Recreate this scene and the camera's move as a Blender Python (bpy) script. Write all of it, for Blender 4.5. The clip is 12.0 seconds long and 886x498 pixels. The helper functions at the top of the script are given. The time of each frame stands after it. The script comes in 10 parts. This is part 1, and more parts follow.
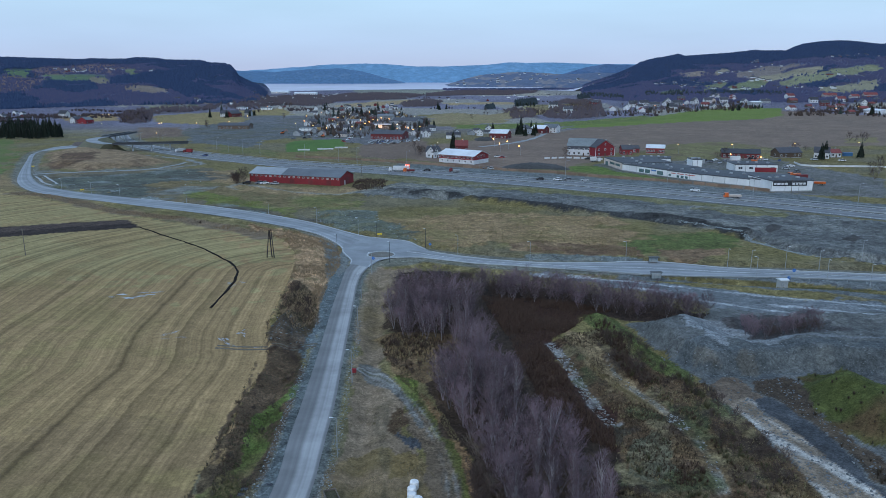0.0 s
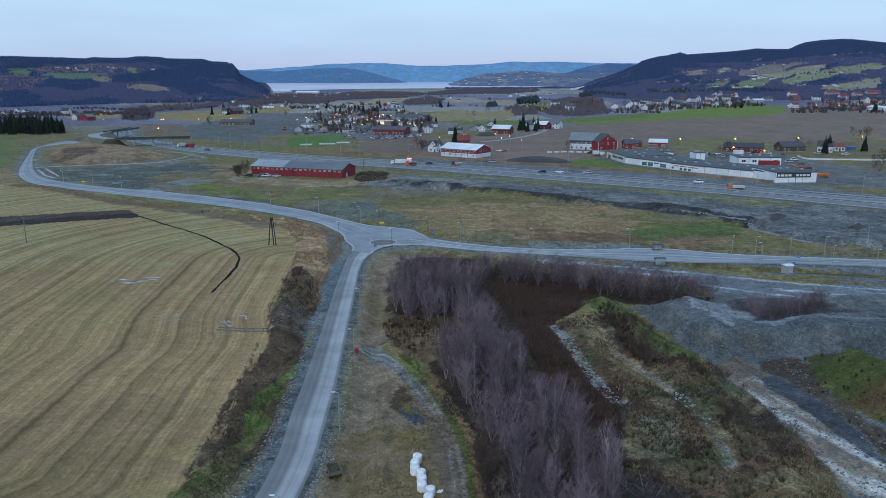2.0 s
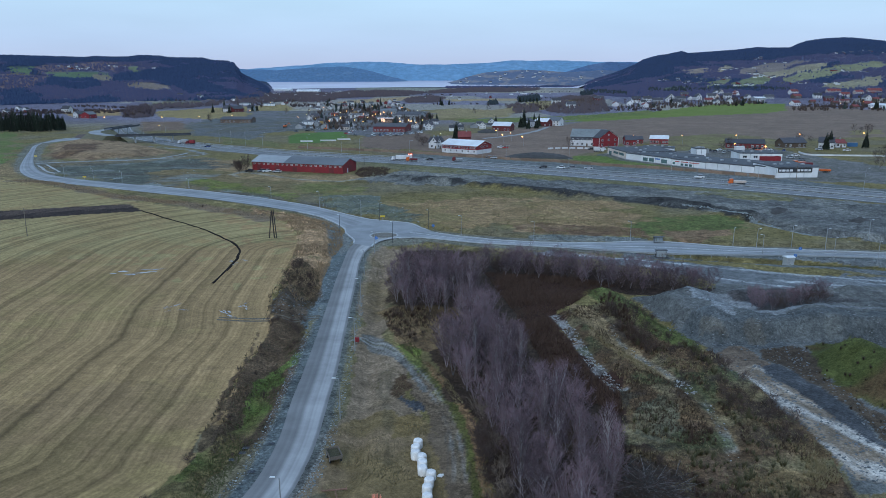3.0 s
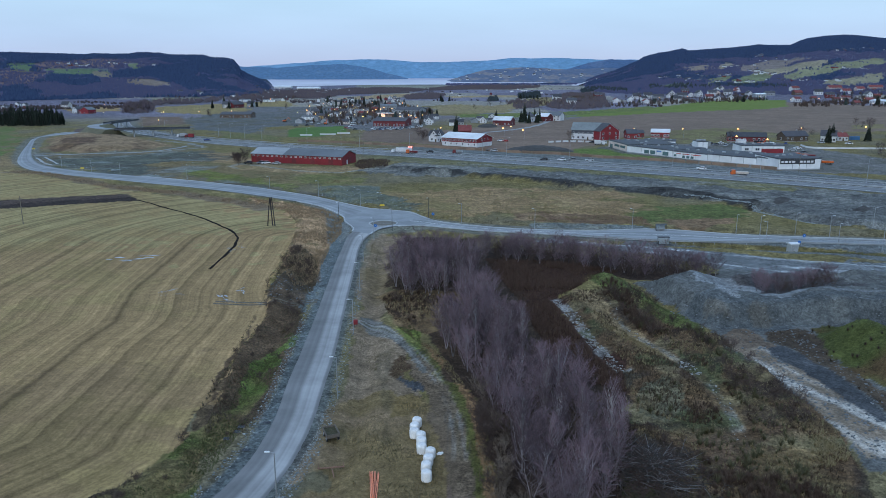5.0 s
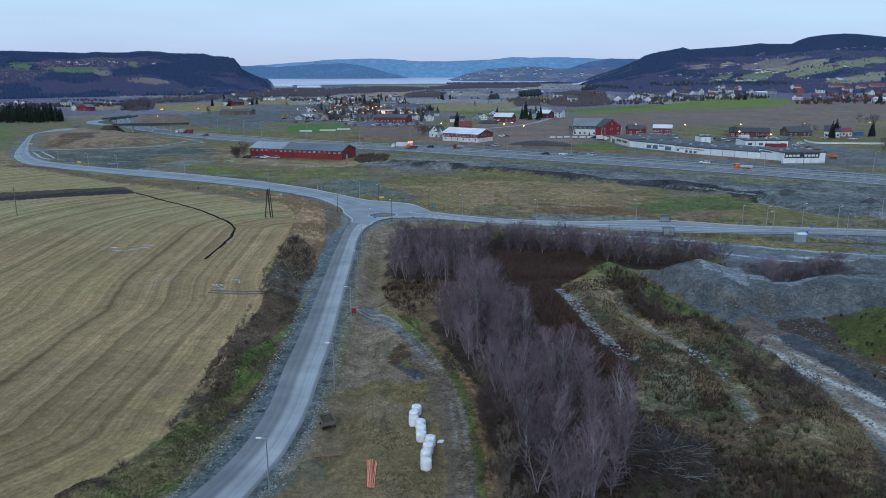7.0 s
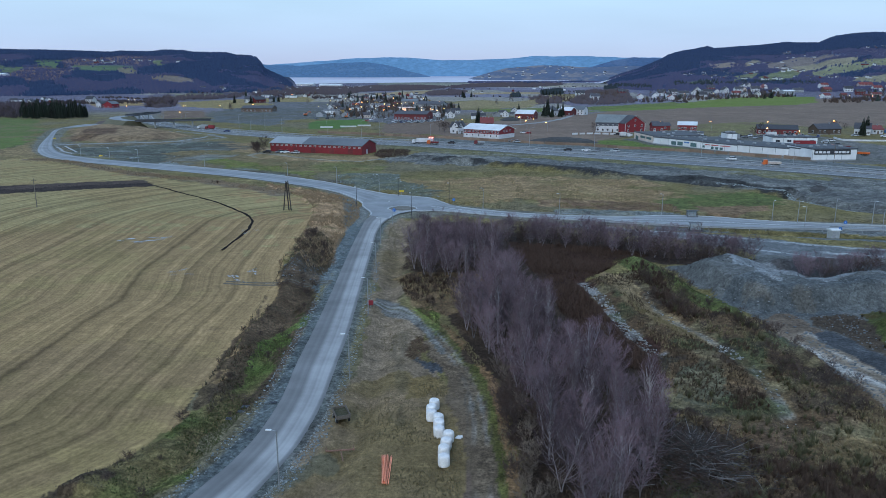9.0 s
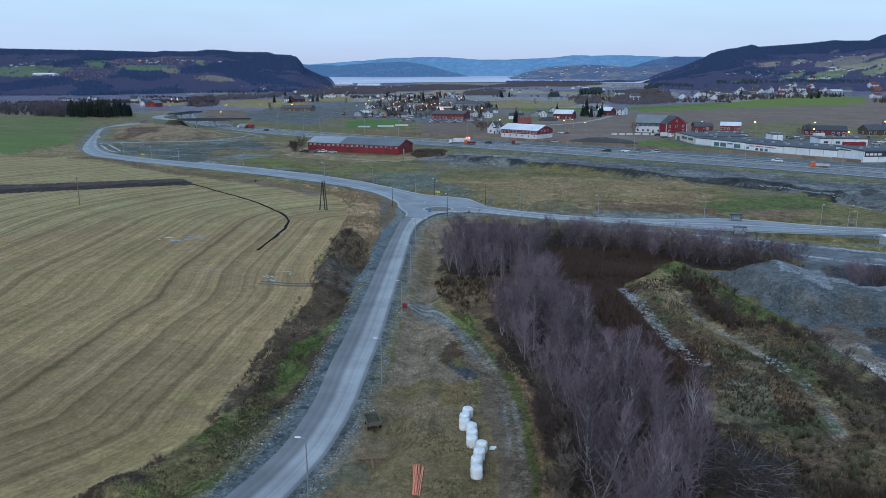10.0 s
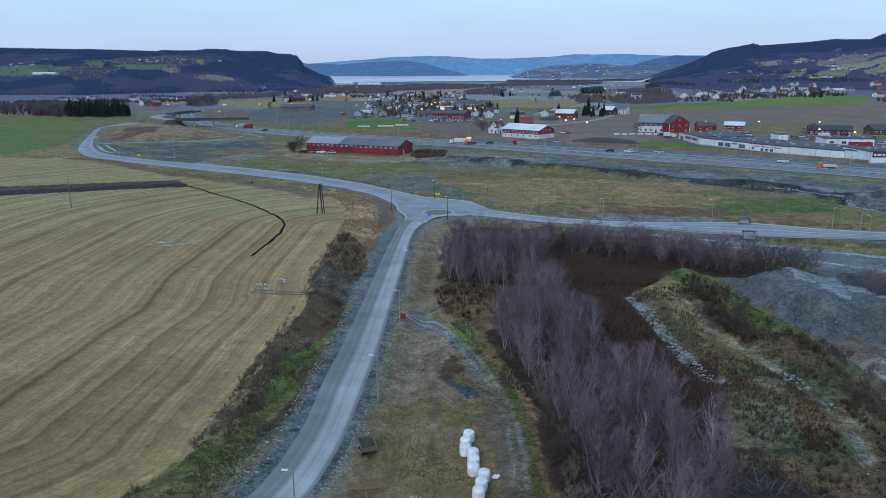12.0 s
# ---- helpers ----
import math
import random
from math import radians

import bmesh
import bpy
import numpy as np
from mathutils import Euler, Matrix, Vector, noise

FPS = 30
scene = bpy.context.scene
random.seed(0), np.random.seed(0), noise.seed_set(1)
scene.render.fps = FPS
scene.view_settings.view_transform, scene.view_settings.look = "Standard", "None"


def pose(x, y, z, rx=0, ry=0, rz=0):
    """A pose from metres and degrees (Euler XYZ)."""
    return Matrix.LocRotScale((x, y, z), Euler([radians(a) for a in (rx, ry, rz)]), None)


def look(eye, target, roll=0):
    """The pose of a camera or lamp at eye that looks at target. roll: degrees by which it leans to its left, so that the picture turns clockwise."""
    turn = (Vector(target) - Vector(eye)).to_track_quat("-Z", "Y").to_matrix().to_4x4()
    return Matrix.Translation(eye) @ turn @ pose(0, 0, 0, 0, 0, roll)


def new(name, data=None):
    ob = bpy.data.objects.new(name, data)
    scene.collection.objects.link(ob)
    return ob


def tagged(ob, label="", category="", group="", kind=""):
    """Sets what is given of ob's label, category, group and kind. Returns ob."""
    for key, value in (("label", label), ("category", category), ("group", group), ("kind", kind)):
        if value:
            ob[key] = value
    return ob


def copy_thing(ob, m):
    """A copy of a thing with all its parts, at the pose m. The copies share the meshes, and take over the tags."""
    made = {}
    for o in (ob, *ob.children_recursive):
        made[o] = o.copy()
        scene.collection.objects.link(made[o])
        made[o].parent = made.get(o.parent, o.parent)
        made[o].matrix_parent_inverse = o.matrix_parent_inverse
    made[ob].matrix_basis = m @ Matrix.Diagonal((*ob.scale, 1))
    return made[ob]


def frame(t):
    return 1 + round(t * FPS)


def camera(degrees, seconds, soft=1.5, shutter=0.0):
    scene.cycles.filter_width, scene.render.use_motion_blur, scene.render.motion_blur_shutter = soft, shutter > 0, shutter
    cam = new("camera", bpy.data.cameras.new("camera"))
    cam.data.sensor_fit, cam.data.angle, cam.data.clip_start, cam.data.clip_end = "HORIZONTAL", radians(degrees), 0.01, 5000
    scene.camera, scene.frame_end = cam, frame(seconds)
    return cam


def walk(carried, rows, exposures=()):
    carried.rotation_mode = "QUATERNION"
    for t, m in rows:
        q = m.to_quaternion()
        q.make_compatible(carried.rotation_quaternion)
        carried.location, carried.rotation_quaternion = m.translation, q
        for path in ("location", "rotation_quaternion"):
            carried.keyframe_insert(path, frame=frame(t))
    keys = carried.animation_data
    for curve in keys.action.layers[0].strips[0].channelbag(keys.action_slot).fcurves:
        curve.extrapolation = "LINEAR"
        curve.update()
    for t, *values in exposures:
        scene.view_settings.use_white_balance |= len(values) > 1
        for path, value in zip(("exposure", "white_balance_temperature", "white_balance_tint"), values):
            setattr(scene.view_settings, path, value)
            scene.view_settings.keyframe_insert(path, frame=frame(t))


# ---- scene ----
cam = camera(63.6, 12.0, soft=0.4)
METRES, EYE, TILT, LEAN, TURN = 25.0, 51.4, -13.3, 0.0, 0.0
ROWS = [
    (0.0, 0.0, 0.0, 0.0, 0.0, 0.0, -0.0),
    (0.5, -0.0012, 0.0277, -0.0351, 0.07, 0.0, -0.01),
    (1.0, -0.0042, 0.0358, -0.0712, 0.09, 0.0, 0.0),
    (1.5, -0.006, 0.0374, -0.1094, 0.12, 0.0, 0.01),
    (2.0, -0.0073, 0.0417, -0.1478, 0.15, -0.01, 0.02),
    (2.5, -0.0079, 0.0446, -0.1851, 0.18, -0.04, 0.03),
    (3.0, -0.0061, 0.0494, -0.2211, 0.22, -0.08, 0.03),
    (5.0, -0.0035, 0.1326, -0.3406, 0.24, -0.22, 0.02),
    (5.5, -0.0039, 0.1639, -0.3639, 0.26, -0.23, 0.01),
    (6.0, -0.0037, 0.1984, -0.3877, 0.26, -0.23, 0.02),
    (6.5, -0.0039, 0.2341, -0.4103, 0.28, -0.23, 0.02),
    (7.0, -0.0039, 0.2699, -0.4323, 0.29, -0.24, 0.02),
    (8.0, -0.004, 0.342, -0.4645, 0.3, -0.26, 0.02),
    (8.5, -0.004, 0.378, -0.479, 0.36, -0.29, 0.0),
    (8.8, -0.0045, 0.4, -0.4852, 0.78, -0.3, -0.1),
    (8.9, -0.0045, 0.4073, -0.4866, 1.16, -0.3, -0.19),
    (9.0, -0.005, 0.4147, -0.487, 1.9, -0.31, -0.41),
    (9.1, -0.005, 0.422, -0.4865, 3.03, -0.34, -0.66),
    (9.2, -0.0045, 0.4295, -0.485, 4.41, -0.37, -0.97),
    (9.3, -0.004, 0.437, -0.4832, 4.73, -0.38, -1.04),
    (9.5, -0.004, 0.4524, -0.4798, 4.77, -0.39, -1.06),
    (10.0, -0.0053, 0.4953, -0.4662, 4.79, -0.38, -1.05),
    (10.5, -0.0075, 0.5419, -0.4519, 4.81, -0.4, -1.04),
    (11.0, -0.0104, 0.5923, -0.438, 4.83, -0.41, -1.03),
    (11.5, -0.0137, 0.6455, -0.4244, 4.84, -0.44, -1.03),
    (12.0, -0.0178, 0.699, -0.4107, 4.85, -0.46, -1.03),
]
walk(cam, [(t, pose(0, 0, EYE, TILT, LEAN, TURN) @ pose(METRES * x, METRES * y, METRES * z, 90 + pitch, roll, yaw)) for t, x, y, z, yaw, pitch, roll in ROWS], ((0.0, 0.11), (4.8, 0.14), (8.2, 0.15), (9.4, 0.19), (12.0, 0.18)))

# ---- world, sun, exposure ----
world = bpy.data.worlds.new("sky")
scene.world = world
world.use_nodes = True
wt = world.node_tree
wt.nodes.clear()


def nd(tree, kind, **kw):
    n = tree.nodes.new(kind)
    for k, v in kw.items():
        if k in n.inputs:
            n.inputs[k].default_value = v
    return n


SUN_EL, SUN_AZ = 9.0, 200.0
sky = wt.nodes.new("ShaderNodeTexSky")
sky.sky_type = "NISHITA"
sky.sun_disc = False
sky.sun_elevation, sky.sun_rotation = radians(SUN_EL), radians(SUN_AZ)
sky.air_density, sky.dust_density, sky.ozone_density = 1.0, 1.5, 3.0
# high thin overcast over the clear sky: soft streaks, paler towards the zenith, a faint pink band low down
tc = wt.nodes.new("ShaderNodeTexCoord")
mp = wt.nodes.new("ShaderNodeMapping")
mp.inputs["Scale"].default_value = (1.2, 2.0, 7.0)
cl = wt.nodes.new("ShaderNodeTexNoise")
cl.inputs["Scale"].default_value, cl.inputs["Detail"].default_value = 2.2, 5.0
sep = wt.nodes.new("ShaderNodeSeparateXYZ")
rampn = wt.nodes.new("ShaderNodeValToRGB")
els = rampn.color_ramp.elements
els[0].position, els[0].color = 0.0, (0.50, 0.575, 0.83, 1)
els[1].position, els[1].color = 0.55, (0.37, 0.58, 0.92, 1)
e = els.new(0.05); e.color = (0.50, 0.67, 0.95, 1)
e = els.new(0.14); e.color = (0.53, 0.81, 1.03, 1)
mixc = wt.nodes.new("ShaderNodeMixRGB"); mixc.blend_type = "MULTIPLY"; mixc.inputs[0].default_value = 0.55
mixs = wt.nodes.new("ShaderNodeMixRGB"); mixs.inputs[0].default_value = 0.86
bright = wt.nodes.new("ShaderNodeMapRange")
bright.inputs["To Min"].default_value, bright.inputs["To Max"].default_value = 0.72, 1.22
gain = wt.nodes.new("ShaderNodeVectorMath"); gain.operation = "SCALE"; gain.inputs["Scale"].default_value = 0.10
bg = wt.nodes.new("ShaderNodeBackground"); bg.inputs["Strength"].default_value = 1.0
out = wt.nodes.new("ShaderNodeOutputWorld")
L = wt.links.new
L(tc.outputs["Generated"], mp.inputs["Vector"]); L(mp.outputs[0], cl.inputs["Vector"])
L(tc.outputs["Generated"], sep.inputs[0]); L(sep.outputs["Z"], rampn.inputs[0])
L(cl.outputs["Fac"], bright.inputs["Value"])
L(rampn.outputs[0], mixc.inputs[1]); L(bright.outputs[0], mixc.inputs[2])
L(sky.outputs[0], gain.inputs[0])
L(gain.outputs[0], mixs.inputs[1]); L(mixc.outputs[0], mixs.inputs[2])
L(mixs.outputs[0], bg.inputs["Color"]); L(bg.outputs[0], out.inputs["Surface"])

sun = new("sun", bpy.data.lights.new("sun", "SUN"))
sun.data.energy, sun.data.angle, sun.data.color = 0.85, radians(25), (0.93, 0.96, 0.98)
sun.matrix_world = look((0, 0, 400), (math.sin(radians(SUN_AZ)) * -100, math.cos(radians(SUN_AZ)) * -100, 330))

# ---- materials ----
def mat(name, col, rough=0.8, scale=6.0, vary=0.25, bump=0.15, metal=0.0, rand=0.0, coord="Object", emit=0.0, stain=0.2, spec=None):
    """A surface: base colour varied at two scales, a little by object, with a fine relief."""
    m = bpy.data.materials.new(name)
    m.use_nodes = True
    t = m.node_tree
    b = t.nodes["Principled BSDF"]
    b.inputs["Roughness"].default_value, b.inputs["Metallic"].default_value = rough, metal
    if spec is not None:
        b.inputs["Specular IOR Level"].default_value = spec
    c = t.nodes.new("ShaderNodeTexCoord")
    n1 = nd(t, "ShaderNodeTexNoise", Scale=scale, Detail=5.0)
    n2 = nd(t, "ShaderNodeTexNoise", Scale=scale * 0.13, Detail=3.0)
    for n in (n1, n2):
        t.links.new(c.outputs[coord], n.inputs["Vector"])
    r1 = nd(t, "ShaderNodeMapRange"); r1.inputs["To Min"].default_value, r1.inputs["To Max"].default_value = 1 - vary, 1 + vary
    r2 = nd(t, "ShaderNodeMapRange"); r2.inputs["To Min"].default_value, r2.inputs["To Max"].default_value = 1 - stain, 1 + stain
    for r, n in ((r1, n1), (r2, n2)):
        r.inputs["From Min"].default_value, r.inputs["From Max"].default_value = 0.25, 0.75
        t.links.new(n.outputs["Fac"], r.inputs["Value"])
    mul = nd(t, "ShaderNodeMath"); mul.operation = "MULTIPLY"
    t.links.new(r1.outputs[0], mul.inputs[0]); t.links.new(r2.outputs[0], mul.inputs[1])
    last = mul.outputs[0]
    if rand:
        oi = t.nodes.new("ShaderNodeObjectInfo")
        r3 = nd(t, "ShaderNodeMapRange"); r3.inputs["To Min"].default_value, r3.inputs["To Max"].default_value = 1 - rand, 1 + rand
        t.links.new(oi.outputs["Random"], r3.inputs["Value"])
        mul2 = nd(t, "ShaderNodeMath"); mul2.operation = "MULTIPLY"
        t.links.new(last, mul2.inputs[0]); t.links.new(r3.outputs[0], mul2.inputs[1])
        last = mul2.outputs[0]
    sc = t.nodes.new("ShaderNodeVectorMath"); sc.operation = "SCALE"
    sc.inputs[0].default_value = col[:3]
    t.links.new(last, sc.inputs["Scale"])
    t.links.new(sc.outputs[0], b.inputs["Base Color"])
    if bump:
        bp = nd(t, "ShaderNodeBump", Strength=bump, Distance=0.05)
        t.links.new(n1.outputs["Fac"], bp.inputs["Height"])
        t.links.new(bp.outputs[0], b.inputs["Normal"])
    if emit:
        b.inputs["Emission Color"].default_value = (*col[:3], 1)
        b.inputs["Emission Strength"].default_value = emit
    return m


# ---- plan geometry ----
LATTICE = {}


def smooth_noise(x, y, scale, seed=0, octaves=4):
    """Value noise over the plan, -1 to 1."""
    grids = LATTICE.get(seed)
    if grids is None:
        rs = np.random.RandomState(seed)
        grids = LATTICE[seed] = [rs.uniform(-1, 1, (256, 256)) for o in range(6)]
    tot, amp, norm = np.zeros_like(x, dtype=float), 1.0, 0.0
    for o in range(octaves):
        g = grids[o]
        u, v = x / scale * 2 ** o, y / scale * 2 ** o
        iu, iv = np.floor(u).astype(int), np.floor(v).astype(int)
        fu, fv = u - iu, v - iv
        fu, fv = fu * fu * (3 - 2 * fu), fv * fv * (3 - 2 * fv)
        a, b_, c, d = g[iu % 256, iv % 256], g[(iu + 1) % 256, iv % 256], g[iu % 256, (iv + 1) % 256], g[(iu + 1) % 256, (iv + 1) % 256]
        tot += amp * ((a * (1 - fu) + b_ * fu) * (1 - fv) + (c * (1 - fu) + d * fu) * fv)
        norm += amp
        amp *= 0.5
    return tot / norm


def inside(poly, x, y):
    """Even-odd test of plan points against a polygon."""
    P = np.array(poly, float)
    lo, hi = P.min(0), P.max(0)
    near = (x >= lo[0]) & (x <= hi[0]) & (y >= lo[1]) & (y <= hi[1])
    res = np.zeros(x.shape, bool)
    xx, yy = x[near], y[near]
    got = np.zeros(xx.shape, bool)
    n = len(poly)
    for i in range(n):
        (x1, y1), (x2, y2) = poly[i], poly[(i + 1) % n]
        if y1 == y2:
            continue
        got ^= ((y1 > yy) != (y2 > yy)) & (xx < (x2 - x1) * (yy - y1) / (y2 - y1) + x1)
    res[near] = got
    return res


def along(line, x, y, reach=25.0):
    """Distance of plan points from a polyline, told only within its reach."""
    P = np.array(line, float)
    lo, hi = P.min(0) - reach, P.max(0) + reach
    near = (x >= lo[0]) & (x <= hi[0]) & (y >= lo[1]) & (y <= hi[1])
    full = np.full(x.shape, 1e9)
    x, y = x[near], y[near]
    best = np.full(x.shape, 1e9)
    for (x1, y1), (x2, y2) in zip(line, line[1:]):
        dx, dy = x2 - x1, y2 - y1
        t = np.clip(((x - x1) * dx + (y - y1) * dy) / (dx * dx + dy * dy + 1e-9), 0, 1)
        best = np.minimum(best, np.hypot(x - x1 - t * dx, y - y1 - t * dy))
    full[near] = best
    return full


def spline(pts, step=3.0):
    """Catmull-Rom through plan points, about evenly spaced."""
    P = [np.array(p, float) for p in pts]
    P = [2 * P[0] - P[1]] + P + [2 * P[-1] - P[-2]]
    res = []
    for a, b, c, d in zip(P, P[1:], P[2:], P[3:]):
        n = max(1, int(np.linalg.norm(c - b) / step))
        for k in range(n):
            t = k / n
            res.append(0.5 * (2 * b + (c - a) * t + (2 * a - 5 * b + 4 * c - d) * t * t + (3 * b - a - 3 * c + d) * t ** 3))
    res.append(P[-2])
    return res


def resample(line, n):
    line = np.array(line)
    s = np.concatenate([[0], np.cumsum(np.hypot(*np.diff(line, axis=0).T))])
    q = np.linspace(0, s[-1], n)
    return np.stack([np.interp(q, s, line[:, 0]), np.interp(q, s, line[:, 1])], 1)


# fields, banks and ways in plan (x, y in metres)
FIELD = [(-338.4, 353.1), (-204.1, 326.1), (-152.3, 299.9), (-118.3, 270.4), (-94.1, 257.1), (-73.4, 249.9), (-64.9, 244.0), (-52.8, 229.6), (-45.3, 210.7), (-41.6, 190.9), (-40.2, 176.9), (-39.0, 160.3), (-37.6, 144.6), (-33.8, 131.4), (-32.7, 123.0), (-33.2, 109.8), (-32.3, 97.1), (-32.3, 83.4)] + [(-31.7, 75.7), (-35.0, 68.7), (-37.7, 64.7), (-42.3, 57.8), (-75.9, 57.7)]
PLOUGH_STRIP = [(-225.6, 231.3), (-192.6, 242.1), (-159.3, 251.9), (-139.2, 260.3), (-119.6, 265.8), (-108.7, 250.9), (-128.9, 244.0), (-149.0, 234.8), (-176.8, 221.3), (-202.6, 206.5)]
FIELD_NEAR = [(-100.0, 57.7), (-42.3, 57.8), (-35.0, 68.7), (-31.7, 75.7), (-32.3, 97.1), (-48.0, 104.0), (-70.0, 98.0), (-110.0, 100.0)]
PLOUGH_WET = [tuple((np.array(a) * 0.5 + np.array(b) * 0.5).tolist()) for a, b in zip(PLOUGH_STRIP[:5], PLOUGH_STRIP[:4:-1])] + PLOUGH_STRIP[5:]
DITCH = [(-109.1, 251.9), (-92.0, 234.8), (-75.2, 218.2), (-63.8, 203.7), (-58.1, 194.0), (-56.0, 186.8), (-54.4, 171.9), (-54.3, 158.2)]
FIELD_UPPER = [(-338.4, 353.1), (-204.1, 326.1), (-152.3, 299.9), (-118.3, 270.4), (-94.1, 257.1), (-73.4, 249.9), (-61.6, 234.8), (-53.9, 210.7), (-53.7, 185.1), (-69.5, 174.4), (-93.6, 179.6), (-112.6, 174.4), (-168.3, 169.4)]
HEDGE_FLOOR = [(-8.3, 188.0), (9.7, 179.6), (30.8, 173.4), (49.5, 163.4), (60.7, 152.9), (55.5, 146.0), (39.4, 149.7), (28.3, 158.2), (8.9, 163.9), (2.2, 169.4)]
DARK_SCRUB = [(21.8, 88.9), (22.5, 85.6), (23.0, 81.1), (25.6, 79.7), (27.8, 74.6), (28.3, 67.9), (25.8, 57.3), (11.6, 57.3), (17.3, 74.5)]
DARK_PATCH = [(-9.7, 102.8), (-8.8, 106.5), (-6.8, 105.1), (-5.2, 100.2), (-5.0, 95.3), (-6.7, 94.6), (-8.7, 95.3), (-9.7, 98.1)]
STRAW_PATCH = [(-7.4, 90.6), (-4.2, 90.9), (-3.6, 88.0), (-4.5, 85.0), (-6.0, 84.0), (-7.2, 86.4)]
GREEN_LEFT = [(-593, 604), (-478, 663), (-413, 676), (-356.6, 601), (-295.2, 492), (-251.9, 398.6), (-243.7, 341.0), (-277.3, 285.5)]
HEATH = [(-71.6, 258.1), (-52.4, 245.9), (-39.2, 231.3), (-31.9, 218.2), (-29.3, 197.1), (-29.8, 179.6), (-28.3, 152.1), (-31.1, 141.1), (-35.5, 150.1), (-38.8, 160.3), (-39.9, 176.9), (-41.3, 190.9), (-44.9, 210.7), (-52.5, 229.6), (-65.3, 245.9)]
BRUSH_LEFT = [(-39.0, 179.6), (-31.3, 169.4), (-27.0, 144.6), (-25.4, 125.7), (-24.1, 106.6), (-23.6, 92.2), (-23.4, 84.8), (-25.3, 80.6), (-32.8, 80.6), (-32.3, 83.4), (-32.3, 97.1), (-33.2, 109.8), (-32.7, 123.0), (-33.8, 131.4), (-37.6, 144.6), (-39.0, 160.3)] + [(-28.5, 68.8), (-29.3, 64.7), (-37.7, 64.7), (-35.0, 68.7), (-31.7, 75.7)]
GREEN_VERGE = [(-30.7, 64.6), (-30.1, 67.3), (-30.4, 72.2), (-29.7, 78.5), (-28.9, 85.8), (-29.0, 92.4), (-28.6, 102.4), (-28.2, 111.2), (-27.3, 116.3), (-26.0, 117.8), (-25.5, 108.8), (-24.7, 101.9), (-25.0, 92.2), (-24.8, 86.5), (-25.7, 80.3), (-26.1, 74.1), (-26.3, 70.3), (-26.6, 67.6), (-27.0, 64.6)]
STONY_VERGE = [(-26.2, 176.9), (-25.1, 156.1), (-23.6, 128.5), (-22.4, 109.8), (-22.1, 94.6), (-22.3, 84.8), (-23.0, 80.6), (-21.0, 80.6), (-20.8, 92.2), (-21.6, 113.1), (-22.9, 141.1), (-25.9, 190.9), (-29.0, 207.2), (-31.6, 210.7), (-30.9, 197.1)]
TRACK = [(-15.0, 122.5), (-12.0, 120.3), (-9.6, 116.6), (-7.6, 112.9), (-6.1, 109.8), (-2.7, 101.4), (0.1, 91.6), (0.9, 86.5), (1.3, 81.6), (1.55, 74.8), (1.55, 67.7), (1.5, 57.0)]
YARD_GRASS = [(-16.1, 84.0), (-14.0, 88.8), (-11.3, 90.6), (-7.6, 90.6), (-3.8, 88.9), (-0.5, 85.6), (0.5, 79.7), (0.8, 72.1), (0.8, 57.3), (-22.1, 57.2), (-17.9, 65.8), (-15.9, 77.6)]
BARE_SOIL = [(-2.7, 90.6), (-0.9, 90.6), (0.4, 84.8), (0.9, 77.0), (1.1, 71.0), (1.0, 57.3), (-1.1, 57.3), (-1.1, 65.8), (-0.4, 72.1), (-0.5, 78.3), (-1.7, 84.8)]
TRACK_EDGE = [(-8.6, 119.7), (-6.6, 118.6), (-4.4, 109.9), (-1.2, 103.6), (1.7, 93.8), (3.1, 85.9), (3.7, 74.7), (3.7, 67.6), (3.6, 57.0), (2.6, 57.0), (2.6, 67.7), (2.5, 75.0), (2.2, 84.0), (0.8, 92.6), (-1.9, 101.5), (-4.5, 107.0), (-6.7, 112.5)]
STRAW_EDGE = [(-4.1, 111.5), (-2.7, 110.0), (0.2, 103.6), (2.8, 93.8), (4.2, 85.9), (4.8, 76.8), (4.9, 67.6), (4.8, 57.0), (3.6, 57.0), (3.7, 67.6), (3.7, 74.7), (3.1, 85.9), (1.7, 93.8), (-1.2, 103.6)]
GREEN_SPOT = [(-8.5, 118.6), (-6.0, 120.3), (-4.6, 116.0), (-3.9, 109.4), (-4.6, 106.5), (-6.3, 111.4)]
BLUE_PATCH = [(-6.6, 94.6), (-5.9, 95.9), (-4.9, 94.8), (-3.7, 95.3), (-3.0, 93.5), (-4.0, 92.0), (-5.0, 92.7), (-5.7, 91.6)]
BRUSH_GAP = [(-29.9, 70.9), (-31.2, 79.6), (-32.3, 88.8), (-32.3, 98.1), (-28.5, 96.1), (-27.2, 88.8), (-27.7, 81.0), (-28.7, 74.4)]
TRACK_SOIL = [(-6.4, 104.5), (-4.6, 98.0), (-2.5, 89.5), (-1.6, 81.7), (-1.3, 74.8), (-1.1, 67.7), (-1.0, 57.0), (2.7, 57.0), (2.8, 67.7), (2.8, 74.8), (2.3, 84.0), (0.9, 92.6), (-1.7, 101.5), (-4.2, 107.5)]
PALE_TOP = [(47.9, 136.3), (60.0, 151.5), (61.1, 140.2), (63.5, 136.7), (52.7, 125.5), (48.7, 128.3)]
QUARRY_STAIN = [(46.0, 124.6), (49.2, 123.0), (49.6, 120.8), (45.6, 121.9)]
QUARRY_STAIN_2 = [(52.0, 122.8), (56.6, 123.2), (56.8, 121.0), (51.8, 120.0)]
STEP_LINE = [(-9.8, 106.9), (-9.5, 100.2), (-8.5, 92.3), (-7.8, 85.6), (-7.3, 78.9)]
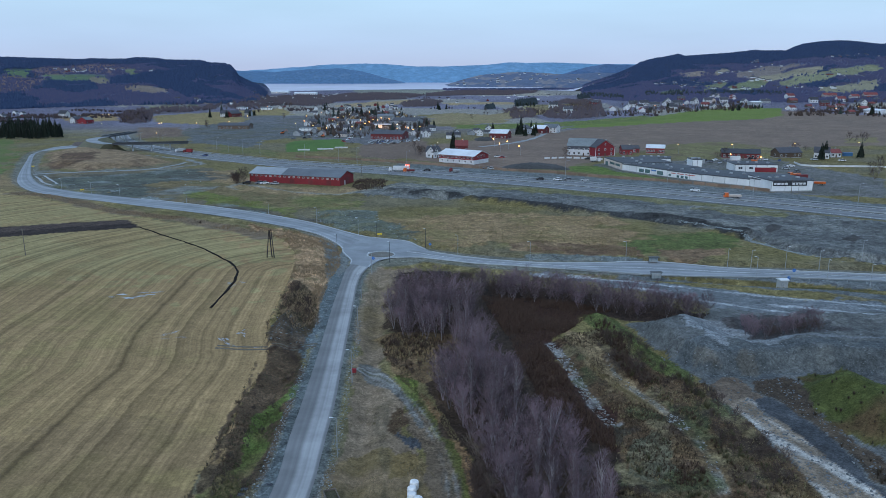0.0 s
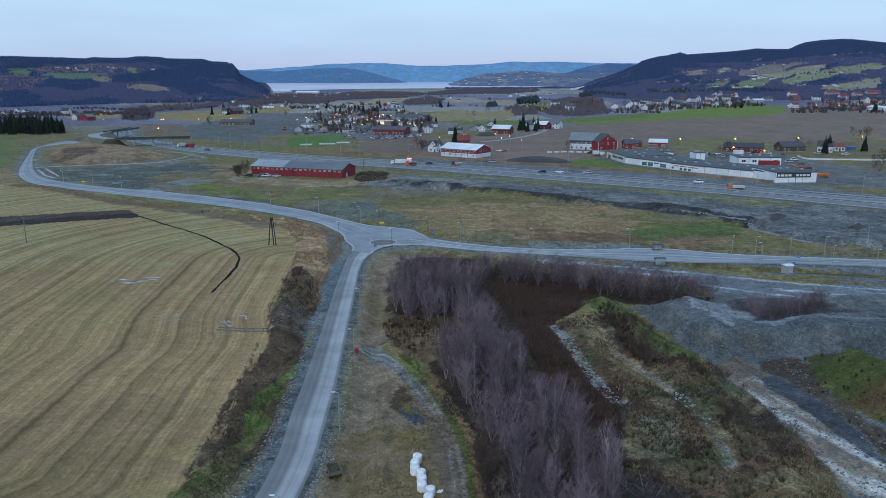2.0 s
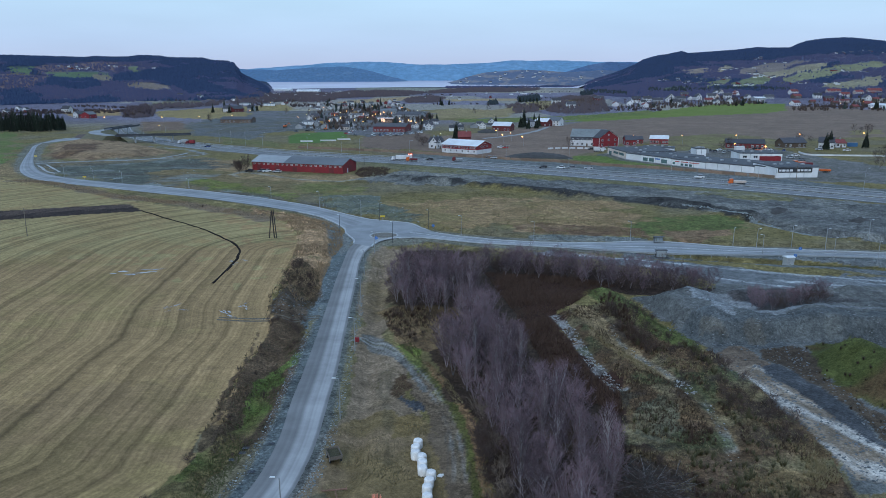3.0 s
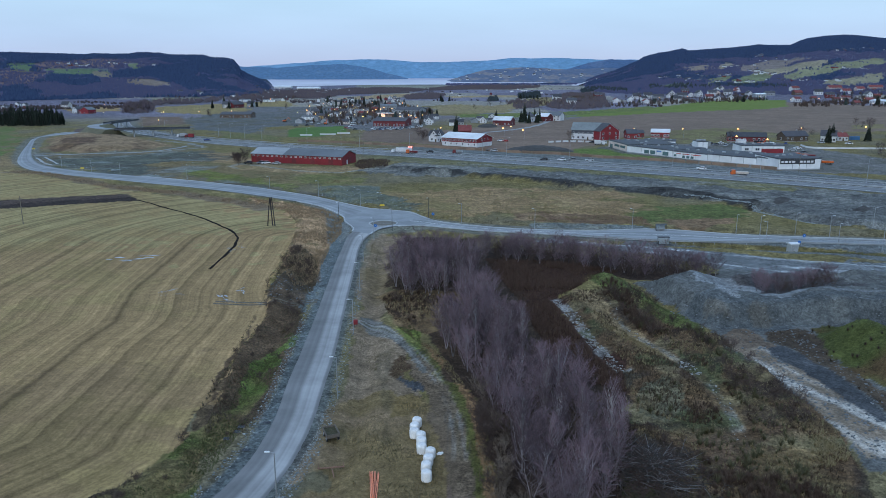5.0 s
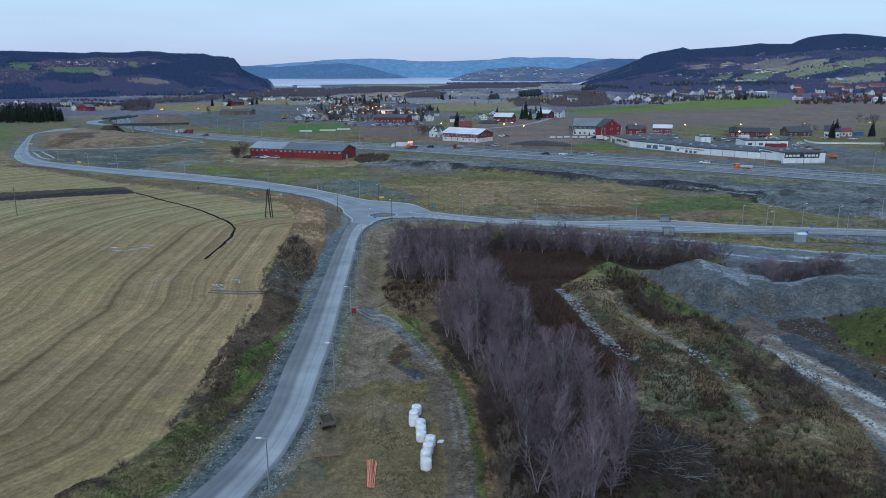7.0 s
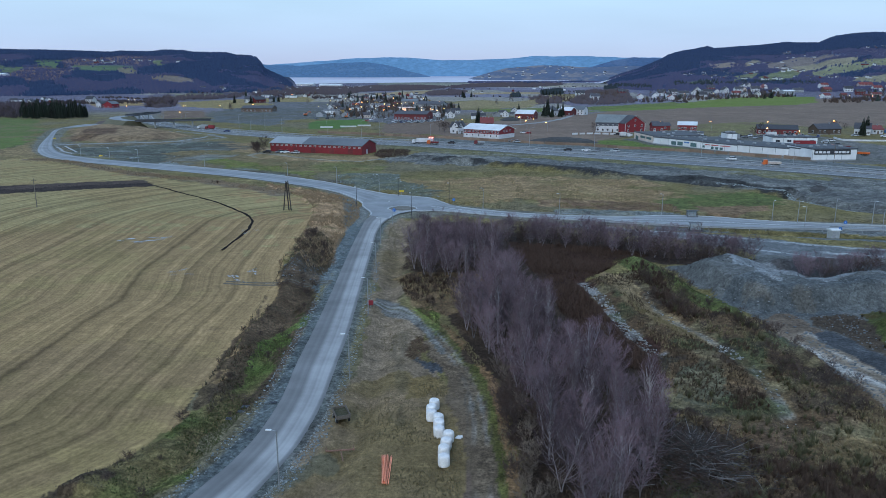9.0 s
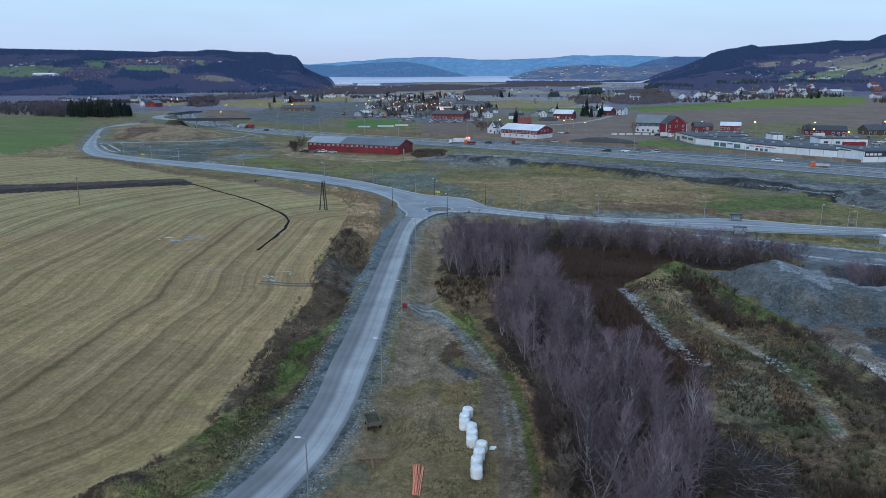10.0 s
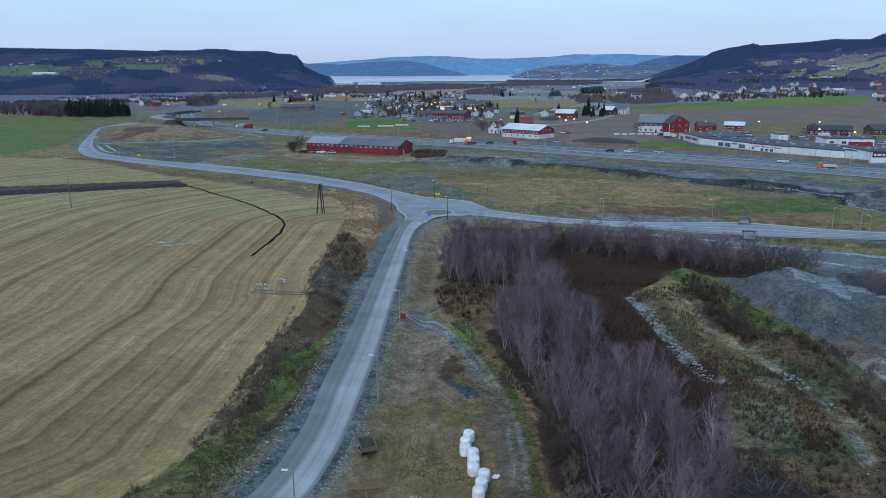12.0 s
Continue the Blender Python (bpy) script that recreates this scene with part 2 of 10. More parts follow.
TRACK_GREY = [(-15.9, 125.0), (-13.9, 126.6), (-11.9, 123.4), (-8.6, 116.8), (-6.2, 110.9), (-3.7, 103.2), (-2.6, 99.2), (-3.4, 98.9), (-5.2, 104.1), (-7.4, 109.4), (-9.3, 112.5), (-11.6, 116.0), (-14.0, 118.6)]
VERGE_EAST = [(-19.2, 197.1), (-10.3, 197.1), (-9.6, 169.4), (-10.8, 137.7), (-12.6, 125.7), (-8.0, 110.9), (-5.5, 98.9), (-3.5, 80.6), (-15.6, 78.4), (-15.4, 83.4), (-15.7, 98.9), (-16.7, 120.4), (-20.1, 169.4), (-20.9, 190.9)]
REEDS = [(9.1, 167.1), (29.0, 162.5), (39.0, 156.1), (32.2, 151.3), (23.2, 137.7), (23.0, 120.4), (24.3, 106.6), (25.9, 99.8), (24.6, 92.2), (18.2, 97.1), (15.7, 110.9), (13.4, 137.7)]
THICKET_FLOOR = [(-13.1, 190.9), (10.3, 190.9), (10.3, 164.8), (13.7, 141.1), (17.3, 115.4), (20.8, 102.6), (24.6, 92.2), (23.4, 78.4), (20.8, 66.0), (18.5, 57.3), (4.6, 57.3), (5.0, 78.4), (3.5, 87.6), (-0.4, 106.6), (-9.5, 134.5), (-11.9, 152.1)]
GRASS_STRIP = [(50.3, 188.6), (68.2, 186.0), (88.0, 180.8), (109.2, 175.8), (126.0, 164.0), (122.0, 159.5), (105.6, 169.8), (85.8, 176.2), (67.2, 183.0), (53.5, 186.5)]
QUARRY = [(32.3, 182.3), (47.0, 181.2), (66.9, 174.4), (84.5, 166.1), (102.3, 157.3), (128.7, 137.7), (72.1, 71.8), (46.2, 71.8), (47.5, 80.6), (47.3, 87.6), (47.1, 98.0), (45.9, 113.1), (42.8, 121.6), (41.3, 134.5), (40.0, 148.2), (56.8, 149.7), (62.4, 158.2), (56.1, 171.9), (39.0, 178.5)]
QUARRY_TOP = [(40.1, 146.7), (42.5, 127.4), (46.1, 119.3), (52.0, 118.8), (62.9, 120.6), (79.3, 119.3), (95.5, 110.0)] + [(112.8, 132.8), (94.2, 144.7), (75.5, 147.8), (63.2, 147.8), (56.0, 144.7), (44.5, 142.4)]
QUARRY_FACE = [(41.6, 127.9), (46.0, 118.8), (51.8, 118.3), (62.7, 120.1), (79.0, 118.8), (89.9, 112.6)] + [(93.9, 118.9), (81.9, 124.5), (65.2, 126.2), (55.0, 127.1), (50.4, 129.2), (41.6, 125.0)]
PIT = [(58.2, 141.0), (67.5, 146.2), (80.7, 145.8), (80.7, 134.9), (72.0, 131.0), (60.2, 131.6)]
PALE_LIP = [(49.3, 137.4), (54.5, 137.4), (60.8, 130.8), (68.5, 128.6), (83.0, 127.7), (81.6, 125.4), (65.5, 126.8), (55.2, 127.7), (49.9, 130.8)]
PALE_FLAT = [(23.1, 192.1), (33.4, 188.6), (42.3, 186.2), (54.3, 180.7), (64.7, 175.4), (84.7, 166.6), (103.8, 159.9), (115.8, 152.1), (111.2, 145.6), (95.7, 153.6), (79.4, 155.3), (68.4, 157.8), (54.8, 166.6), (45.4, 174.4), (37.9, 179.6), (27.0, 186.8)]
NOISE_BANK = [(-100.7, 489), (-53.6, 471), (-8.5, 446), (31.9, 420), (68.4, 399.0), (84.8, 387.1), (116.3, 369.3), (140.7, 349.2), (154.3, 334.6)]
BANK_WEST = [(-200.8, 331.9), (-181.4, 322.0), (-160.1, 307.0), (-131.6, 283.8), (-113.7, 273.9), (-97.1, 264.8), (-80.9, 253.8), (-70.0, 245.9), (-60.3, 236.3)]
CLEARING = [(-13.0, 138.4), (-9.9, 140.4), (1.9, 139.0), (4.0, 125.7), (0.6, 118.3), (-3.8, 115.4), (-8.6, 121.6), (-11.3, 128.5)]
GRAVEL_LOOP = [(-214.0, 407), (-191.7, 414), (-165.0, 431), (-151.4, 452), (-171.4, 478), (-208.2, 504)]
BARN_TRACK = [(-99.7, 343.6), (-106.5, 353.1), (-103.7, 363.0), (-96.3, 357.0), (-70.5, 334.6), (-47.9, 326.1), (-33.8, 341.8), (-23.6, 353.1), (4.4, 347.3)]
GREEN_BANK = [(31.2, 152.9), (35.2, 153.6), (38.1, 149.7), (39.8, 139.4), (41.2, 128.5), (44.0, 120.4), (43.4, 114.3), (39.6, 117.8), (36.7, 125.7), (34.1, 137.7), (32.1, 144.6)]
GREEN_MOUND = [(59.9, 113.1), (66.3, 119.1), (72.6, 121.4), (75.9, 113.6), (77.4, 102.6), (67.4, 83.4), (62.7, 87.6), (60.2, 97.1), (59.6, 107.6)]
PALE_ROCK = [(47.0, 106.6), (51.4, 110.4), (51.1, 106.0), (51.9, 102.6), (52.7, 97.1), (53.0, 92.8), (53.9, 88.6), (54.8, 84.4), (55.8, 80.3), (54.4, 74.6), (47.8, 74.6), (47.5, 80.6), (47.7, 82.3), (47.9, 90.1), (47.7, 96.3), (47.1, 100.2)]
DARK_HAUL = [(51.6, 109.1), (54.1, 110.2), (55.9, 107.0), (56.5, 101.1), (57.0, 96.4), (56.6, 91.1), (56.3, 86.5), (56.4, 82.8), (56.6, 79.5), (56.7, 75.1), (54.4, 74.6), (55.8, 80.3), (54.8, 84.4), (53.9, 88.6), (53.0, 92.8), (52.7, 97.1), (51.9, 102.6), (51.1, 106.0)]
SCRUB_EAST = [(23.2, 137.7), (32.9, 142.8), (36.8, 134.5), (39.8, 118.3), (45.9, 113.1), (47.1, 98.0), (47.3, 87.6), (47.5, 80.6)] + [(44.1, 67.9), (42.4, 58.9), (16.9, 58.8), (19.8, 74.6)] + [(24.6, 92.2), (25.9, 99.8), (23.0, 120.4)]
MOSS_PATCH = [(26.6, 96.2), (31.2, 98.2), (33.0, 95.2), (30.8, 87.2), (27.4, 83.3), (24.8, 86.4)]
BROWN_SCRUB = [(33.1, 88.9), (33.6, 79.8), (33.9, 75.8), (42.9, 85.7), (42.8, 79.8), (39.0, 74.6), (39.1, 67.9), (41.8, 64.0), (37.9, 57.4), (24.8, 57.3), (30.0, 72.2), (30.3, 79.8), (30.6, 85.6)]
TAN_RIDGE = [(25.5, 145.4), (29.3, 141.2), (31.5, 126.6), (33.9, 113.3), (36.5, 105.8), (35.1, 102.8), (31.1, 106.5), (28.1, 116.0), (26.1, 130.0)]
WEST_SLOPE = [(-211.5, 379.0), (-192.4, 392.9), (-173.6, 401), (-160.9, 419), (-148.2, 424), (-123.0, 381.9), (-139.4, 369.1), (-150.8, 360.0), (-134.9, 320.1), (-147.1, 319.3), (-171.2, 340.5), (-196.4, 359.6)]
WEST_GREEN = [(-203.3, 359.2), (-195.0, 357.0), (-170.0, 338.2), (-146.1, 317.2), (-127.3, 306.3), (-114.3, 303.4), (-110.8, 294.4), (-126.4, 302.5), (-145.2, 315.2), (-165.4, 329.1), (-186.7, 341.9)]
BRIGHT_BANK = [(-125.9, 338.8), (-111.6, 332.8), (-97.9, 322.7), (-82.7, 309.5), (-61.2, 290.9), (-56.2, 267.7), (-69.3, 280.4), (-85.1, 292.7), (-100.6, 302.5), (-114.2, 315.3)]
TAN_SLOPE = [(-151.9, 359.9), (-141.6, 371.8), (-125.2, 372.9), (-110.2, 362.8), (-101.2, 340.6), (-67.6, 320.7), (-61.2, 290.9), (-82.7, 309.5), (-97.9, 322.7), (-111.6, 332.8), (-126.8, 341.2), (-136.6, 338.1)]
TEAL_A = [(-136.1, 317.9), (-132.3, 322.5), (-125.9, 316.5), (-122.9, 306.6), (-129.1, 308.2)]
TEAL_B = [(-109.6, 298.1), (-105.1, 300.3), (-97.5, 293.5), (-95.9, 286.7), (-103.9, 289.6)]
TEAL_C = [(-83.5, 284.3), (-78.2, 286.3), (-72.8, 280.2), (-72.4, 273.9), (-78.4, 275.0)]
TEAL_D = [(-159.3, 338.9), (-156.6, 341.6), (-152.8, 334.6), (-155.7, 332.1)]
RUST_PATCH = [(-236.4, 426), (-260.4, 486), (-257.7, 502), (-244.9, 508), (-231.5, 478), (-226.1, 451), (-227.1, 426), (-229.9, 418)]
VIVID_LEFT = [(-404, 448), (-330.0, 457), (-307.6, 454), (-289.5, 447), (-280.6, 456), (-260.0, 424), (-249.3, 399.2), (-247.0, 373.5), (-246.7, 342.9), (-278.2, 310.0)]
TAN_LEFT = [(-271.0, 302.1), (-243.2, 338.0), (-243.2, 367.8), (-247.3, 395.9), (-247.7, 406), (-214.3, 358.4), (-191.9, 329.5), (-190.7, 316.2), (-202.6, 307.0), (-217.0, 301.9), (-248.6, 277.4)]
HIGH_VERGE = [(-49.3, 416), (-31.9, 410), (1.5, 390.3), (29.9, 377.8), (94.4, 332.1), (145.8, 299.2), (130.4, 267.8), (86.8, 303.3), (26.9, 340.3), (1.4, 354.9), (-27.0, 373.9), (-46.2, 390.1)]
STREAM_1 = [(21.8, 136.1), (22.8, 128.5), (23.5, 121.6), (24.2, 113.1), (24.8, 106.6), (26.2, 101.1)]
STREAM_2 = [(31.1, 131.4), (31.2, 120.4), (33.2, 112.6), (34.9, 107.0), (36.4, 101.7), (37.6, 96.3), (37.2, 89.8), (36.6, 84.8), (35.7, 79.6)]
CHANNEL = [(-1.0, 317.9), (14.2, 316.3), (28.8, 310.2), (51.0, 294.3), (69.9, 275.1), (86.9, 259.2), (98.5, 245.9), (108.4, 222.9), (112.4, 212.9), (121.2, 207.9), (129.8, 203.0), (148.8, 188.0)]
GREEN_NEAR = [(-31.6, 80.9), (-32.9, 70.5), (-33.7, 63.1), (-35.4, 55.6), (-28.1, 56.2), (-28.1, 63.6), (-27.7, 70.9), (-26.3, 81.3), (-29.0, 81.9)]
BRUSH_NEAR = [(-38.5, 64.1), (-34.9, 69.6), (-33.2, 74.9), (-31.6, 81.7), (-27.7, 71.8), (-28.2, 63.6), (-28.1, 56.2), (-46.7, 54.6), (-40.7, 60.5)]
ROCK_SLOPE = [(-40.6, 231.3), (-33.7, 223.3), (-27.4, 204.0), (-26.2, 181.2), (-25.4, 157.6), (-25.7, 139.2), (-25.2, 126.4), (-27.4, 133.3), (-27.7, 147.7), (-29.4, 162.6), (-31.6, 187.8), (-35.4, 207.8)]
EARTH_HEAP = [(-35.4, 136.1), (-37.2, 145.8), (-36.0, 151.7), (-32.4, 152.0), (-28.4, 145.4), (-26.4, 138.2), (-28.2, 135.1), (-31.9, 134.8)]
DIRT_TOP = [(45.7, 114.3), (48.7, 118.3), (52.0, 118.1), (53.1, 114.5), (54.1, 110.4), (51.3, 108.5), (47.1, 106.6), (45.3, 110.4)]
DEBRIS = [(54.1, 117.4), (61.7, 119.6), (63.4, 117.6), (60.2, 109.5), (59.5, 102.6), (59.8, 96.3), (60.1, 90.8), (60.8, 86.3), (59.4, 80.1), (56.6, 83.0), (56.4, 86.6), (56.6, 91.2), (57.1, 96.6), (56.6, 101.3), (56.0, 107.4), (54.4, 110.9)]
TUFT_BAND = [(20.0, 226.2), (30.4, 231.3), (43.2, 224.6), (53.9, 222.9), (61.0, 219.0), (57.7, 206.5), (51.0, 210.0), (40.7, 210.7), (28.2, 214.4), (21.8, 215.9)]
ROAD_GRAVEL = [(24.0, 212.2), (35.6, 211.5), (47.2, 209.3), (57.5, 205.8), (57.3, 201.7), (45.7, 202.4), (34.4, 203.7), (24.5, 204.4)]
BROWN_BAND = [(67.6, 219.0), (77.4, 217.4), (89.4, 218.2), (87.3, 210.7), (77.2, 204.4), (73.1, 199.7), (68.0, 201.7), (65.5, 207.2)]
ROUGH_SLOPE = [(-47.9, 326.1), (-18.8, 369.3), (21.8, 361.0), (68.9, 329.4), (121.7, 294.3), (163.7, 259.2), (189.7, 230.4), (149.9, 179.6), (124.8, 194.6), (110.5, 213.7), (105.3, 229.6), (86.2, 257.1), (69.3, 272.7), (28.5, 307.2), (4.0, 313.2), (-21.3, 317.9)]
BERM = [(-23.6, 333.3), (-5.9, 326.1), (7.5, 318.9), (36.0, 298.8), (51.6, 286.5), (68.7, 276.6), (82.2, 266.5), (92.4, 255.5), (102.4, 240.1)]
GREEN_MID = [(57.0, 222.1), (69.6, 234.8), (91.2, 242.1), (98.2, 230.4), (91.5, 218.2), (72.5, 214.4), (57.6, 210.7)]
TAN_MID = [(-19.6, 270.9), (6.6, 277.5), (32.6, 272.6), (54.7, 272.8), (65.2, 258.4), (61.5, 231.9), (54.4, 214.1), (27.0, 218.3), (5.3, 222.8), (-9.8, 242.0)]
TAN_BARN = [(-140.7, 409), (-121.8, 422), (-97.9, 363.0), (-62.3, 349.2), (-39.4, 343.6), (-47.9, 326.1), (-77.2, 317.9), (-105.2, 326.1)]
HUMMOCK = [(-244.9, 437), (-284.2, 516), (-283.7, 560), (-232.4, 533), (-178.9, 468), (-180.9, 428), (-209.4, 417)]
GREY_WEST = [(-242.2, 422), (-212.0, 409), (-170.5, 446), (-118.0, 409), (-110.6, 343.6), (-123.0, 317.9), (-98.8, 305.7), (-64.4, 282.5), (-48.1, 266.9), (-33.8, 256.0), (-60.0, 262.5), (-101.5, 291.6), (-165.0, 326.1), (-198.6, 349.2)]
GREEN_BARN = [(-121.2, 334.6), (-86.9, 326.1), (-56.4, 314.8), (-35.7, 310.2), (-38.3, 291.6), (-65.8, 289.0), (-100.2, 310.2)]
ROCKFILL = [(-51.9, 289.0), (-33.1, 286.3), (-13.1, 253.9), (-4.3, 219.8), (-8.0, 224.6), (-18.2, 239.3), (-32.9, 248.9), (-47.3, 262.5)]
FARM_BROWN = [(-63.4, 560), (-10.9, 580), (22.5, 624), (126.9, 751), (168.9, 826), (440, 998), (584, 1261), (658, 1079), (881, 929), (536, 560), (357.3, 580), (262.5, 560), (212.3, 580), (130.5, 524), (72.2, 422), (18.7, 422), (-8.9, 468), (-57.2, 504)]
FARM_GREEN = [(126.7, 787), (182.3, 892), (293.3, 1029), (437, 1261), (569, 1420), (631, 1363), (505, 1079), (434, 984), (293.3, 904), (164.9, 806)]
SPORT = [(-129.4, 590), (-129.2, 624), (-91.0, 648), (-77.0, 570), (-94.0, 533), (-114.0, 524)]
LAWN = [(78.6, 440), (97.4, 437), (102.5, 409), (119.9, 381.3), (117.5, 371.4), (98.2, 391.7), (74.2, 414)]
EAST_GRAVEL = [(46.0, 193.0), (70.0, 190.5), (95.0, 188.0), (125.0, 183.0), (152.0, 172.0), (152.0, 138.0), (122.0, 152.0), (95.0, 170.0), (70.0, 180.0), (46.0, 185.5)]
PLAIN_FIELD = [(-36.9, 994.5), (13.1, 1171.3), (72.0, 1096.9), (153.6, 1371.0), (242.5, 1569.0), (182.1, 1238.1), (92.4, 994.9), (71.9, 884.1), (9.7, 866.9), (-27.0, 850.6)]
PLAIN_GREEN = [(12.7, 838.9), (78.1, 875.5), (161.7, 925.1), (309.4, 1092.3), (270.5, 953.5), (145.3, 830.3), (69.3, 775.7), (11.8, 782.8)]
YARD_EAST = [(93.7, 446), (112.3, 465), (173.4, 471), (220.6, 485), (220.0, 452), (235.4, 378.0), (199.2, 317.9), (165.6, 326.1), (149.5, 331.1), (123.5, 373.6), (91.2, 417)]
TOWN = [(-297.2, 1079), (-188.1, 1079), (-93.8, 1285), (-18.7, 998), (-8.6, 787), (-21.1, 612), (-65.6, 580), (-153.2, 689), (-219.1, 816)]
FIELD_OLIVE = [(-432, 1079), (-386.7, 1173), (-300.6, 1363), (-232.8, 1133), (-229.7, 970), (-267.0, 847), (-350.7, 892)]
FIELD_TAN_W = [(-569, 1062), (-515, 1133), (-418, 942), (-467, 916)]
FIELD_MID = [(-45.3, 1079), (14.6, 1173), (97.4, 1079), (84.0, 929), (10.2, 816), (-42.3, 847)]
FIELD_MID_2 = [(105.8, 1173), (216.7, 1587), (338.3, 1665), (277.3, 1363), (178.8, 1173), (131.0, 1079)]
WATER_EDGE = [(-1021, 3270), (-775, 3194), (-566, 3270), (-222.9, 3435), (122.1, 3435), (307.8, 3435), (491, 3716), (717, 4302), (934, 4923)]

# woods, fields and hedgerows of the valley sides and the far plain
LEFT_GREEN_A = [(-1198, 2017), (-1182, 2045), (-1153, 2062), (-1126, 2017), (-1118, 1944), (-1180, 1986)]
LEFT_GREEN_B = [(-1073, 1942), (-1051, 1985), (-976, 1988), (-919, 1997), (-898, 1950), (-940, 1912), (-967, 1880), (-1052, 1916)]
LEFT_GREEN_C = [(-939, 2172), (-900, 2158), (-858, 2098), (-876, 2064)]
LEFT_HEATH_A = [(-1149, 2055), (-1181, 2269), (-1155, 2398), (-1106, 2452), (-950, 2258), (-928, 2146), (-918, 2011), (-986, 2009), (-1056, 1996), (-1076, 1949)]
LEFT_HEATH_B = [(-1124, 1852), (-1075, 1918), (-929, 1706), (-909, 1574), (-966, 1588)]
LEFT_TAN_A = [(-786, 1746), (-736, 1741), (-662, 1720), (-626, 1669), (-649, 1621), (-724, 1681)]
LEFT_TAN_B = [(-934, 1901), (-896, 1928), (-824, 1816), (-865, 1815)]
LEFT_SPRUCE_A = [(-1003, 1839), (-940, 1912), (-817, 1722), (-756, 1588), (-759, 1515), (-836, 1574), (-909, 1653)]
LEFT_SPRUCE_B = [(-841, 2079), (-815, 2170), (-720, 2039), (-545, 1748), (-535, 1540), (-636, 1686), (-711, 1778), (-803, 1755), (-887, 1959)]
LEFT_SPRUCE_C = [(-925, 1519), (-854, 1477), (-750, 1352), (-640, 1161), (-646, 1111), (-674, 1100)]
LEFT_SPRUCE_D = [(-673, 1361), (-649, 1412), (-592, 1297), (-601, 1231)]
LEFT_SPRUCE_F = [(-1099, 1950), (-1080, 1960), (-1053, 1916), (-1066, 1890)]
LEFT_SPRUCE_G = [(-1083, 2282), (-1059, 2298), (-938, 2032), (-958, 2023)]
RIGHT_TAN_A = [(938, 2556), (1015, 2633), (1011, 2596), (901, 2424)]
RIGHT_TAN_B = [(791, 2462), (908, 2583), (879, 2466), (794, 2440)]
RIGHT_GREEN_A = [(717, 1865), (769, 1957), (877, 2120), (952, 2175), (918, 2059), (831, 1927), (737, 1845)]
RIGHT_TAN_C = [(913, 2148), (1058, 2347), (1164, 2349), (1271, 2434), (1136, 2247), (1026, 2181), (926, 2121)]
RIGHT_TAN_D = [(933, 2035), (1000, 2092), (1129, 2206), (1246, 2302), (1461, 2465), (1407, 2372), (1157, 2132), (995, 2000), (914, 1955)]
RIGHT_TAN_E = [(914, 1799), (1000, 1890), (1200, 2016), (1091, 1829), (960, 1762)]
RIGHT_GREEN_B = [(537, 1846), (609, 1865), (594, 1786), (525, 1770)]
RIGHT_BROWN = [(931, 2340), (1101, 2576), (1222, 2627), (1237, 2496), (1140, 2467), (920, 2185)]
RIGHT_GREEN_C = [(695, 1967), (822, 2146), (804, 2046), (668, 1849)]
RIGHT_SPRUCE_A = [(1035, 2177), (1135, 2288), (1288, 2416), (1221, 2297), (1022, 2081)]
RIGHT_SPRUCE_C = [(659, 2214), (764, 2375), (802, 2370), (653, 2074)]
RIGHT_SPRUCE_D = [(981, 2003), (1056, 2046), (1070, 1998), (966, 1853), (911, 1841)]
RIGHT_SPRUCE_E = [(1044, 1976), (1099, 2009), (1075, 1954), (1038, 1947)]
BELT_A = [(-420, 1413), (-435, 1567), (-539, 2255), (-503, 2610), (-366, 2378), (-249, 1655), (-261, 1471), (-350, 1563), (-352, 1378), (-395, 1345)]
BELT_B = [(-368, 2277), (-375, 2866), (-206, 2979), (-59, 2570), (-108, 2007), (-218, 1882), (-270, 1753)]
BELT_C = [(-97, 1687), (-46, 1998), (0, 1802), (-17, 1458), (-76, 1420)]
BELT_D = [(-450, 1010), (-488, 1116), (-481, 1171), (-412, 1030), (-366, 906), (-376, 863)]
BELT_E = [(-532, 1214), (-524, 1278), (-482, 1355), (-440, 1424), (-443, 1464), (-410, 1332), (-423, 1189), (-445, 1116)]
BELT_F = [(-65, 2830), (26, 3218), (296, 3490), (430, 3383), (407, 3104), (217, 2549), (80, 2561), (-54, 2342)]
BELT_G = [(245, 1628), (348, 2049), (357, 1652), (237, 1056), (164, 960), (143, 1036)]
BELT_H = [(105, 1250), (136, 1355), (164, 1284), (130, 1018), (84, 978)]
DARK_A = [(175, 1786), (253, 1986), (204, 1573), (146, 1455)]
DARK_B = [(442, 2410), (439, 1781), (414, 1668), (367, 1980)]
DARK_C = [(77, 1412), (104, 1494), (94, 1319), (72, 1284)]
DARK_D = [(507, 1829), (710, 1812), (828, 1766), (804, 1715), (682, 1737), (477, 1721)]
HAY_A = [(-227, 1473), (-196, 1699), (-104, 1935), (-43, 2002), (-86, 1588), (-165, 1428)]
HAY_B = [(0, 1682), (177, 1785), (157, 1586), (12, 1542)]
HAY_C = [(158, 1458), (207, 1572), (219, 1454), (159, 1171), (136, 1251)]
HAY_D = [(461, 2231), (490, 1991), (466, 1881), (431, 2033)]
HAY_E = [(-496, 1477), (-464, 1542), (-454, 1591), (-438, 1525), (-476, 1433)]
FARM_OLIVE = [(156, 541), (189, 592), (239, 616), (257, 570), (223, 492), (188, 472), (143, 448)]
FARM_STRIP = [(363, 650), (401, 665), (368, 610), (335, 598)]
TOWN_FIELD = [(-68, 584), (-44, 624), (-15, 637), (-5, 501), (-33, 475), (-58, 492)]
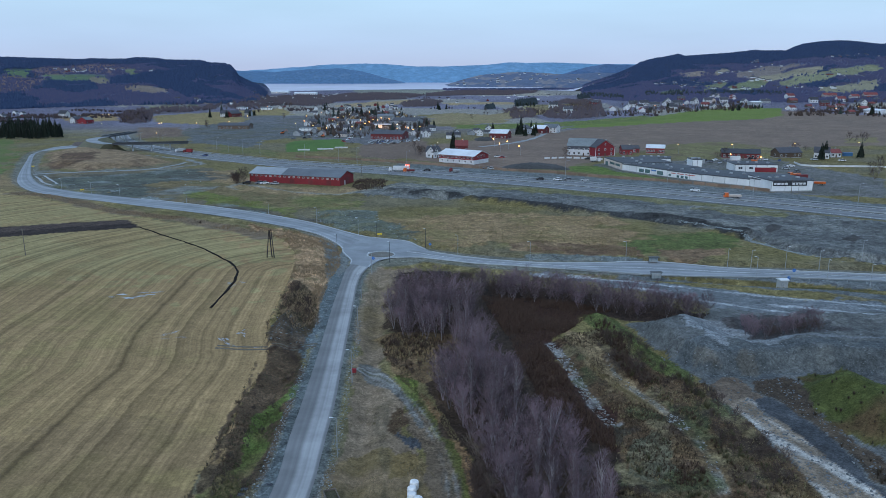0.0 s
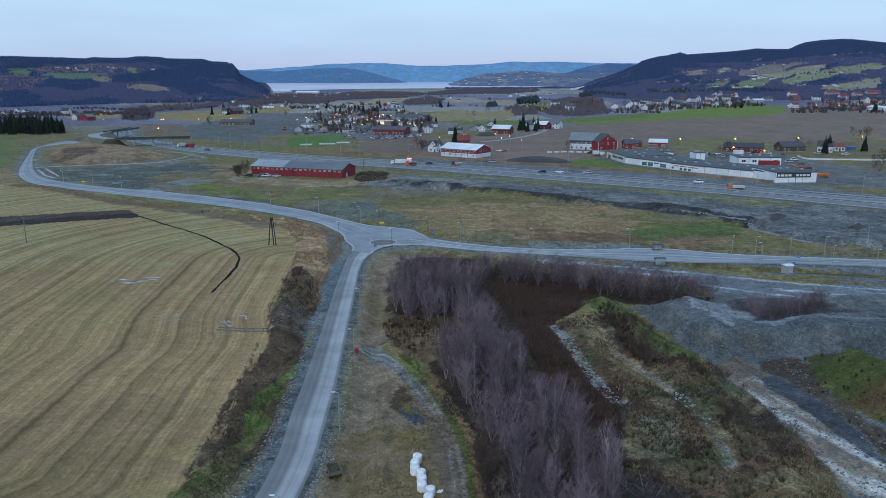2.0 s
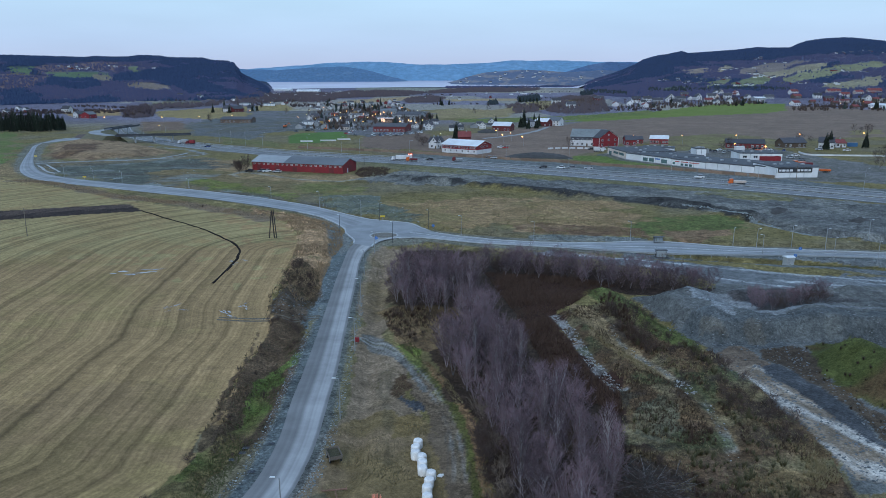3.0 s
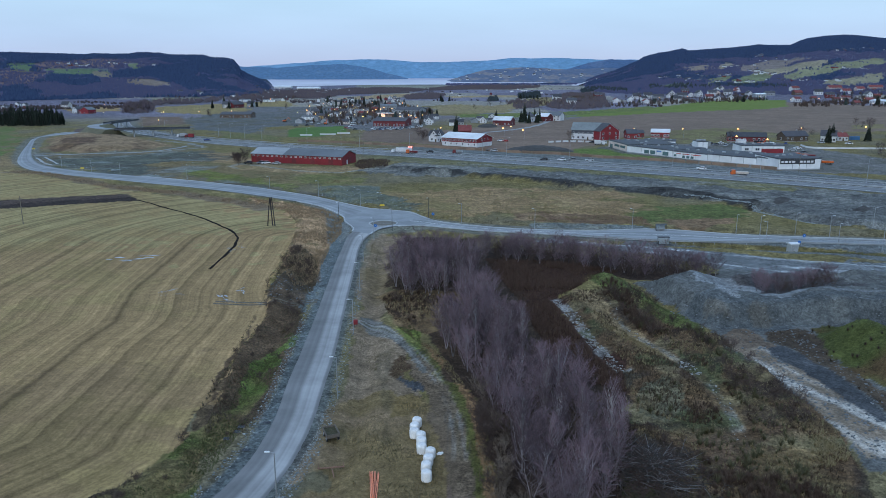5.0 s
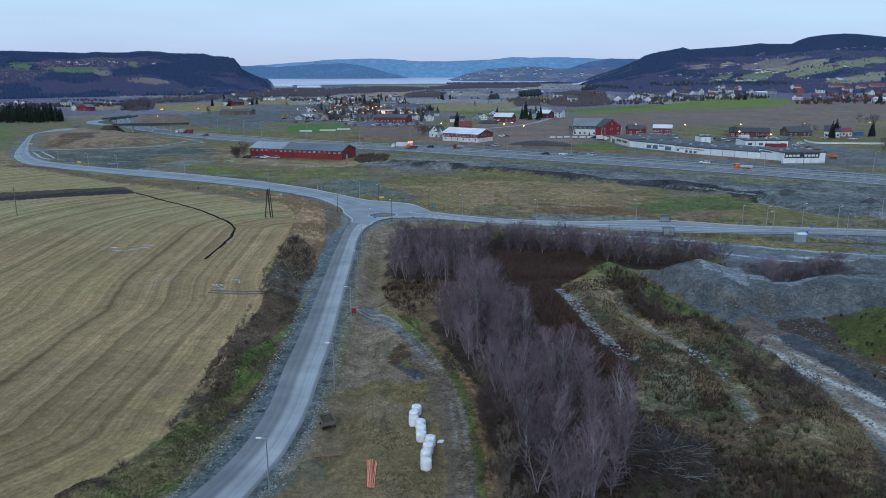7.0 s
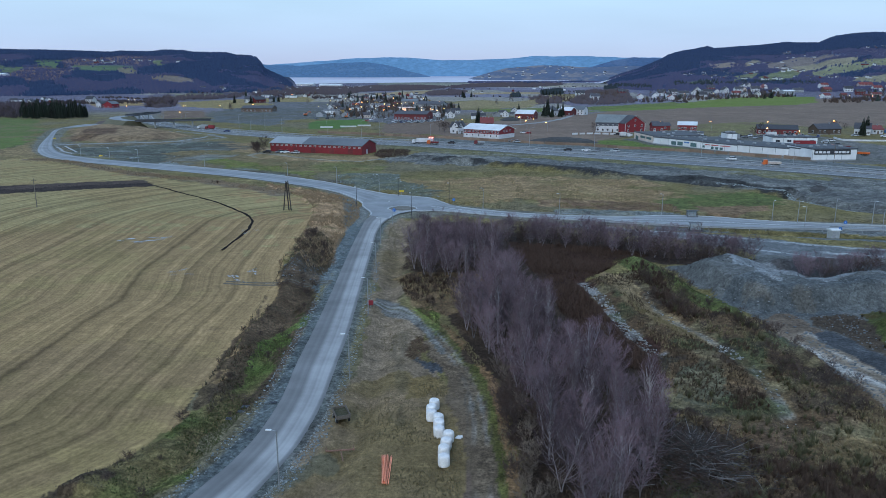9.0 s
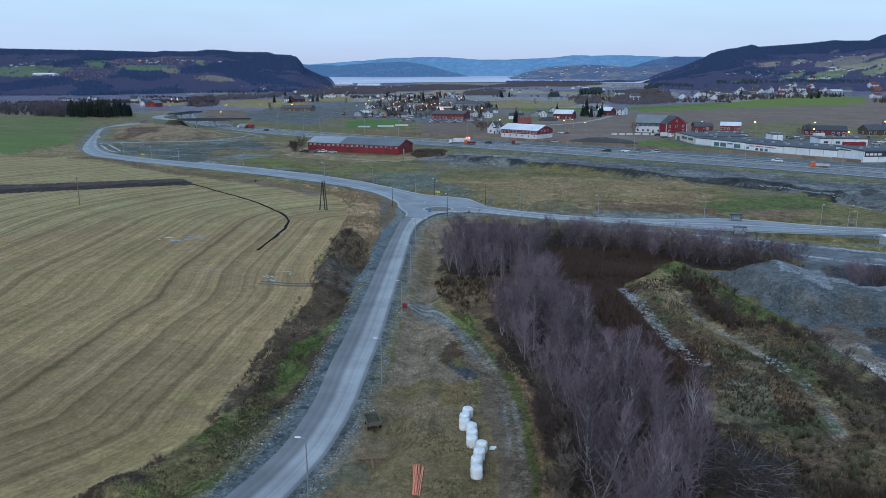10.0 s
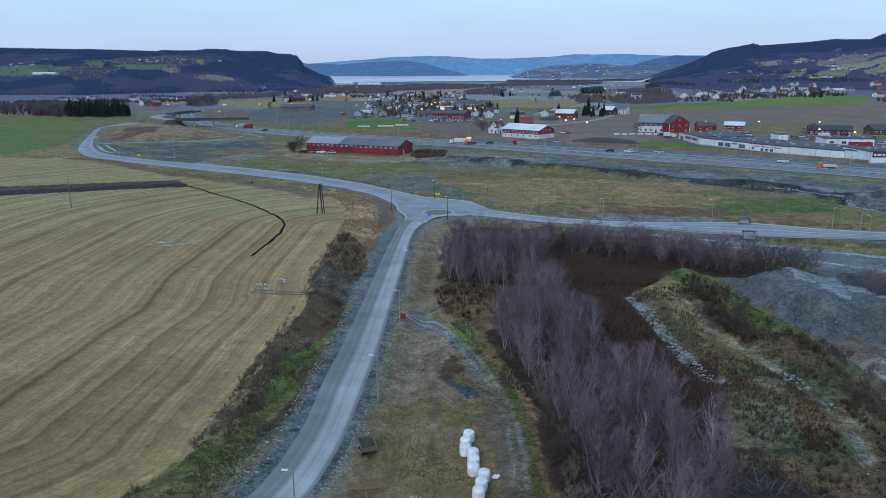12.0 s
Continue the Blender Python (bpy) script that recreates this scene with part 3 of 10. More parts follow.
WORKS_SITE = [(-276, 774), (-274, 905), (-151, 848), (-124, 694), (-153, 635), (-154, 564), (-219, 611)]
SITE_GRASS = [(-185, 597), (-154, 564), (-124, 534), (-115, 496), (-162, 521)]
PLOUGH_W = [(-338, 805), (-297, 813), (-244, 683), (-273, 650)]
LAWN_W = [(-539, 1303), (-521, 1375), (-458, 1410), (-448, 1345), (-503, 1248)]
LEFT_GREEN_D = [(-1384, 1835), (-1349, 1895), (-1290, 1927), (-1172, 1908), (-1077, 1717), (-1059, 1610), (-1080, 1571), (-1203, 1591)]
LEFT_HEATH_D = [(-1124, 1829), (-1075, 1891), (-988, 1830), (-857, 1504), (-831, 1376), (-940, 1515), (-1003, 1575)]
HILL_FIELDS = (
    (LEFT_GREEN_D, (0.11, 0.145, 0.085)),    (LEFT_GREEN_A, (0.105, 0.155, 0.085)), (LEFT_GREEN_B, (0.10, 0.15, 0.085)), (LEFT_GREEN_C, (0.13, 0.16, 0.09)), (LEFT_TAN_A, (0.21, 0.165, 0.135)), (LEFT_TAN_B, (0.19, 0.165, 0.12)),
    (RIGHT_TAN_A, (0.29, 0.245, 0.18)), (RIGHT_TAN_B, (0.25, 0.2, 0.165)), (RIGHT_GREEN_A, (0.17, 0.19, 0.105)), (RIGHT_TAN_C, (0.27, 0.235, 0.16)), (RIGHT_TAN_D, (0.22, 0.22, 0.13)),
    (RIGHT_TAN_E, (0.25, 0.225, 0.15)), (RIGHT_GREEN_B, (0.15, 0.19, 0.1)), (RIGHT_BROWN, (0.2, 0.165, 0.15)), (RIGHT_GREEN_C, (0.17, 0.18, 0.105)),
)
HILL_HEATH = (LEFT_HEATH_A, LEFT_HEATH_B, LEFT_HEATH_D)
HILL_SPRUCE = (LEFT_SPRUCE_A, LEFT_SPRUCE_B, LEFT_SPRUCE_C, LEFT_SPRUCE_D, LEFT_SPRUCE_F, LEFT_SPRUCE_G, RIGHT_SPRUCE_A, RIGHT_SPRUCE_C, RIGHT_SPRUCE_D, RIGHT_SPRUCE_E)
BELTS = (BELT_A, BELT_B, BELT_C, BELT_D, BELT_E, BELT_F, BELT_G, BELT_H)
DARK_BELTS = (DARK_A, DARK_B, DARK_C, DARK_D)

# road edges
ACCESS_L = [(-26.3, 198.4), (-27.0, 192.1), (-26.52, 176.9), (-26.12, 164.8), (-25.62, 155.3), (-24.62, 137.7), (-23.82, 123.0), (-23.12, 107.6), (-22.72, 95.8), (-22.22, 88.9), (-22.02, 83.3), (-22.42, 75.7), (-23.52, 69.9), (-24.62, 66.5), (-26.52, 60.4)]
ACCESS_R = [(-21.0, 194.6), (-21.9, 188.0), (-22.08, 176.9), (-20.98, 160.3), (-19.58, 137.7), (-18.48, 120.4), (-17.68, 107.6), (-17.38, 98.1), (-17.18, 92.0), (-16.98, 87.2), (-16.98, 82.2), (-17.18, 77.8), (-17.58, 73.6), (-18.28, 69.9), (-19.08, 66.5), (-21.18, 58.7)]
MAIN_UP = [(-298.6, 590), (-306.0, 565), (-294.2, 520), (-268.7, 468), (-236.4, 409), (-217.4, 378.0), (-201.4, 357.0), (-183.6, 341.8), (-160.6, 327.7), (-134.4, 314.8), (-103.8, 298.5), (-78.0, 282.5), (-55.8, 265.8), (-46.4, 257.1), (-32.0, 241.2), (-25.5, 234.8)]
MAIN_LO = [(-285.9, 560), (-295.8, 542), (-295.2, 516), (-270.9, 465), (-242.8, 409), (-223.8, 373.6), (-208.6, 351.1), (-193.2, 334.6), (-176.3, 322.8), (-155.5, 311.7), (-126.5, 295.7), (-97.6, 280.0), (-73.3, 264.7), (-52.4, 248.9), (-43.5, 240.2), (-35.8, 227.9), (-31.2, 218.2)]
EAST_UP = [(-7.9, 221.3), (-3.3, 213.7), (2.7, 209.3), (14.3, 203.7), (27.2, 200.4), (42.7, 199.7), (56.9, 201.4), (66.2, 199.7), (80.3, 194.0), (96.3, 190.9), (120.1, 186.8), (151.2, 181.2)]
EAST_LO = [(-14.1, 205.8), (-7.4, 206.5), (2.6, 202.4), (10.7, 199.1), (26.5, 195.2), (41.0, 190.9), (56.0, 186.8), (70.7, 185.1), (93.0, 184.0), (116.5, 180.9), (147.1, 175.9)]
ISLAND = [(-19.2, 210.7)]
HIGH_UP = [(-314.4, 719), (-276.4, 642), (-236.3, 585), (-192.0, 537), (-152.6, 504), (-95.8, 465), (-28.5, 428), (20.8, 397.8), (75.7, 363.0), (133.0, 322.8), (180.9, 287.6), (213.9, 261.4)]
HIGH_LO = [(-320.4, 689), (-278.2, 612), (-231.4, 551), (-181.7, 497), (-140.9, 465), (-88.1, 427), (-26.4, 396.6), (19.3, 368.2), (69.9, 334.6), (123.4, 298.5), (167.0, 264.7), (198.1, 241.2)]

RIDGE_LEFT = [(-2247, 148.6), (-1938, 140.2), (-1629, 133.8), (-1577, 133.7), (-1526, 131.6), (-1433, 129.5), (-1320, 125.3), (-1288, 129.3), (-1216, 127.2), (-1164, 127.1), (-1123, 133.0), (-1050, 130.9), (-1010, 124.9), (-886, 122.7), (-854, 114.7), (-804, 112.6), (-778, 106.6), (-760, 86.6), (-751, 68.5), (-715, 50.3), (-685, 38.2), (-665, 26.0), (-645, 7.8), (-625, -10.6)]
RIDGE_RIGHT = [(560, -40.0), (640, -22.0), (693, 23.0), (747, 49.8), (814, 71.1), (882, 97.7), (935, 121.6), (962, 137.5), (988, 145.4), (1029, 155.9), (1069, 161.1), (1123, 171.6), (1145, 176.9), (1179, 166.3), (1287, 174.0), (1396, 181.7), (1450, 186.9), (1517, 194.7), (1558, 192.0), (1668, 191.8), (1706, 210.2), (1746, 223.2), (1826, 233.5), (1907, 238.6), (1961, 238.5), (2044, 230.6), (2121, 222.6), (2476, 242.9), (3026, 200.2)]
FAR_RANGE = [(-1474, 94.3), (-1254, 115.6), (-961, 136.8), (-669, 157.9), (-378, 157.9), (-160, 143.8), (58, 143.8), (240, 150.9), (422, 168.5), (785, 164.9), (1004, 157.9), (1331, 157.9), (1878, 136.8)]
NEAR_BLUE = [(736, 86.5), (895, 131.5), (1025, 155.7), (1161, 152.2), (1305, 131.5), (1557, 93.4)]
MID_LEFT = [(-1325, 118.9), (-1222, 112.2), (-1050, 102.1), (-842, 122.2), (-635, 125.6), (-497, 105.5), (-360, 68.6), (-270, 48.3), (-208, 24.7), (-153, 4.4)]
MID_RIGHT = [(-76, 5.5), (-28, 14.8), (25, 27.1), (114, 57.8), (208, 79.3), (365, 97.6), (554, 94.6), (712, 88.5), (869, 94.6), (1058, 88.5), (1249, 57.8)]

HIGH_BANK = HIGH_UP[6:] + [(190.0, 296.0), (154.3, 334.6), (140.7, 349.2), (116.3, 369.3), (84.8, 387.1), (68.4, 399.0), (31.9, 420), (-8.5, 446), (-28.5, 456)]
access_mid = spline([((a[0] + b[0]) / 2, (a[1] + b[1]) / 2) for a, b in zip(resample(ACCESS_L, 14), resample(ACCESS_R, 14))], 4)
main_mid = [tuple((a + b) / 2) for a, b in zip(resample(MAIN_UP, 30), resample(MAIN_LO, 30))]
east_mid = [tuple((a + b) / 2) for a, b in zip(resample(EAST_UP, 20), resample(EAST_LO, 20))]
high_mid = [tuple((a + b) / 2) for a, b in zip(resample(HIGH_UP, 30), resample(HIGH_LO, 30))]
RING = (ISLAND[0][0] + 2.0, ISLAND[0][1])
ROADS = ((access_mid, 4.0), (main_mid, 5.2), (east_mid, 6.0), (high_mid, 13.0))


def smoothstep(a, b, v):
    t = np.clip((v - a) / (b - a), 0, 1)
    return t * t * (3 - 2 * t)


def road_gap(x, y):
    """Distance from the edge of the nearest road."""
    d = np.full(x.shape, 1e9)
    for line, half in ROADS:
        d = np.minimum(d, along(line, x, y) - half)
    return np.minimum(d, np.hypot(x - RING[0], y - RING[1]) - 13)


MOUNDS = ((EARTH_HEAP, 1.6, 3.0), (QUARRY_TOP, 3.8, 3.4), (GREEN_MOUND, 4.2, 8.0), (HUMMOCK, 2.6, 14.0), (GREEN_BANK, 1.5, 3.5))
DIPS = ((CHANNEL, 4.0, -1.6), ([((PIT[0][0] + PIT[5][0]) / 2, (PIT[0][1] + PIT[5][1]) / 2), ((PIT[3][0] + PIT[4][0]) / 2, (PIT[3][1] + PIT[2][1]) / 2)], 7.0, -2.4), (STREAM_1, 2.2, -0.7), (STREAM_2, 2.2, -0.6), (BERM, 5.0, 2.2))


def hill(x, y, ridge, dist, base):
    a = x / np.maximum(y, 1)
    ra = np.array([p[0] / dist for p in ridge])
    rz = np.interp(a, ra, [p[1] for p in ridge], left=ridge[0][1], right=ridge[-1][1])
    up = np.clip((y - base) / (dist - base), 0, 1)
    up = 0.55 * up + 0.45 * up * up * (3 - 2 * up)
    fall = 1 - 0.5 * smoothstep(dist, dist + 1800, y)
    return (rz - 5.0) * up * fall


def height(x, y):
    """Height of the ground over the plan."""
    x, y = np.asarray(x, float), np.asarray(y, float)
    gap = road_gap(x, y)
    z = 0.22 * smooth_noise(x, y, 9.0, 3) + 0.35 * smooth_noise(x, y, 40.0, 4)
    for line, half, h in DIPS:
        d = along(line, x, y)
        z = z + h * (1 - smoothstep(0.2 * half, half * 1.4, d))
    for poly, h, w in MOUNDS:
        m = inside(poly, x, y)
        if m.any():
            d = along(list(poly) + [poly[0]], x, y)
            z = z + np.where(m, h * smoothstep(0, w, d) * (1 + 0.25 * smooth_noise(x, y, 7.0, 5)), 0)
    rough = inside(SCRUB_EAST, x, y) | inside(ROUGH_SLOPE, x, y) | inside(HEATH, x, y) | inside(BRUSH_LEFT, x, y)
    z = z + np.where(rough, 0.85 * smooth_noise(x, y, 6.0, 8) + 0.35, 0)
    pit_ = inside(QUARRY, x, y)
    z = z + np.where(pit_, 0.55 * np.abs(smooth_noise(x, y, 5.5, 14, 4)) + 0.35 * smooth_noise(x, y, 11.0, 15, 3), 0)
    fl = inside(FIELD, x, y)
    z = np.where(fl, z * 0.35 - 0.1, z)
    ditch = -0.9 * np.exp(-((gap - 4.0) / 1.8) ** 2) * (y < 260)
    z = np.where(gap < 14, z * smoothstep(0.5, 8, gap) + ditch, z)
    z = np.where(gap < 1.2, -0.12, z)
    # the valley sides and the shallow rise towards the fjord
    hl = hill(x, y, RIDGE_LEFT, 2700.0, np.interp(x / np.maximum(y, 1), [-0.6, -0.33], [1040.0, 1330.0]))
    hr = hill(x, y, RIDGE_RIGHT, 3600.0, 1420.0)
    near_top = 1 - 1.0 * smoothstep(np.where(x < 0, 2250, 3000), np.where(x < 0, 2650, 3550), y)
    bumps = (11 * smooth_noise(x, y, 260.0, 11) - 9 * np.abs(smooth_noise(x, y * 0.55, 150.0, 12, 3))) * near_top
    side = np.maximum(np.maximum(hl, hr), 0)
    z = z + side + bumps * np.clip((side - 6) / 45, 0, 1)
    return z + 0.0152 * np.maximum(y - 2950, 0) * (1 - smoothstep(5, 70, side))


def strip(name, left, right, z, material, cols=8, step=3.0, kind="structure", label="", category="", ragged=0.0, climb=None):
    """A road surface between two edges, with attributes for its wheel tracks."""
    l, r = spline(left, step), spline(right, step)
    n = max(len(l), len(r))
    l, r = resample(l, n), resample(r, n)
    v, f, ac = [], [], []
    for i in range(n):
        for j in range(cols + 1):
            p = l[i] + (r[i] - l[i]) * j / cols
            if ragged and j in (0, cols):
                side = -1 if j == 0 else 1
                p = p + (r[i] - l[i]) / np.linalg.norm(r[i] - l[i]) * side * ragged * noise.noise(Vector((p[0] * 0.9, p[1] * 0.9, side)))
            up = float(smoothstep(climb[0], climb[1], p[1])) * climb[2] if climb else 0.0
            v.append((p[0], p[1], z + up + 0.08 * math.sin(math.pi * j / cols)))
            ac.append(j / cols)
    for i in range(n - 1):
        for j in range(cols):
            k = i * (cols + 1) + j
            f.append((k, k + 1, k + cols + 2, k + cols + 1))
    me = bpy.data.meshes.new(name)
    me.from_pydata(v, [], f)
    at = me.attributes.new("across", "FLOAT", "POINT")
    at.data.foreach_set("value", ac)
    me.materials.append(material)
    for p in me.polygons:
        p.use_smooth = True
    ob = new(name, me)
    return tagged(ob, label, category, kind=kind)


# ---- ground ----
TAN, OLIVE, DULL = (0.27, 0.21, 0.115), (0.15, 0.145, 0.07), (0.135, 0.125, 0.075)
GREEN, GREY, SOIL = (0.09, 0.135, 0.035), (0.155, 0.165, 0.17), (0.085, 0.072, 0.065)
PALE, BROWN, DARK = (0.36, 0.36, 0.35), (0.095, 0.075, 0.055), (0.06, 0.05, 0.045)
WARM = np.array((1.20, 1.01, 0.86))
ZONES = (
    # polygon, colour, raggedness of the edge in metres, mottling with a second colour
    (HAY_A, (0.29, 0.255, 0.17), 5, (0.25, 0.22, 0.14)), (HAY_B, (0.29, 0.26, 0.17), 5, (0.25, 0.23, 0.15)), (HAY_C, (0.2, 0.2, 0.11), 4, (0.17, 0.18, 0.1)), (HAY_D, (0.33, 0.29, 0.2), 4, (0.28, 0.25, 0.17)), (HAY_E, (0.27, 0.25, 0.16), 4, (0.23, 0.22, 0.13)), (LAWN_W, (0.15, 0.18, 0.1), 5, (0.17, 0.17, 0.11)),
    (BELT_A, (0.1, 0.088, 0.105), 6, (0.12, 0.1, 0.112)),
    (BELT_B, (0.1, 0.088, 0.105), 6, (0.12, 0.1, 0.112)),
    (BELT_C, (0.1, 0.088, 0.105), 6, (0.12, 0.1, 0.112)),
    (BELT_D, (0.1, 0.088, 0.105), 6, (0.12, 0.1, 0.112)),
    (BELT_E, (0.1, 0.088, 0.105), 6, (0.12, 0.1, 0.112)),
    (BELT_F, (0.1, 0.088, 0.105), 6, (0.12, 0.1, 0.112)),
    (BELT_G, (0.1, 0.088, 0.105), 6, (0.12, 0.1, 0.112)),
    (BELT_H, (0.1, 0.088, 0.105), 6, (0.12, 0.1, 0.112)),
    (DARK_A, (0.1, 0.088, 0.105), 6, (0.12, 0.1, 0.112)),
    (DARK_B, (0.1, 0.088, 0.105), 6, (0.12, 0.1, 0.112)),
    (DARK_C, (0.1, 0.088, 0.105), 6, (0.12, 0.1, 0.112)),
    (DARK_D, (0.1, 0.088, 0.105), 6, (0.12, 0.1, 0.112)),
    (FIELD_OLIVE, (0.21, 0.195, 0.1), 4, (0.25, 0.22, 0.12)), (FIELD_TAN_W, (0.25, 0.21, 0.12), 4, TAN), (FIELD_MID, (0.17, 0.165, 0.08), 5, OLIVE),
    (FIELD_MID_2, (0.16, 0.15, 0.08), 5, OLIVE), (FARM_BROWN, (0.16, 0.136, 0.124), 3, (0.192, 0.165, 0.146)), (FARM_GREEN, (0.12, 0.19, 0.045), 3, (0.14, 0.2, 0.06)),
    (PLAIN_FIELD, (0.225, 0.205, 0.13), 4, (0.2, 0.2, 0.11)), (PLAIN_GREEN, (0.105, 0.16, 0.05), 3, (0.13, 0.165, 0.06)),
    (TOWN, (0.15, 0.15, 0.16), 6, (0.12, 0.115, 0.1)), (TOWN_FIELD, (0.14, 0.118, 0.108), 3, (0.16, 0.135, 0.12)), (WORKS_SITE, (0.125, 0.13, 0.13), 5, (0.115, 0.11, 0.088)), (SITE_GRASS, (0.12, 0.14, 0.065), 3, (0.14, 0.145, 0.08)), (PLOUGH_W, (0.13, 0.105, 0.1), 3, (0.16, 0.135, 0.11)), (SPORT, (0.08, 0.17, 0.05), 0, (0.07, 0.15, 0.045)), (FARM_OLIVE, (0.155, 0.165, 0.085), 4, (0.14, 0.13, 0.09)), (FARM_STRIP, (0.19, 0.185, 0.105), 2, (0.17, 0.17, 0.1)), (YARD_EAST, (0.155, 0.152, 0.145), 2, (0.125, 0.122, 0.1)),
    (LAWN, (0.10, 0.17, 0.045), 1, (0.12, 0.16, 0.06)), (GREEN_LEFT, (0.1, 0.15, 0.055), 7, (0.165, 0.15, 0.098)), (GREY_WEST, (0.12, 0.122, 0.1), 5, (0.165, 0.155, 0.1)), (HUMMOCK, (0.22, 0.18, 0.125), 4, (0.13, 0.1, 0.075)),
    (GREEN_BARN, (0.13, 0.15, 0.065), 6, (0.165, 0.155, 0.085)), (TAN_BARN, (0.25, 0.205, 0.13), 5, (0.18, 0.16, 0.09)), (WEST_SLOPE, (0.092, 0.1, 0.082), 3, (0.125, 0.13, 0.1)), (TAN_SLOPE, (0.165, 0.145, 0.085), 3, (0.125, 0.128, 0.07)), (WEST_GREEN, (0.12, 0.135, 0.06), 2, (0.14, 0.13, 0.08)), (BRIGHT_BANK, (0.125, 0.165, 0.05), 3, (0.135, 0.14, 0.075)), (TEAL_A, (0.2, 0.25, 0.245), 2, (0.14, 0.15, 0.13)), (TEAL_B, (0.2, 0.25, 0.245), 2, (0.13, 0.15, 0.11)), (TEAL_C, (0.2, 0.25, 0.25), 2, (0.13, 0.15, 0.12)), (TEAL_D, (0.2, 0.25, 0.25), 2, (0.13, 0.14, 0.12)), (RUST_PATCH, (0.095, 0.068, 0.052), 3, (0.15, 0.115, 0.075)), (VIVID_LEFT, (0.10, 0.165, 0.055), 3, (0.12, 0.16, 0.06)), (TAN_LEFT, (0.21, 0.18, 0.11), 3, (0.17, 0.155, 0.085)), (ROUGH_SLOPE, (0.115, 0.118, 0.115), 4, (0.195, 0.195, 0.175)),
    (HIGH_BANK, (0.15, 0.166, 0.168), 1.5, (0.13, 0.14, 0.135)), (HIGH_VERGE, (0.135, 0.148, 0.085), 3, (0.125, 0.138, 0.105)), (TAN_MID, (0.25, 0.2, 0.122), 6, (0.185, 0.168, 0.088)), (GREEN_MID, (0.085, 0.12, 0.045), 3, OLIVE), (TUFT_BAND, (0.13, 0.095, 0.065), 2.0, (0.24, 0.19, 0.125)), (ROAD_GRAVEL, (0.15, 0.168, 0.162), 1.5, (0.17, 0.165, 0.13)), (BROWN_BAND, (0.18, 0.135, 0.092), 2.0, (0.12, 0.1, 0.065)), (ROCKFILL, (0.135, 0.15, 0.125), 4, (0.14, 0.14, 0.09)),
    (HEATH, (0.4, 0.31, 0.205), 2, (0.26, 0.19, 0.125)), (BRUSH_NEAR, (0.11, 0.09, 0.06), 1.0, (0.08, 0.068, 0.046)), (BRUSH_GAP, (0.11, 0.09, 0.06), 1.0, (0.08, 0.068, 0.046)), (FIELD, (0.268, 0.212, 0.12), 0.6, (0.246, 0.208, 0.109)), (FIELD_NEAR, (0.235, 0.186, 0.11), 9, (0.215, 0.178, 0.098)), (FIELD_UPPER, (0.262, 0.243, 0.132), 22, (0.25, 0.212, 0.115)), (PLOUGH_STRIP, (0.072, 0.06, 0.058), 0.5, (0.06, 0.05, 0.05)), (PLOUGH_WET, (0.036, 0.03, 0.03), 0.5, (0.03, 0.025, 0.026)),
    (BRUSH_LEFT, (0.10, 0.078, 0.055), 1.0, (0.06, 0.05, 0.038)), (GREEN_VERGE, (0.095, 0.15, 0.045), 2.2, (0.13, 0.118, 0.065)), (EARTH_HEAP, (0.07, 0.062, 0.052), 0.8, (0.125, 0.112, 0.095)), (GREEN_NEAR, (0.095, 0.15, 0.045), 2.0, (0.125, 0.118, 0.062)), (ROCK_SLOPE, (0.15, 0.19, 0.2), 1.0, (0.115, 0.14, 0.145)), (STONY_VERGE, (0.128, 0.145, 0.142), 0.8, (0.15, 0.155, 0.135)),
    (VERGE_EAST, (0.215, 0.19, 0.15), 2.0, (0.178, 0.155, 0.1)), (YARD_GRASS, (0.18, 0.155, 0.088), 3.0, (0.21, 0.178, 0.128)), (DARK_PATCH, (0.085, 0.064, 0.044), 2.5, (0.14, 0.12, 0.075)), (BLUE_PATCH, (0.075, 0.08, 0.088), 2.2, (0.13, 0.118, 0.085)), (STRAW_PATCH, (0.21, 0.175, 0.09), 1.0, (0.15, 0.13, 0.07)), (BARE_SOIL, (0.138, 0.116, 0.1), 0.8, (0.165, 0.142, 0.125)), (TRACK_SOIL, (0.135, 0.118, 0.092), 1.3, (0.165, 0.148, 0.122)), (TRACK_EDGE, (0.092, 0.108, 0.04), 0.5, (0.125, 0.12, 0.055)), (STRAW_EDGE, (0.23, 0.165, 0.1), 0.6, (0.15, 0.115, 0.07)), (GREEN_SPOT, (0.11, 0.16, 0.045), 0.6, (0.14, 0.15, 0.07)), (TRACK_GREY, (0.165, 0.16, 0.145), 0.5, (0.13, 0.118, 0.092)), (REEDS, (0.045, 0.028, 0.024), 2, (0.034, 0.023, 0.02)),
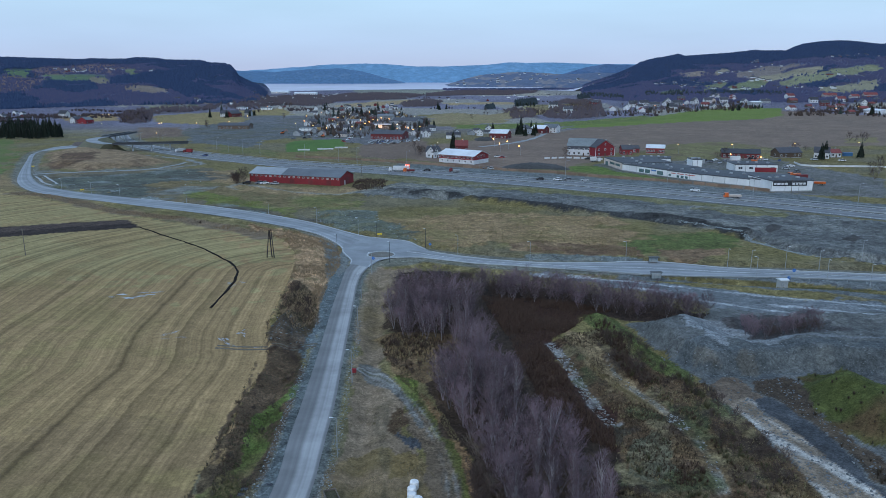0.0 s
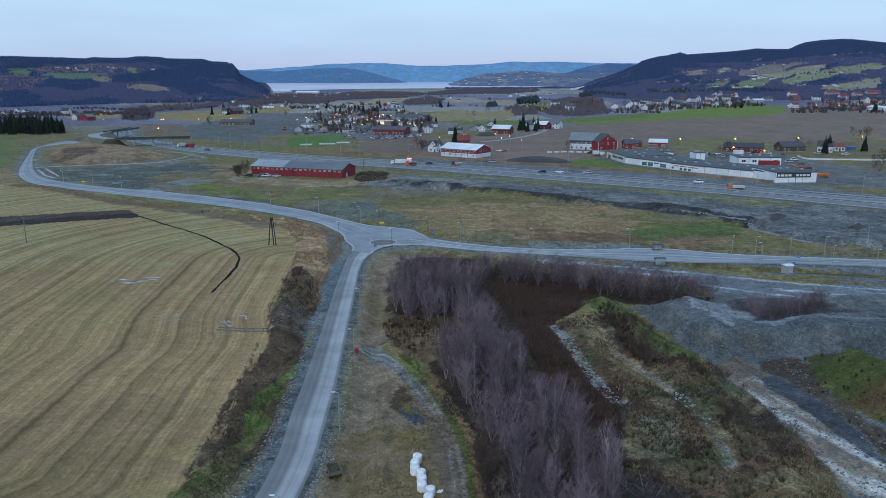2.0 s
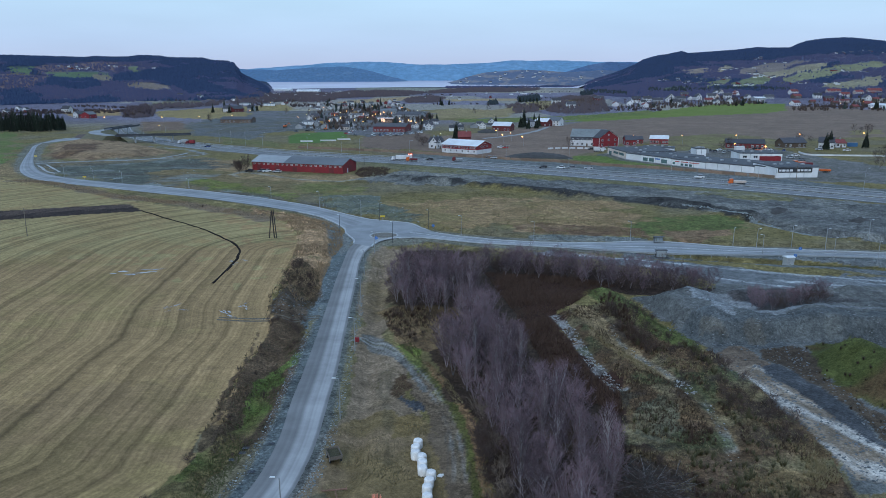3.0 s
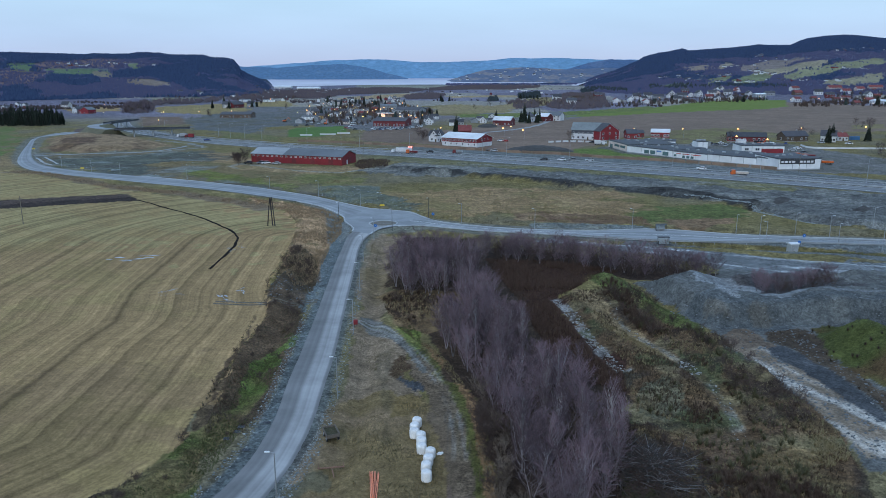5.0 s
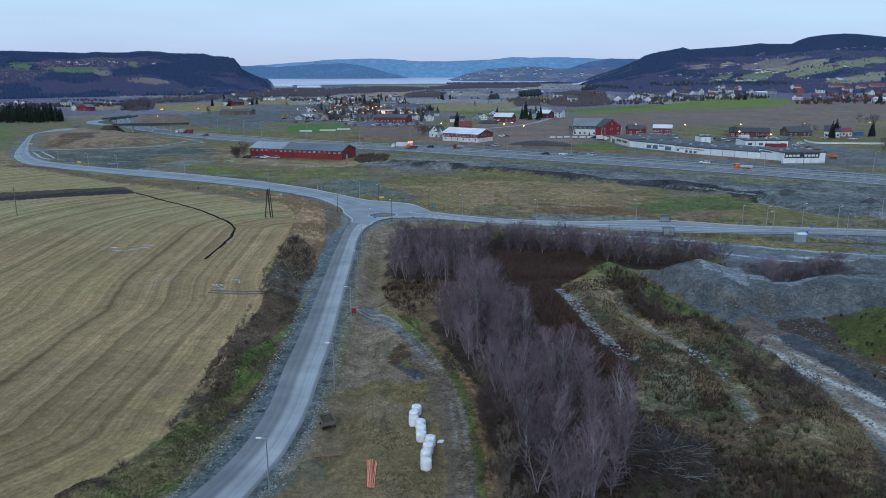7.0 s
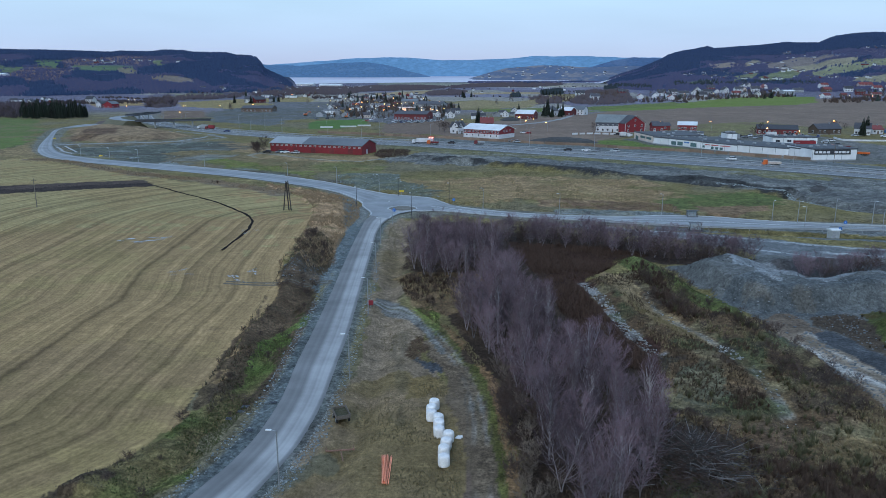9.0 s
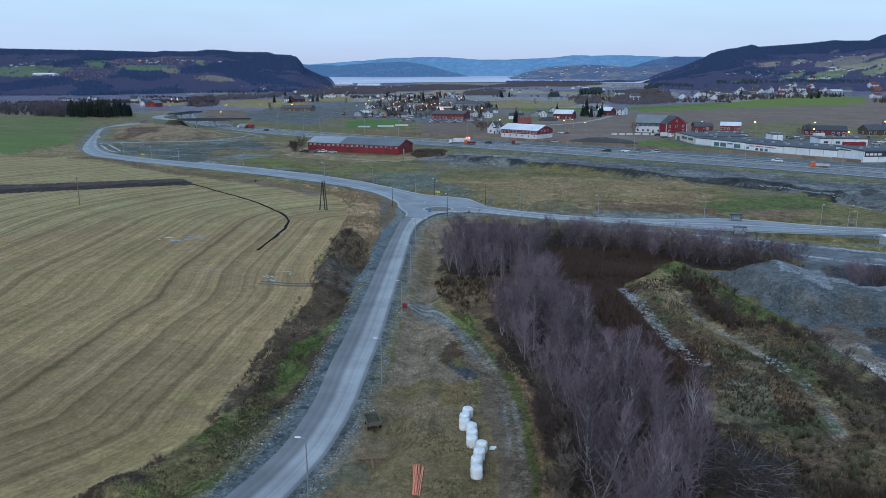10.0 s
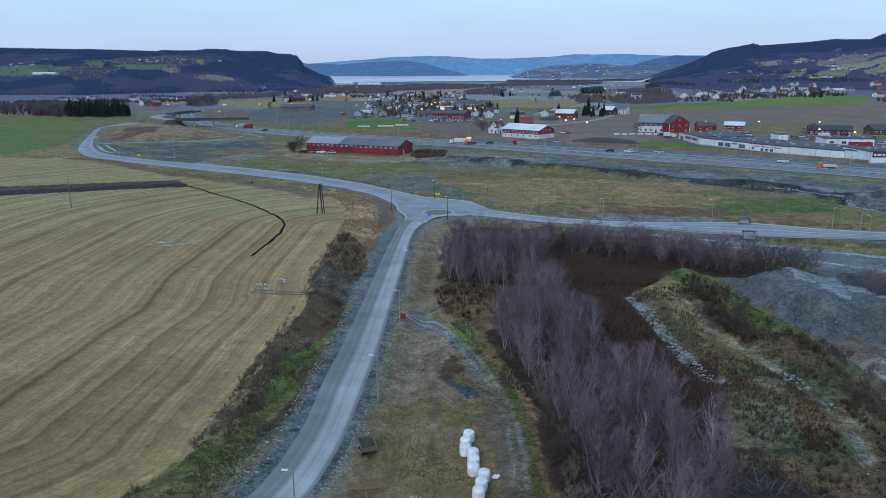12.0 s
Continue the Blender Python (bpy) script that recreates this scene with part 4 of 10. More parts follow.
    (SCRUB_EAST, (0.098, 0.075, 0.05), 1.5, (0.145, 0.122, 0.07)), (MOSS_PATCH, (0.1, 0.112, 0.085), 1.5, (0.115, 0.105, 0.068)), (BROWN_SCRUB, (0.1, 0.078, 0.058), 2.0, (0.14, 0.118, 0.07)), (TAN_RIDGE, (0.21, 0.18, 0.115), 1.0, (0.14, 0.12, 0.075)), (HEDGE_FLOOR, (0.04, 0.032, 0.03), 1.5, (0.055, 0.044, 0.038)), (DARK_SCRUB, (0.055, 0.048, 0.038), 2.0, (0.09, 0.085, 0.055)), (THICKET_FLOOR, (0.04, 0.032, 0.027), 2, (0.062, 0.048, 0.036)), (CLEARING, (0.13, 0.10, 0.065), 1.2, (0.2, 0.16, 0.09)), (QUARRY, (0.122, 0.126, 0.122), 1.5, (0.18, 0.184, 0.175)), (PALE_FLAT, (0.15, 0.163, 0.17), 2.5, (0.19, 0.2, 0.205)), (QUARRY_FACE, (0.092, 0.102, 0.105), 1.6, (0.152, 0.16, 0.154)), (PIT, (0.085, 0.08, 0.08), 1.5, (0.11, 0.11, 0.11)), (PALE_LIP, (0.2, 0.213, 0.22), 3.0, (0.125, 0.135, 0.14)), (PALE_TOP, (0.24, 0.256, 0.265), 2.2, (0.13, 0.14, 0.148)), (QUARRY_STAIN, (0.115, 0.112, 0.101), 1.8, (0.1, 0.105, 0.1)), (QUARRY_STAIN_2, (0.112, 0.11, 0.1), 1.8, (0.1, 0.105, 0.1)),
    (EAST_GRAVEL, (0.125, 0.136, 0.138), 1.0, (0.165, 0.175, 0.175)), (GRASS_STRIP, (0.12, 0.115, 0.06), 0.8, OLIVE), (GREEN_BANK, (0.085, 0.118, 0.048), 0.8, OLIVE), (GREEN_MOUND, (0.066, 0.09, 0.032), 2.5, (0.088, 0.068, 0.04)),
    (DIRT_TOP, (0.128, 0.115, 0.1), 1.0, (0.16, 0.148, 0.13)), (DEBRIS, (0.062, 0.055, 0.047), 1.2, (0.1, 0.09, 0.074)), (PALE_ROCK, (0.215, 0.205, 0.18), 0.8, (0.15, 0.14, 0.122)), (DARK_HAUL, (0.068, 0.073, 0.08), 0.6, (0.088, 0.093, 0.1)),
)
STREAKS = (
    (STREAM_1, 1.15, (0.37, 0.372, 0.365)), (STREAM_2, 0.8, (0.19, 0.175, 0.142)), (CHANNEL[4:], 0.8, (0.24, 0.27, 0.28)),
    (BERM, 3.6, (0.045, 0.045, 0.044)), (NOISE_BANK, 2.2, (0.2, 0.165, 0.125)), (BANK_WEST, 3.4, (0.2, 0.15, 0.1)), (GRAVEL_LOOP, 1.8, (0.24, 0.25, 0.25)), (BARN_TRACK, 1.4, (0.27, 0.25, 0.2)),
)


def valley_side(x, y, z):
    """Where the valley sides bear spruce, and which field or heath (from 1) lies there."""
    f1, f2, f3 = smooth_noise(x, y * 0.5, 150, 31, 5), smooth_noise(x, y, 60, 32, 3), smooth_noise(x, y, 60, 33, 3)
    ax, wx, wy = x / np.maximum(y, 1), x + 16 * f2, y + 26 * f3
    field = np.zeros(x.shape, int)
    for k, (poly, _) in enumerate(HILL_FIELDS):
        field[inside(poly, wx, wy) | inside(poly, wx * 1.035, wy * 1.035)] = k + 1
    for poly in HILL_HEATH:
        field[(field == 0) & inside(poly, wx, wy)] = len(HILL_FIELDS) + 1
    top = np.where(x < 0, 103 + 14 * f1, np.interp(ax, [0.25, 0.36, 0.42, 0.55], [88, 104, 118, 135]) + 22 * f1)
    spruce_ = (f1 + 0.35 * f2 > np.where(x < 0, 0.10, 0.24)) | (z > top)
    for poly in HILL_SPRUCE:
        spruce_ |= inside(poly, wx, wy) & (f2 > -0.55)
    spruce_ |= (x < 0) & (ax > -0.335) & (z > 6) & (f1 + 0.5 * f2 > -0.16)
    spruce_ |= (x > 0) & (ax < 0.31) & (y > 2350) & (z > 12) & (f1 + 0.4 * f3 > -0.1)
    return spruce_ & (field == 0), field


def cover(x, y, z):
    """What covers the ground: base colour over the plan."""
    n4, n6 = smooth_noise(x, y, 4.5, 24, 4), smooth_noise(x, y, 3.2, 25, 4)
    n1, n2, n3 = smooth_noise(x, y, 14, 21), smooth_noise(x, y, 14, 22), smooth_noise(x, y, 28, 23, 5)
    col = np.empty(x.shape + (3,))
    w = smoothstep(-0.25, 0.35, n3)[..., None]
    col[:] = np.array(OLIVE) * WARM * (1 - w) + np.array((0.165, 0.14, 0.085)) * w
    # the far plain: strips of stubble, grass, ploughland and birch scrub, along the valley; palette paled and blued for
    # distance haze
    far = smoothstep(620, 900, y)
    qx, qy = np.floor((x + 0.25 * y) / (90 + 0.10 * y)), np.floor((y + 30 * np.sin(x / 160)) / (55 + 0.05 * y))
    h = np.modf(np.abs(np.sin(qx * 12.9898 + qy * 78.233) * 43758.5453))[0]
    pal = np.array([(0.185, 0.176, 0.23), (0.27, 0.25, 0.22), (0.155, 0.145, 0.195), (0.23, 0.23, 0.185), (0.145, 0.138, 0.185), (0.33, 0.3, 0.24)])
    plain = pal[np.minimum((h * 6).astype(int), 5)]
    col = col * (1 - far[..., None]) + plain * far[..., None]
    # the valley sides: dark spruce, bare birch and clearings; wood colours tinted with blue distance haze
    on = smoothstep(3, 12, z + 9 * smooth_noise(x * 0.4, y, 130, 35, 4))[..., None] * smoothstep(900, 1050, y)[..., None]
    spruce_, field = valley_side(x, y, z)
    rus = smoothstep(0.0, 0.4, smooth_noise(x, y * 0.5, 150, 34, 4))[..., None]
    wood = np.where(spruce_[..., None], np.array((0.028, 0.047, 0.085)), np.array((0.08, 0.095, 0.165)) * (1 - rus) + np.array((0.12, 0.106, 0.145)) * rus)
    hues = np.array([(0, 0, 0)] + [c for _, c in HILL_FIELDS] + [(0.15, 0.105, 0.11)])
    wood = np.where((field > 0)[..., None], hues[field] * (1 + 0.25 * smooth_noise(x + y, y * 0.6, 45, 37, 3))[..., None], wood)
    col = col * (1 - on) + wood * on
    for poly, c, rag, c2 in ZONES:
        m = inside(poly, x + (2 * n1 + 1.2 * n4) * rag, y + (2 * n2 + 1.2 * n6) * rag)
        if m.any():
            k = smoothstep(-0.15, 0.4, 0.55 * n3 + 0.35 * n1 + 0.55 * n4)[..., None]
            if c[0] > 1.15 * c[2]:
                c, c2 = np.array(c) * WARM, np.array(c2) * WARM
            col = np.where(m[..., None], np.array(c) * (1 - k) + np.array(c2) * k, col)
    for line, half, c in STREAKS:
        d = along(line, x, y) + (n1 + n4) * half * (0.35 if line is DITCH else 0.9)
        k = (1 - smoothstep(half * 0.75, half * 1.15, d))[..., None]
        if line is STREAM_1 or line is STREAM_2:
            k = k * smoothstep(-0.2, 0.15, n2 + 0.8 * n4)[..., None]
        col = col * (1 - k) + np.array(c) * k
    ux, uy = PALE_FLAT[4][0] - PALE_FLAT[0][0], PALE_FLAT[4][1] - PALE_FLAT[0][1]
    un = math.hypot(ux, uy)
    n5 = smooth_noise((x * ux + y * uy) / un * 0.1, (y * ux - x * uy) / un, 1.7, 26, 3)
    k = (inside(PALE_FLAT, x, y) * smoothstep(-0.02, 0.32, n5 + 0.2 * n4) * 0.9)[..., None]
    col = col * (1 - k) + np.array((0.42, 0.445, 0.46)) * k
    vx, vy = PALE_ROCK[8][0] - PALE_ROCK[0][0], PALE_ROCK[8][1] - PALE_ROCK[0][1]
    vn = math.hypot(vx, vy)
    k = (inside(PALE_ROCK, x, y) * smoothstep(-0.1, 0.22, smooth_noise((x * vx + y * vy) / vn * 0.16, (y * vx - x * vy) / vn, 2.0, 28, 4)) * 0.9)[..., None]
    col = col * (1 - k) + np.array((0.5, 0.48, 0.44)) * k
    # mats of moss, dark weeds and straw among the eastern scrub
    m = inside(SCRUB_EAST, x + 2 * n4, y + 2 * n6) & ~inside(MOSS_PATCH, x, y) & ~inside(TAN_RIDGE, x, y)
    for seed_, c in ((16, (0.078, 0.09, 0.042)), (17, (0.06, 0.044, 0.034)), (18, (0.19, 0.155, 0.085))):
        k = (m * smoothstep(0.12, 0.34, smooth_noise(x, y, 6.5, seed_, 4)) * 0.8)[..., None]
        col = col * (1 - k) + np.array(c) * k
    # mottled spoil between the west road and the highway
    m = inside(GREY_WEST, x, y)
    k = (m * smoothstep(0.12, 0.42, smooth_noise(x * 0.5, y, 9.0, 29, 5)) * 0.65)[..., None]
    col = col * (1 - k) + np.array((0.21, 0.235, 0.225)) * k
    k = (m * smoothstep(0.1, 0.4, smooth_noise(x * 0.4, y, 11.0, 30, 5)) * 0.75)[..., None]
    col = col * (1 - k) + np.array((0.085, 0.078, 0.062)) * k
    # strewn lighter and darker spoil on the gravel slope
    k = (inside(ROUGH_SLOPE, x, y) * smoothstep(0.15, 0.5, smooth_noise((x * ux + y * uy) / un * 0.35, (y * ux - x * uy) / un, 7.0, 27, 5)) * 0.7)[..., None]
    col = col * (1 - k) + np.array((0.215, 0.22, 0.208)) * k
    d = along(TRACK, x, y)
    for c0, hw, c in ((0.55, 0.32, (0.27, 0.265, 0.245)), (0.0, 0.22, (0.112, 0.106, 0.07)), (1.15, 0.2, (0.1, 0.09, 0.075))):
        k = (1 - smoothstep(hw * 0.6, hw, np.abs(d + 0.35 * n1 - c0)))[..., None] * smoothstep(-0.5, 0.2, n2 + n3)[..., None]
        col = col * (1 - k) + np.array(c) * k
    k = ((1 - smoothstep(0.3, 0.8, np.abs(along(STEP_LINE, x, y) + 1.6 * n1 + n4))) * 0.4)[..., None]
    col = col * (1 - k) + np.array((0.075, 0.068, 0.045)) * k
    # dark gravel shoulders of the access road
    d = along(access_mid, x, y) + 0.35 * n4
    am = np.array(sorted((p_[1], p_[0]) for p_ in access_mid))
    yard = x > np.interp(y, am[:, 0], am[:, 1])
    k = ((1 - smoothstep(np.where(yard, 3.3, 3.7), np.where(yard, 4.1, 4.5), d)) * (y < 190) * np.where(yard, 0.75, 0.92))[..., None]
    col = col * (1 - k) + np.array((0.102, 0.124, 0.131)) * k
    # bare shoulders of the roads
    gap = road_gap(x, y)
    k = ((1 - smoothstep(0.5, 1.8, gap + 0.9 * n1 + 0.5 * n4)) * np.where((along(access_mid, x, y) < 9) & (y < 190), 0.15, 0.6))[..., None]
    col = col * (1 - k) + np.array((0.165, 0.178, 0.172)) * k
    grain = np.full(x.shape, 0.8)
    for poly, g in ((FIELD, 0.3), (PLOUGH_STRIP, 0.7), (FARM_BROWN, 0.3), (FARM_GREEN, 0.2), (GREEN_LEFT, 0.3), (SPORT, 0.15), (QUARRY, 0.6), (ROUGH_SLOPE, 0.9), (SCRUB_EAST, 0.9), (STONY_VERGE, 0.5), (VERGE_EAST, 0.6), (YARD_GRASS, 0.5), (BARE_SOIL, 0.5)):
        grain[inside(poly, x, y)] = g
    return np.clip(np.concatenate([col * (1 + 0.12 * n2[..., None]), grain[..., None]], -1), 0.01, 1.0)


def ground_sheet():
    ys, y = [-500.0, -300.0, -150.0, -60.0, 0.0, 30.0, 48.0], 56.0
    while y < 4950:
        ys.append(y)
        y += min(max(y * y / 50500.0, 0.42), 45.0)
    ys = np.array(ys + [4950.0])
    us = np.linspace(-0.86, 0.80, 450)
    ext = np.array([2400.0, 1500, 800, 400, 180, 70, 20])
    wid = np.maximum(ys, 62.0)
    X = np.concatenate([-0.86 * wid[:, None] - ext[None, :], us[None, :] * wid[:, None], 0.80 * wid[:, None] + ext[None, ::-1]], 1)
    Y = np.repeat(ys[:, None], X.shape[1], 1)
    Z = height(X, Y)
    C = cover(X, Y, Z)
    sw = np.where(inside(FIELD, X, Y), along(FIELD[9:22], X, Y, 400.0), 0.0)
    nr, nc = X.shape
    me = bpy.data.meshes.new("ground")
    me.vertices.add(nr * nc)
    me.vertices.foreach_set("co", np.stack([X, Y, Z], -1).ravel())
    idx = np.arange(nr * nc).reshape(nr, nc)
    q = np.stack([idx[:-1, :-1], idx[:-1, 1:], idx[1:, 1:], idx[1:, :-1]], -1).reshape(-1)
    nf = (nr - 1) * (nc - 1)
    me.loops.add(nf * 4)
    me.loops.foreach_set("vertex_index", q)
    me.polygons.add(nf)
    me.polygons.foreach_set("loop_start", np.arange(0, nf * 4, 4))
    me.polygons.foreach_set("use_smooth", np.ones(nf, bool))
    me.update(calc_edges=True)
    a = me.color_attributes.new("cover", "FLOAT_COLOR", "POINT")
    a.data.foreach_set("color", C.astype(np.float32).ravel())
    s = me.attributes.new("swath", "FLOAT", "POINT")
    s.data.foreach_set("value", sw.astype(np.float32).ravel())
    return me


def ground_material():
    m = bpy.data.materials.new("earth")
    m.use_nodes = True
    t = m.node_tree
    b = t.nodes["Principled BSDF"]
    b.inputs["Roughness"].default_value, b.inputs["Specular IOR Level"].default_value = 0.95, 0.15
    at = t.nodes.new("ShaderNodeAttribute"); at.attribute_name = "cover"
    sw = t.nodes.new("ShaderNodeAttribute"); sw.attribute_name = "swath"
    c = t.nodes.new("ShaderNodeTexCoord")
    fac = None
    nodes = []
    for sc, det, amp in ((2.6, 8.0, 0.85), (0.5, 6.0, 0.6), (0.06, 4.0, 0.25), (0.16, 5.0, 0.4), (1.1, 6.0, 0.5)):
        n = nd(t, "ShaderNodeTexNoise", Scale=sc, Detail=det, Roughness=0.72)
        t.links.new(c.outputs["Object"], n.inputs["Vector"])
        r = nd(t, "ShaderNodeMapRange"); r.inputs["From Min"].default_value, r.inputs["From Max"].default_value = 0.3, 0.7
        r.inputs["To Min"].default_value, r.inputs["To Max"].default_value = -amp, amp
        t.links.new(n.outputs["Fac"], r.inputs["Value"])
        gr = nd(t, "ShaderNodeMath"); gr.operation = "MULTIPLY_ADD"; gr.inputs[2].default_value = 1.0
        t.links.new(r.outputs[0], gr.inputs[0]); t.links.new(at.outputs["Alpha"], gr.inputs[1])
        r = gr
        nodes.append(n)
        if fac is None:
            fac = r.outputs[0]
        else:
            mu = nd(t, "ShaderNodeMath"); mu.operation = "MULTIPLY"
            t.links.new(fac, mu.inputs[0]); t.links.new(r.outputs[0], mu.inputs[1])
            fac = mu.outputs[0]
    # mown swaths of the stubble, running with the field's edge
    wob = nd(t, "ShaderNodeMath"); wob.operation = "MULTIPLY_ADD"; wob.inputs[1].default_value = 2.0
    t.links.new(nodes[2].outputs["Fac"], wob.inputs[0]); t.links.new(sw.outputs["Fac"], wob.inputs[2])
    has = nd(t, "ShaderNodeMath"); has.operation = "GREATER_THAN"; has.inputs[1].default_value = 0.3
    t.links.new(sw.outputs["Fac"], has.inputs[0])
    for sc, amp in ((0.2, 0.13), (0.6, 0.13), (1.9, 0.08)):
        st = nd(t, "ShaderNodeTexNoise", Scale=sc, Detail=2.0); st.noise_dimensions = "1D"
        t.links.new(wob.outputs[0], st.inputs["W"])
        lv = nd(t, "ShaderNodeMapRange"); lv.inputs["From Min"].default_value, lv.inputs["From Max"].default_value = 0.36, 0.6
        lv.inputs["To Min"].default_value, lv.inputs["To Max"].default_value = -amp, amp
        t.links.new(st.outputs["Fac"], lv.inputs["Value"])
        mb = nd(t, "ShaderNodeMath"); mb.operation = "MULTIPLY_ADD"; mb.inputs[2].default_value = 1.0
        t.links.new(lv.outputs[0], mb.inputs[0]); t.links.new(has.outputs[0], mb.inputs[1])
        mu = nd(t, "ShaderNodeMath"); mu.operation = "MULTIPLY"
        t.links.new(fac, mu.inputs[0]); t.links.new(mb.outputs[0], mu.inputs[1])
        fac = mu.outputs[0]
    # wheel lines of the harvester, every nine metres or so
    md = nd(t, "ShaderNodeMath"); md.operation = "PINGPONG"; md.inputs[1].default_value = 4.6
    t.links.new(wob.outputs[0], md.inputs[0])
    wl = nd(t, "ShaderNodeMapRange"); wl.interpolation_type = "SMOOTHSTEP"
    wl.inputs["From Min"].default_value, wl.inputs["From Max"].default_value = 0.15, 0.85
    wl.inputs["To Min"].default_value, wl.inputs["To Max"].default_value = -0.2, 0.0
    t.links.new(md.outputs[0], wl.inputs["Value"])
    wm = nd(t, "ShaderNodeMath"); wm.operation = "MULTIPLY_ADD"; wm.inputs[2].default_value = 1.0
    t.links.new(wl.outputs[0], wm.inputs[0]); t.links.new(has.outputs[0], wm.inputs[1])
    mu = nd(t, "ShaderNodeMath"); mu.operation = "MULTIPLY"
    t.links.new(fac, mu.inputs[0]); t.links.new(wm.outputs[0], mu.inputs[1])
    fac = mu.outputs[0]
    vs = t.nodes.new("ShaderNodeVectorMath"); vs.operation = "SCALE"
    t.links.new(at.outputs["Color"], vs.inputs[0]); t.links.new(fac, vs.inputs["Scale"])
    t.links.new(vs.outputs[0], b.inputs["Base Color"])
    bp = nd(t, "ShaderNodeBump", Strength=0.6, Distance=0.25)
    t.links.new(nodes[0].outputs["Fac"], bp.inputs["Height"]); t.links.new(bp.outputs[0], b.inputs["Normal"])
    return m


def road_material(name, base, streak, dust=0.0):
    m = bpy.data.materials.new(name)
    m.use_nodes = True
    t = m.node_tree
    b = t.nodes["Principled BSDF"]
    b.inputs["Roughness"].default_value = 0.75
    at = t.nodes.new("ShaderNodeAttribute"); at.attribute_name = "across"
    n = nd(t, "ShaderNodeTexNoise", Scale=5.5, Detail=2.5, Roughness=0.45); n.noise_dimensions = "1D"
    t.links.new(at.outputs["Fac"], n.inputs["W"])
    c = t.nodes.new("ShaderNodeTexCoord")
    g = nd(t, "ShaderNodeTexNoise", Scale=0.12, Detail=9.0, Roughness=0.65)
    t.links.new(c.outputs["Object"], g.inputs["Vector"])
    r1 = nd(t, "ShaderNodeMapRange"); r1.inputs["From Min"].default_value, r1.inputs["From Max"].default_value = 0.3, 0.7
    r1.inputs["To Min"].default_value, r1.inputs["To Max"].default_value = 1 - streak, 1 + streak
    t.links.new(n.outputs["Fac"], r1.inputs["Value"])
    r2 = nd(t, "ShaderNodeMapRange"); r2.inputs["From Min"].default_value, r2.inputs["From Max"].default_value = 0.3, 0.7
    r2.inputs["To Min"].default_value, r2.inputs["To Max"].default_value = 0.72, 1.24
    t.links.new(g.outputs["Fac"], r2.inputs["Value"])
    mu = nd(t, "ShaderNodeMath"); mu.operation = "MULTIPLY"
    t.links.new(r1.outputs[0], mu.inputs[0]); t.links.new(r2.outputs[0], mu.inputs[1])
    if dust:
        lane = nd(t, "ShaderNodeMapRange"); lane.interpolation_type = "SMOOTHSTEP"
        lane.inputs["From Min"].default_value, lane.inputs["From Max"].default_value = 0.36, 0.52
        lane.inputs["To Min"].default_value, lane.inputs["To Max"].default_value = 1 - dust, 1 + dust
        t.links.new(at.outputs["Fac"], lane.inputs["Value"])
        m2 = nd(t, "ShaderNodeMath"); m2.operation = "MULTIPLY"
        t.links.new(mu.outputs[0], m2.inputs[0]); t.links.new(lane.outputs[0], m2.inputs[1])
        rim = nd(t, "ShaderNodeMapRange"); rim.interpolation_type = "SMOOTHSTEP"
        rim.inputs["From Min"].default_value, rim.inputs["From Max"].default_value = 0.88, 0.95
        rim.inputs["To Min"].default_value, rim.inputs["To Max"].default_value = 1.0, 0.6
        t.links.new(at.outputs["Fac"], rim.inputs["Value"])
        mu = nd(t, "ShaderNodeMath"); mu.operation = "MULTIPLY"
        t.links.new(m2.outputs[0], mu.inputs[0]); t.links.new(rim.outputs[0], mu.inputs[1])
    vs = t.nodes.new("ShaderNodeVectorMath"); vs.operation = "SCALE"; vs.inputs[0].default_value = base
    t.links.new(mu.outputs[0], vs.inputs["Scale"]); t.links.new(vs.outputs[0], b.inputs["Base Color"])
    return m


ground = new("ground", ground_sheet())
ground.data.materials.append(ground_material())
tagged(ground, "valley floor of stubble, rough grass, gravel and scrub", "ground", kind="structure")

M_ROAD = road_material("dusty_asphalt", (0.255, 0.27, 0.285), 0.3)
M_ACCESS = road_material("dusty_lane_asphalt", (0.262, 0.262, 0.262), 0.2, 0.34)
M_HIGH = road_material("highway_asphalt", (0.16, 0.166, 0.176), 0.25)
strip("road_access", ACCESS_L, ACCESS_R, -0.085, M_ACCESS, cols=16, step=0.7, ragged=0.07, climb=(165.0, 192.0, 0.16), label="pale dusty asphalt access road", category="road")
strip("road_west", MAIN_LO, MAIN_UP, 0.03, M_ROAD, label="pale asphalt road bending to the west", category="road")
strip("road_east", EAST_LO, EAST_UP, 0.03, M_ROAD, label="pale asphalt road running east", category="road")
strip("road_highway", HIGH_LO, HIGH_UP, 0.04, M_HIGH, cols=16, step=8, label="wide grey dual-carriageway highway", category="road")


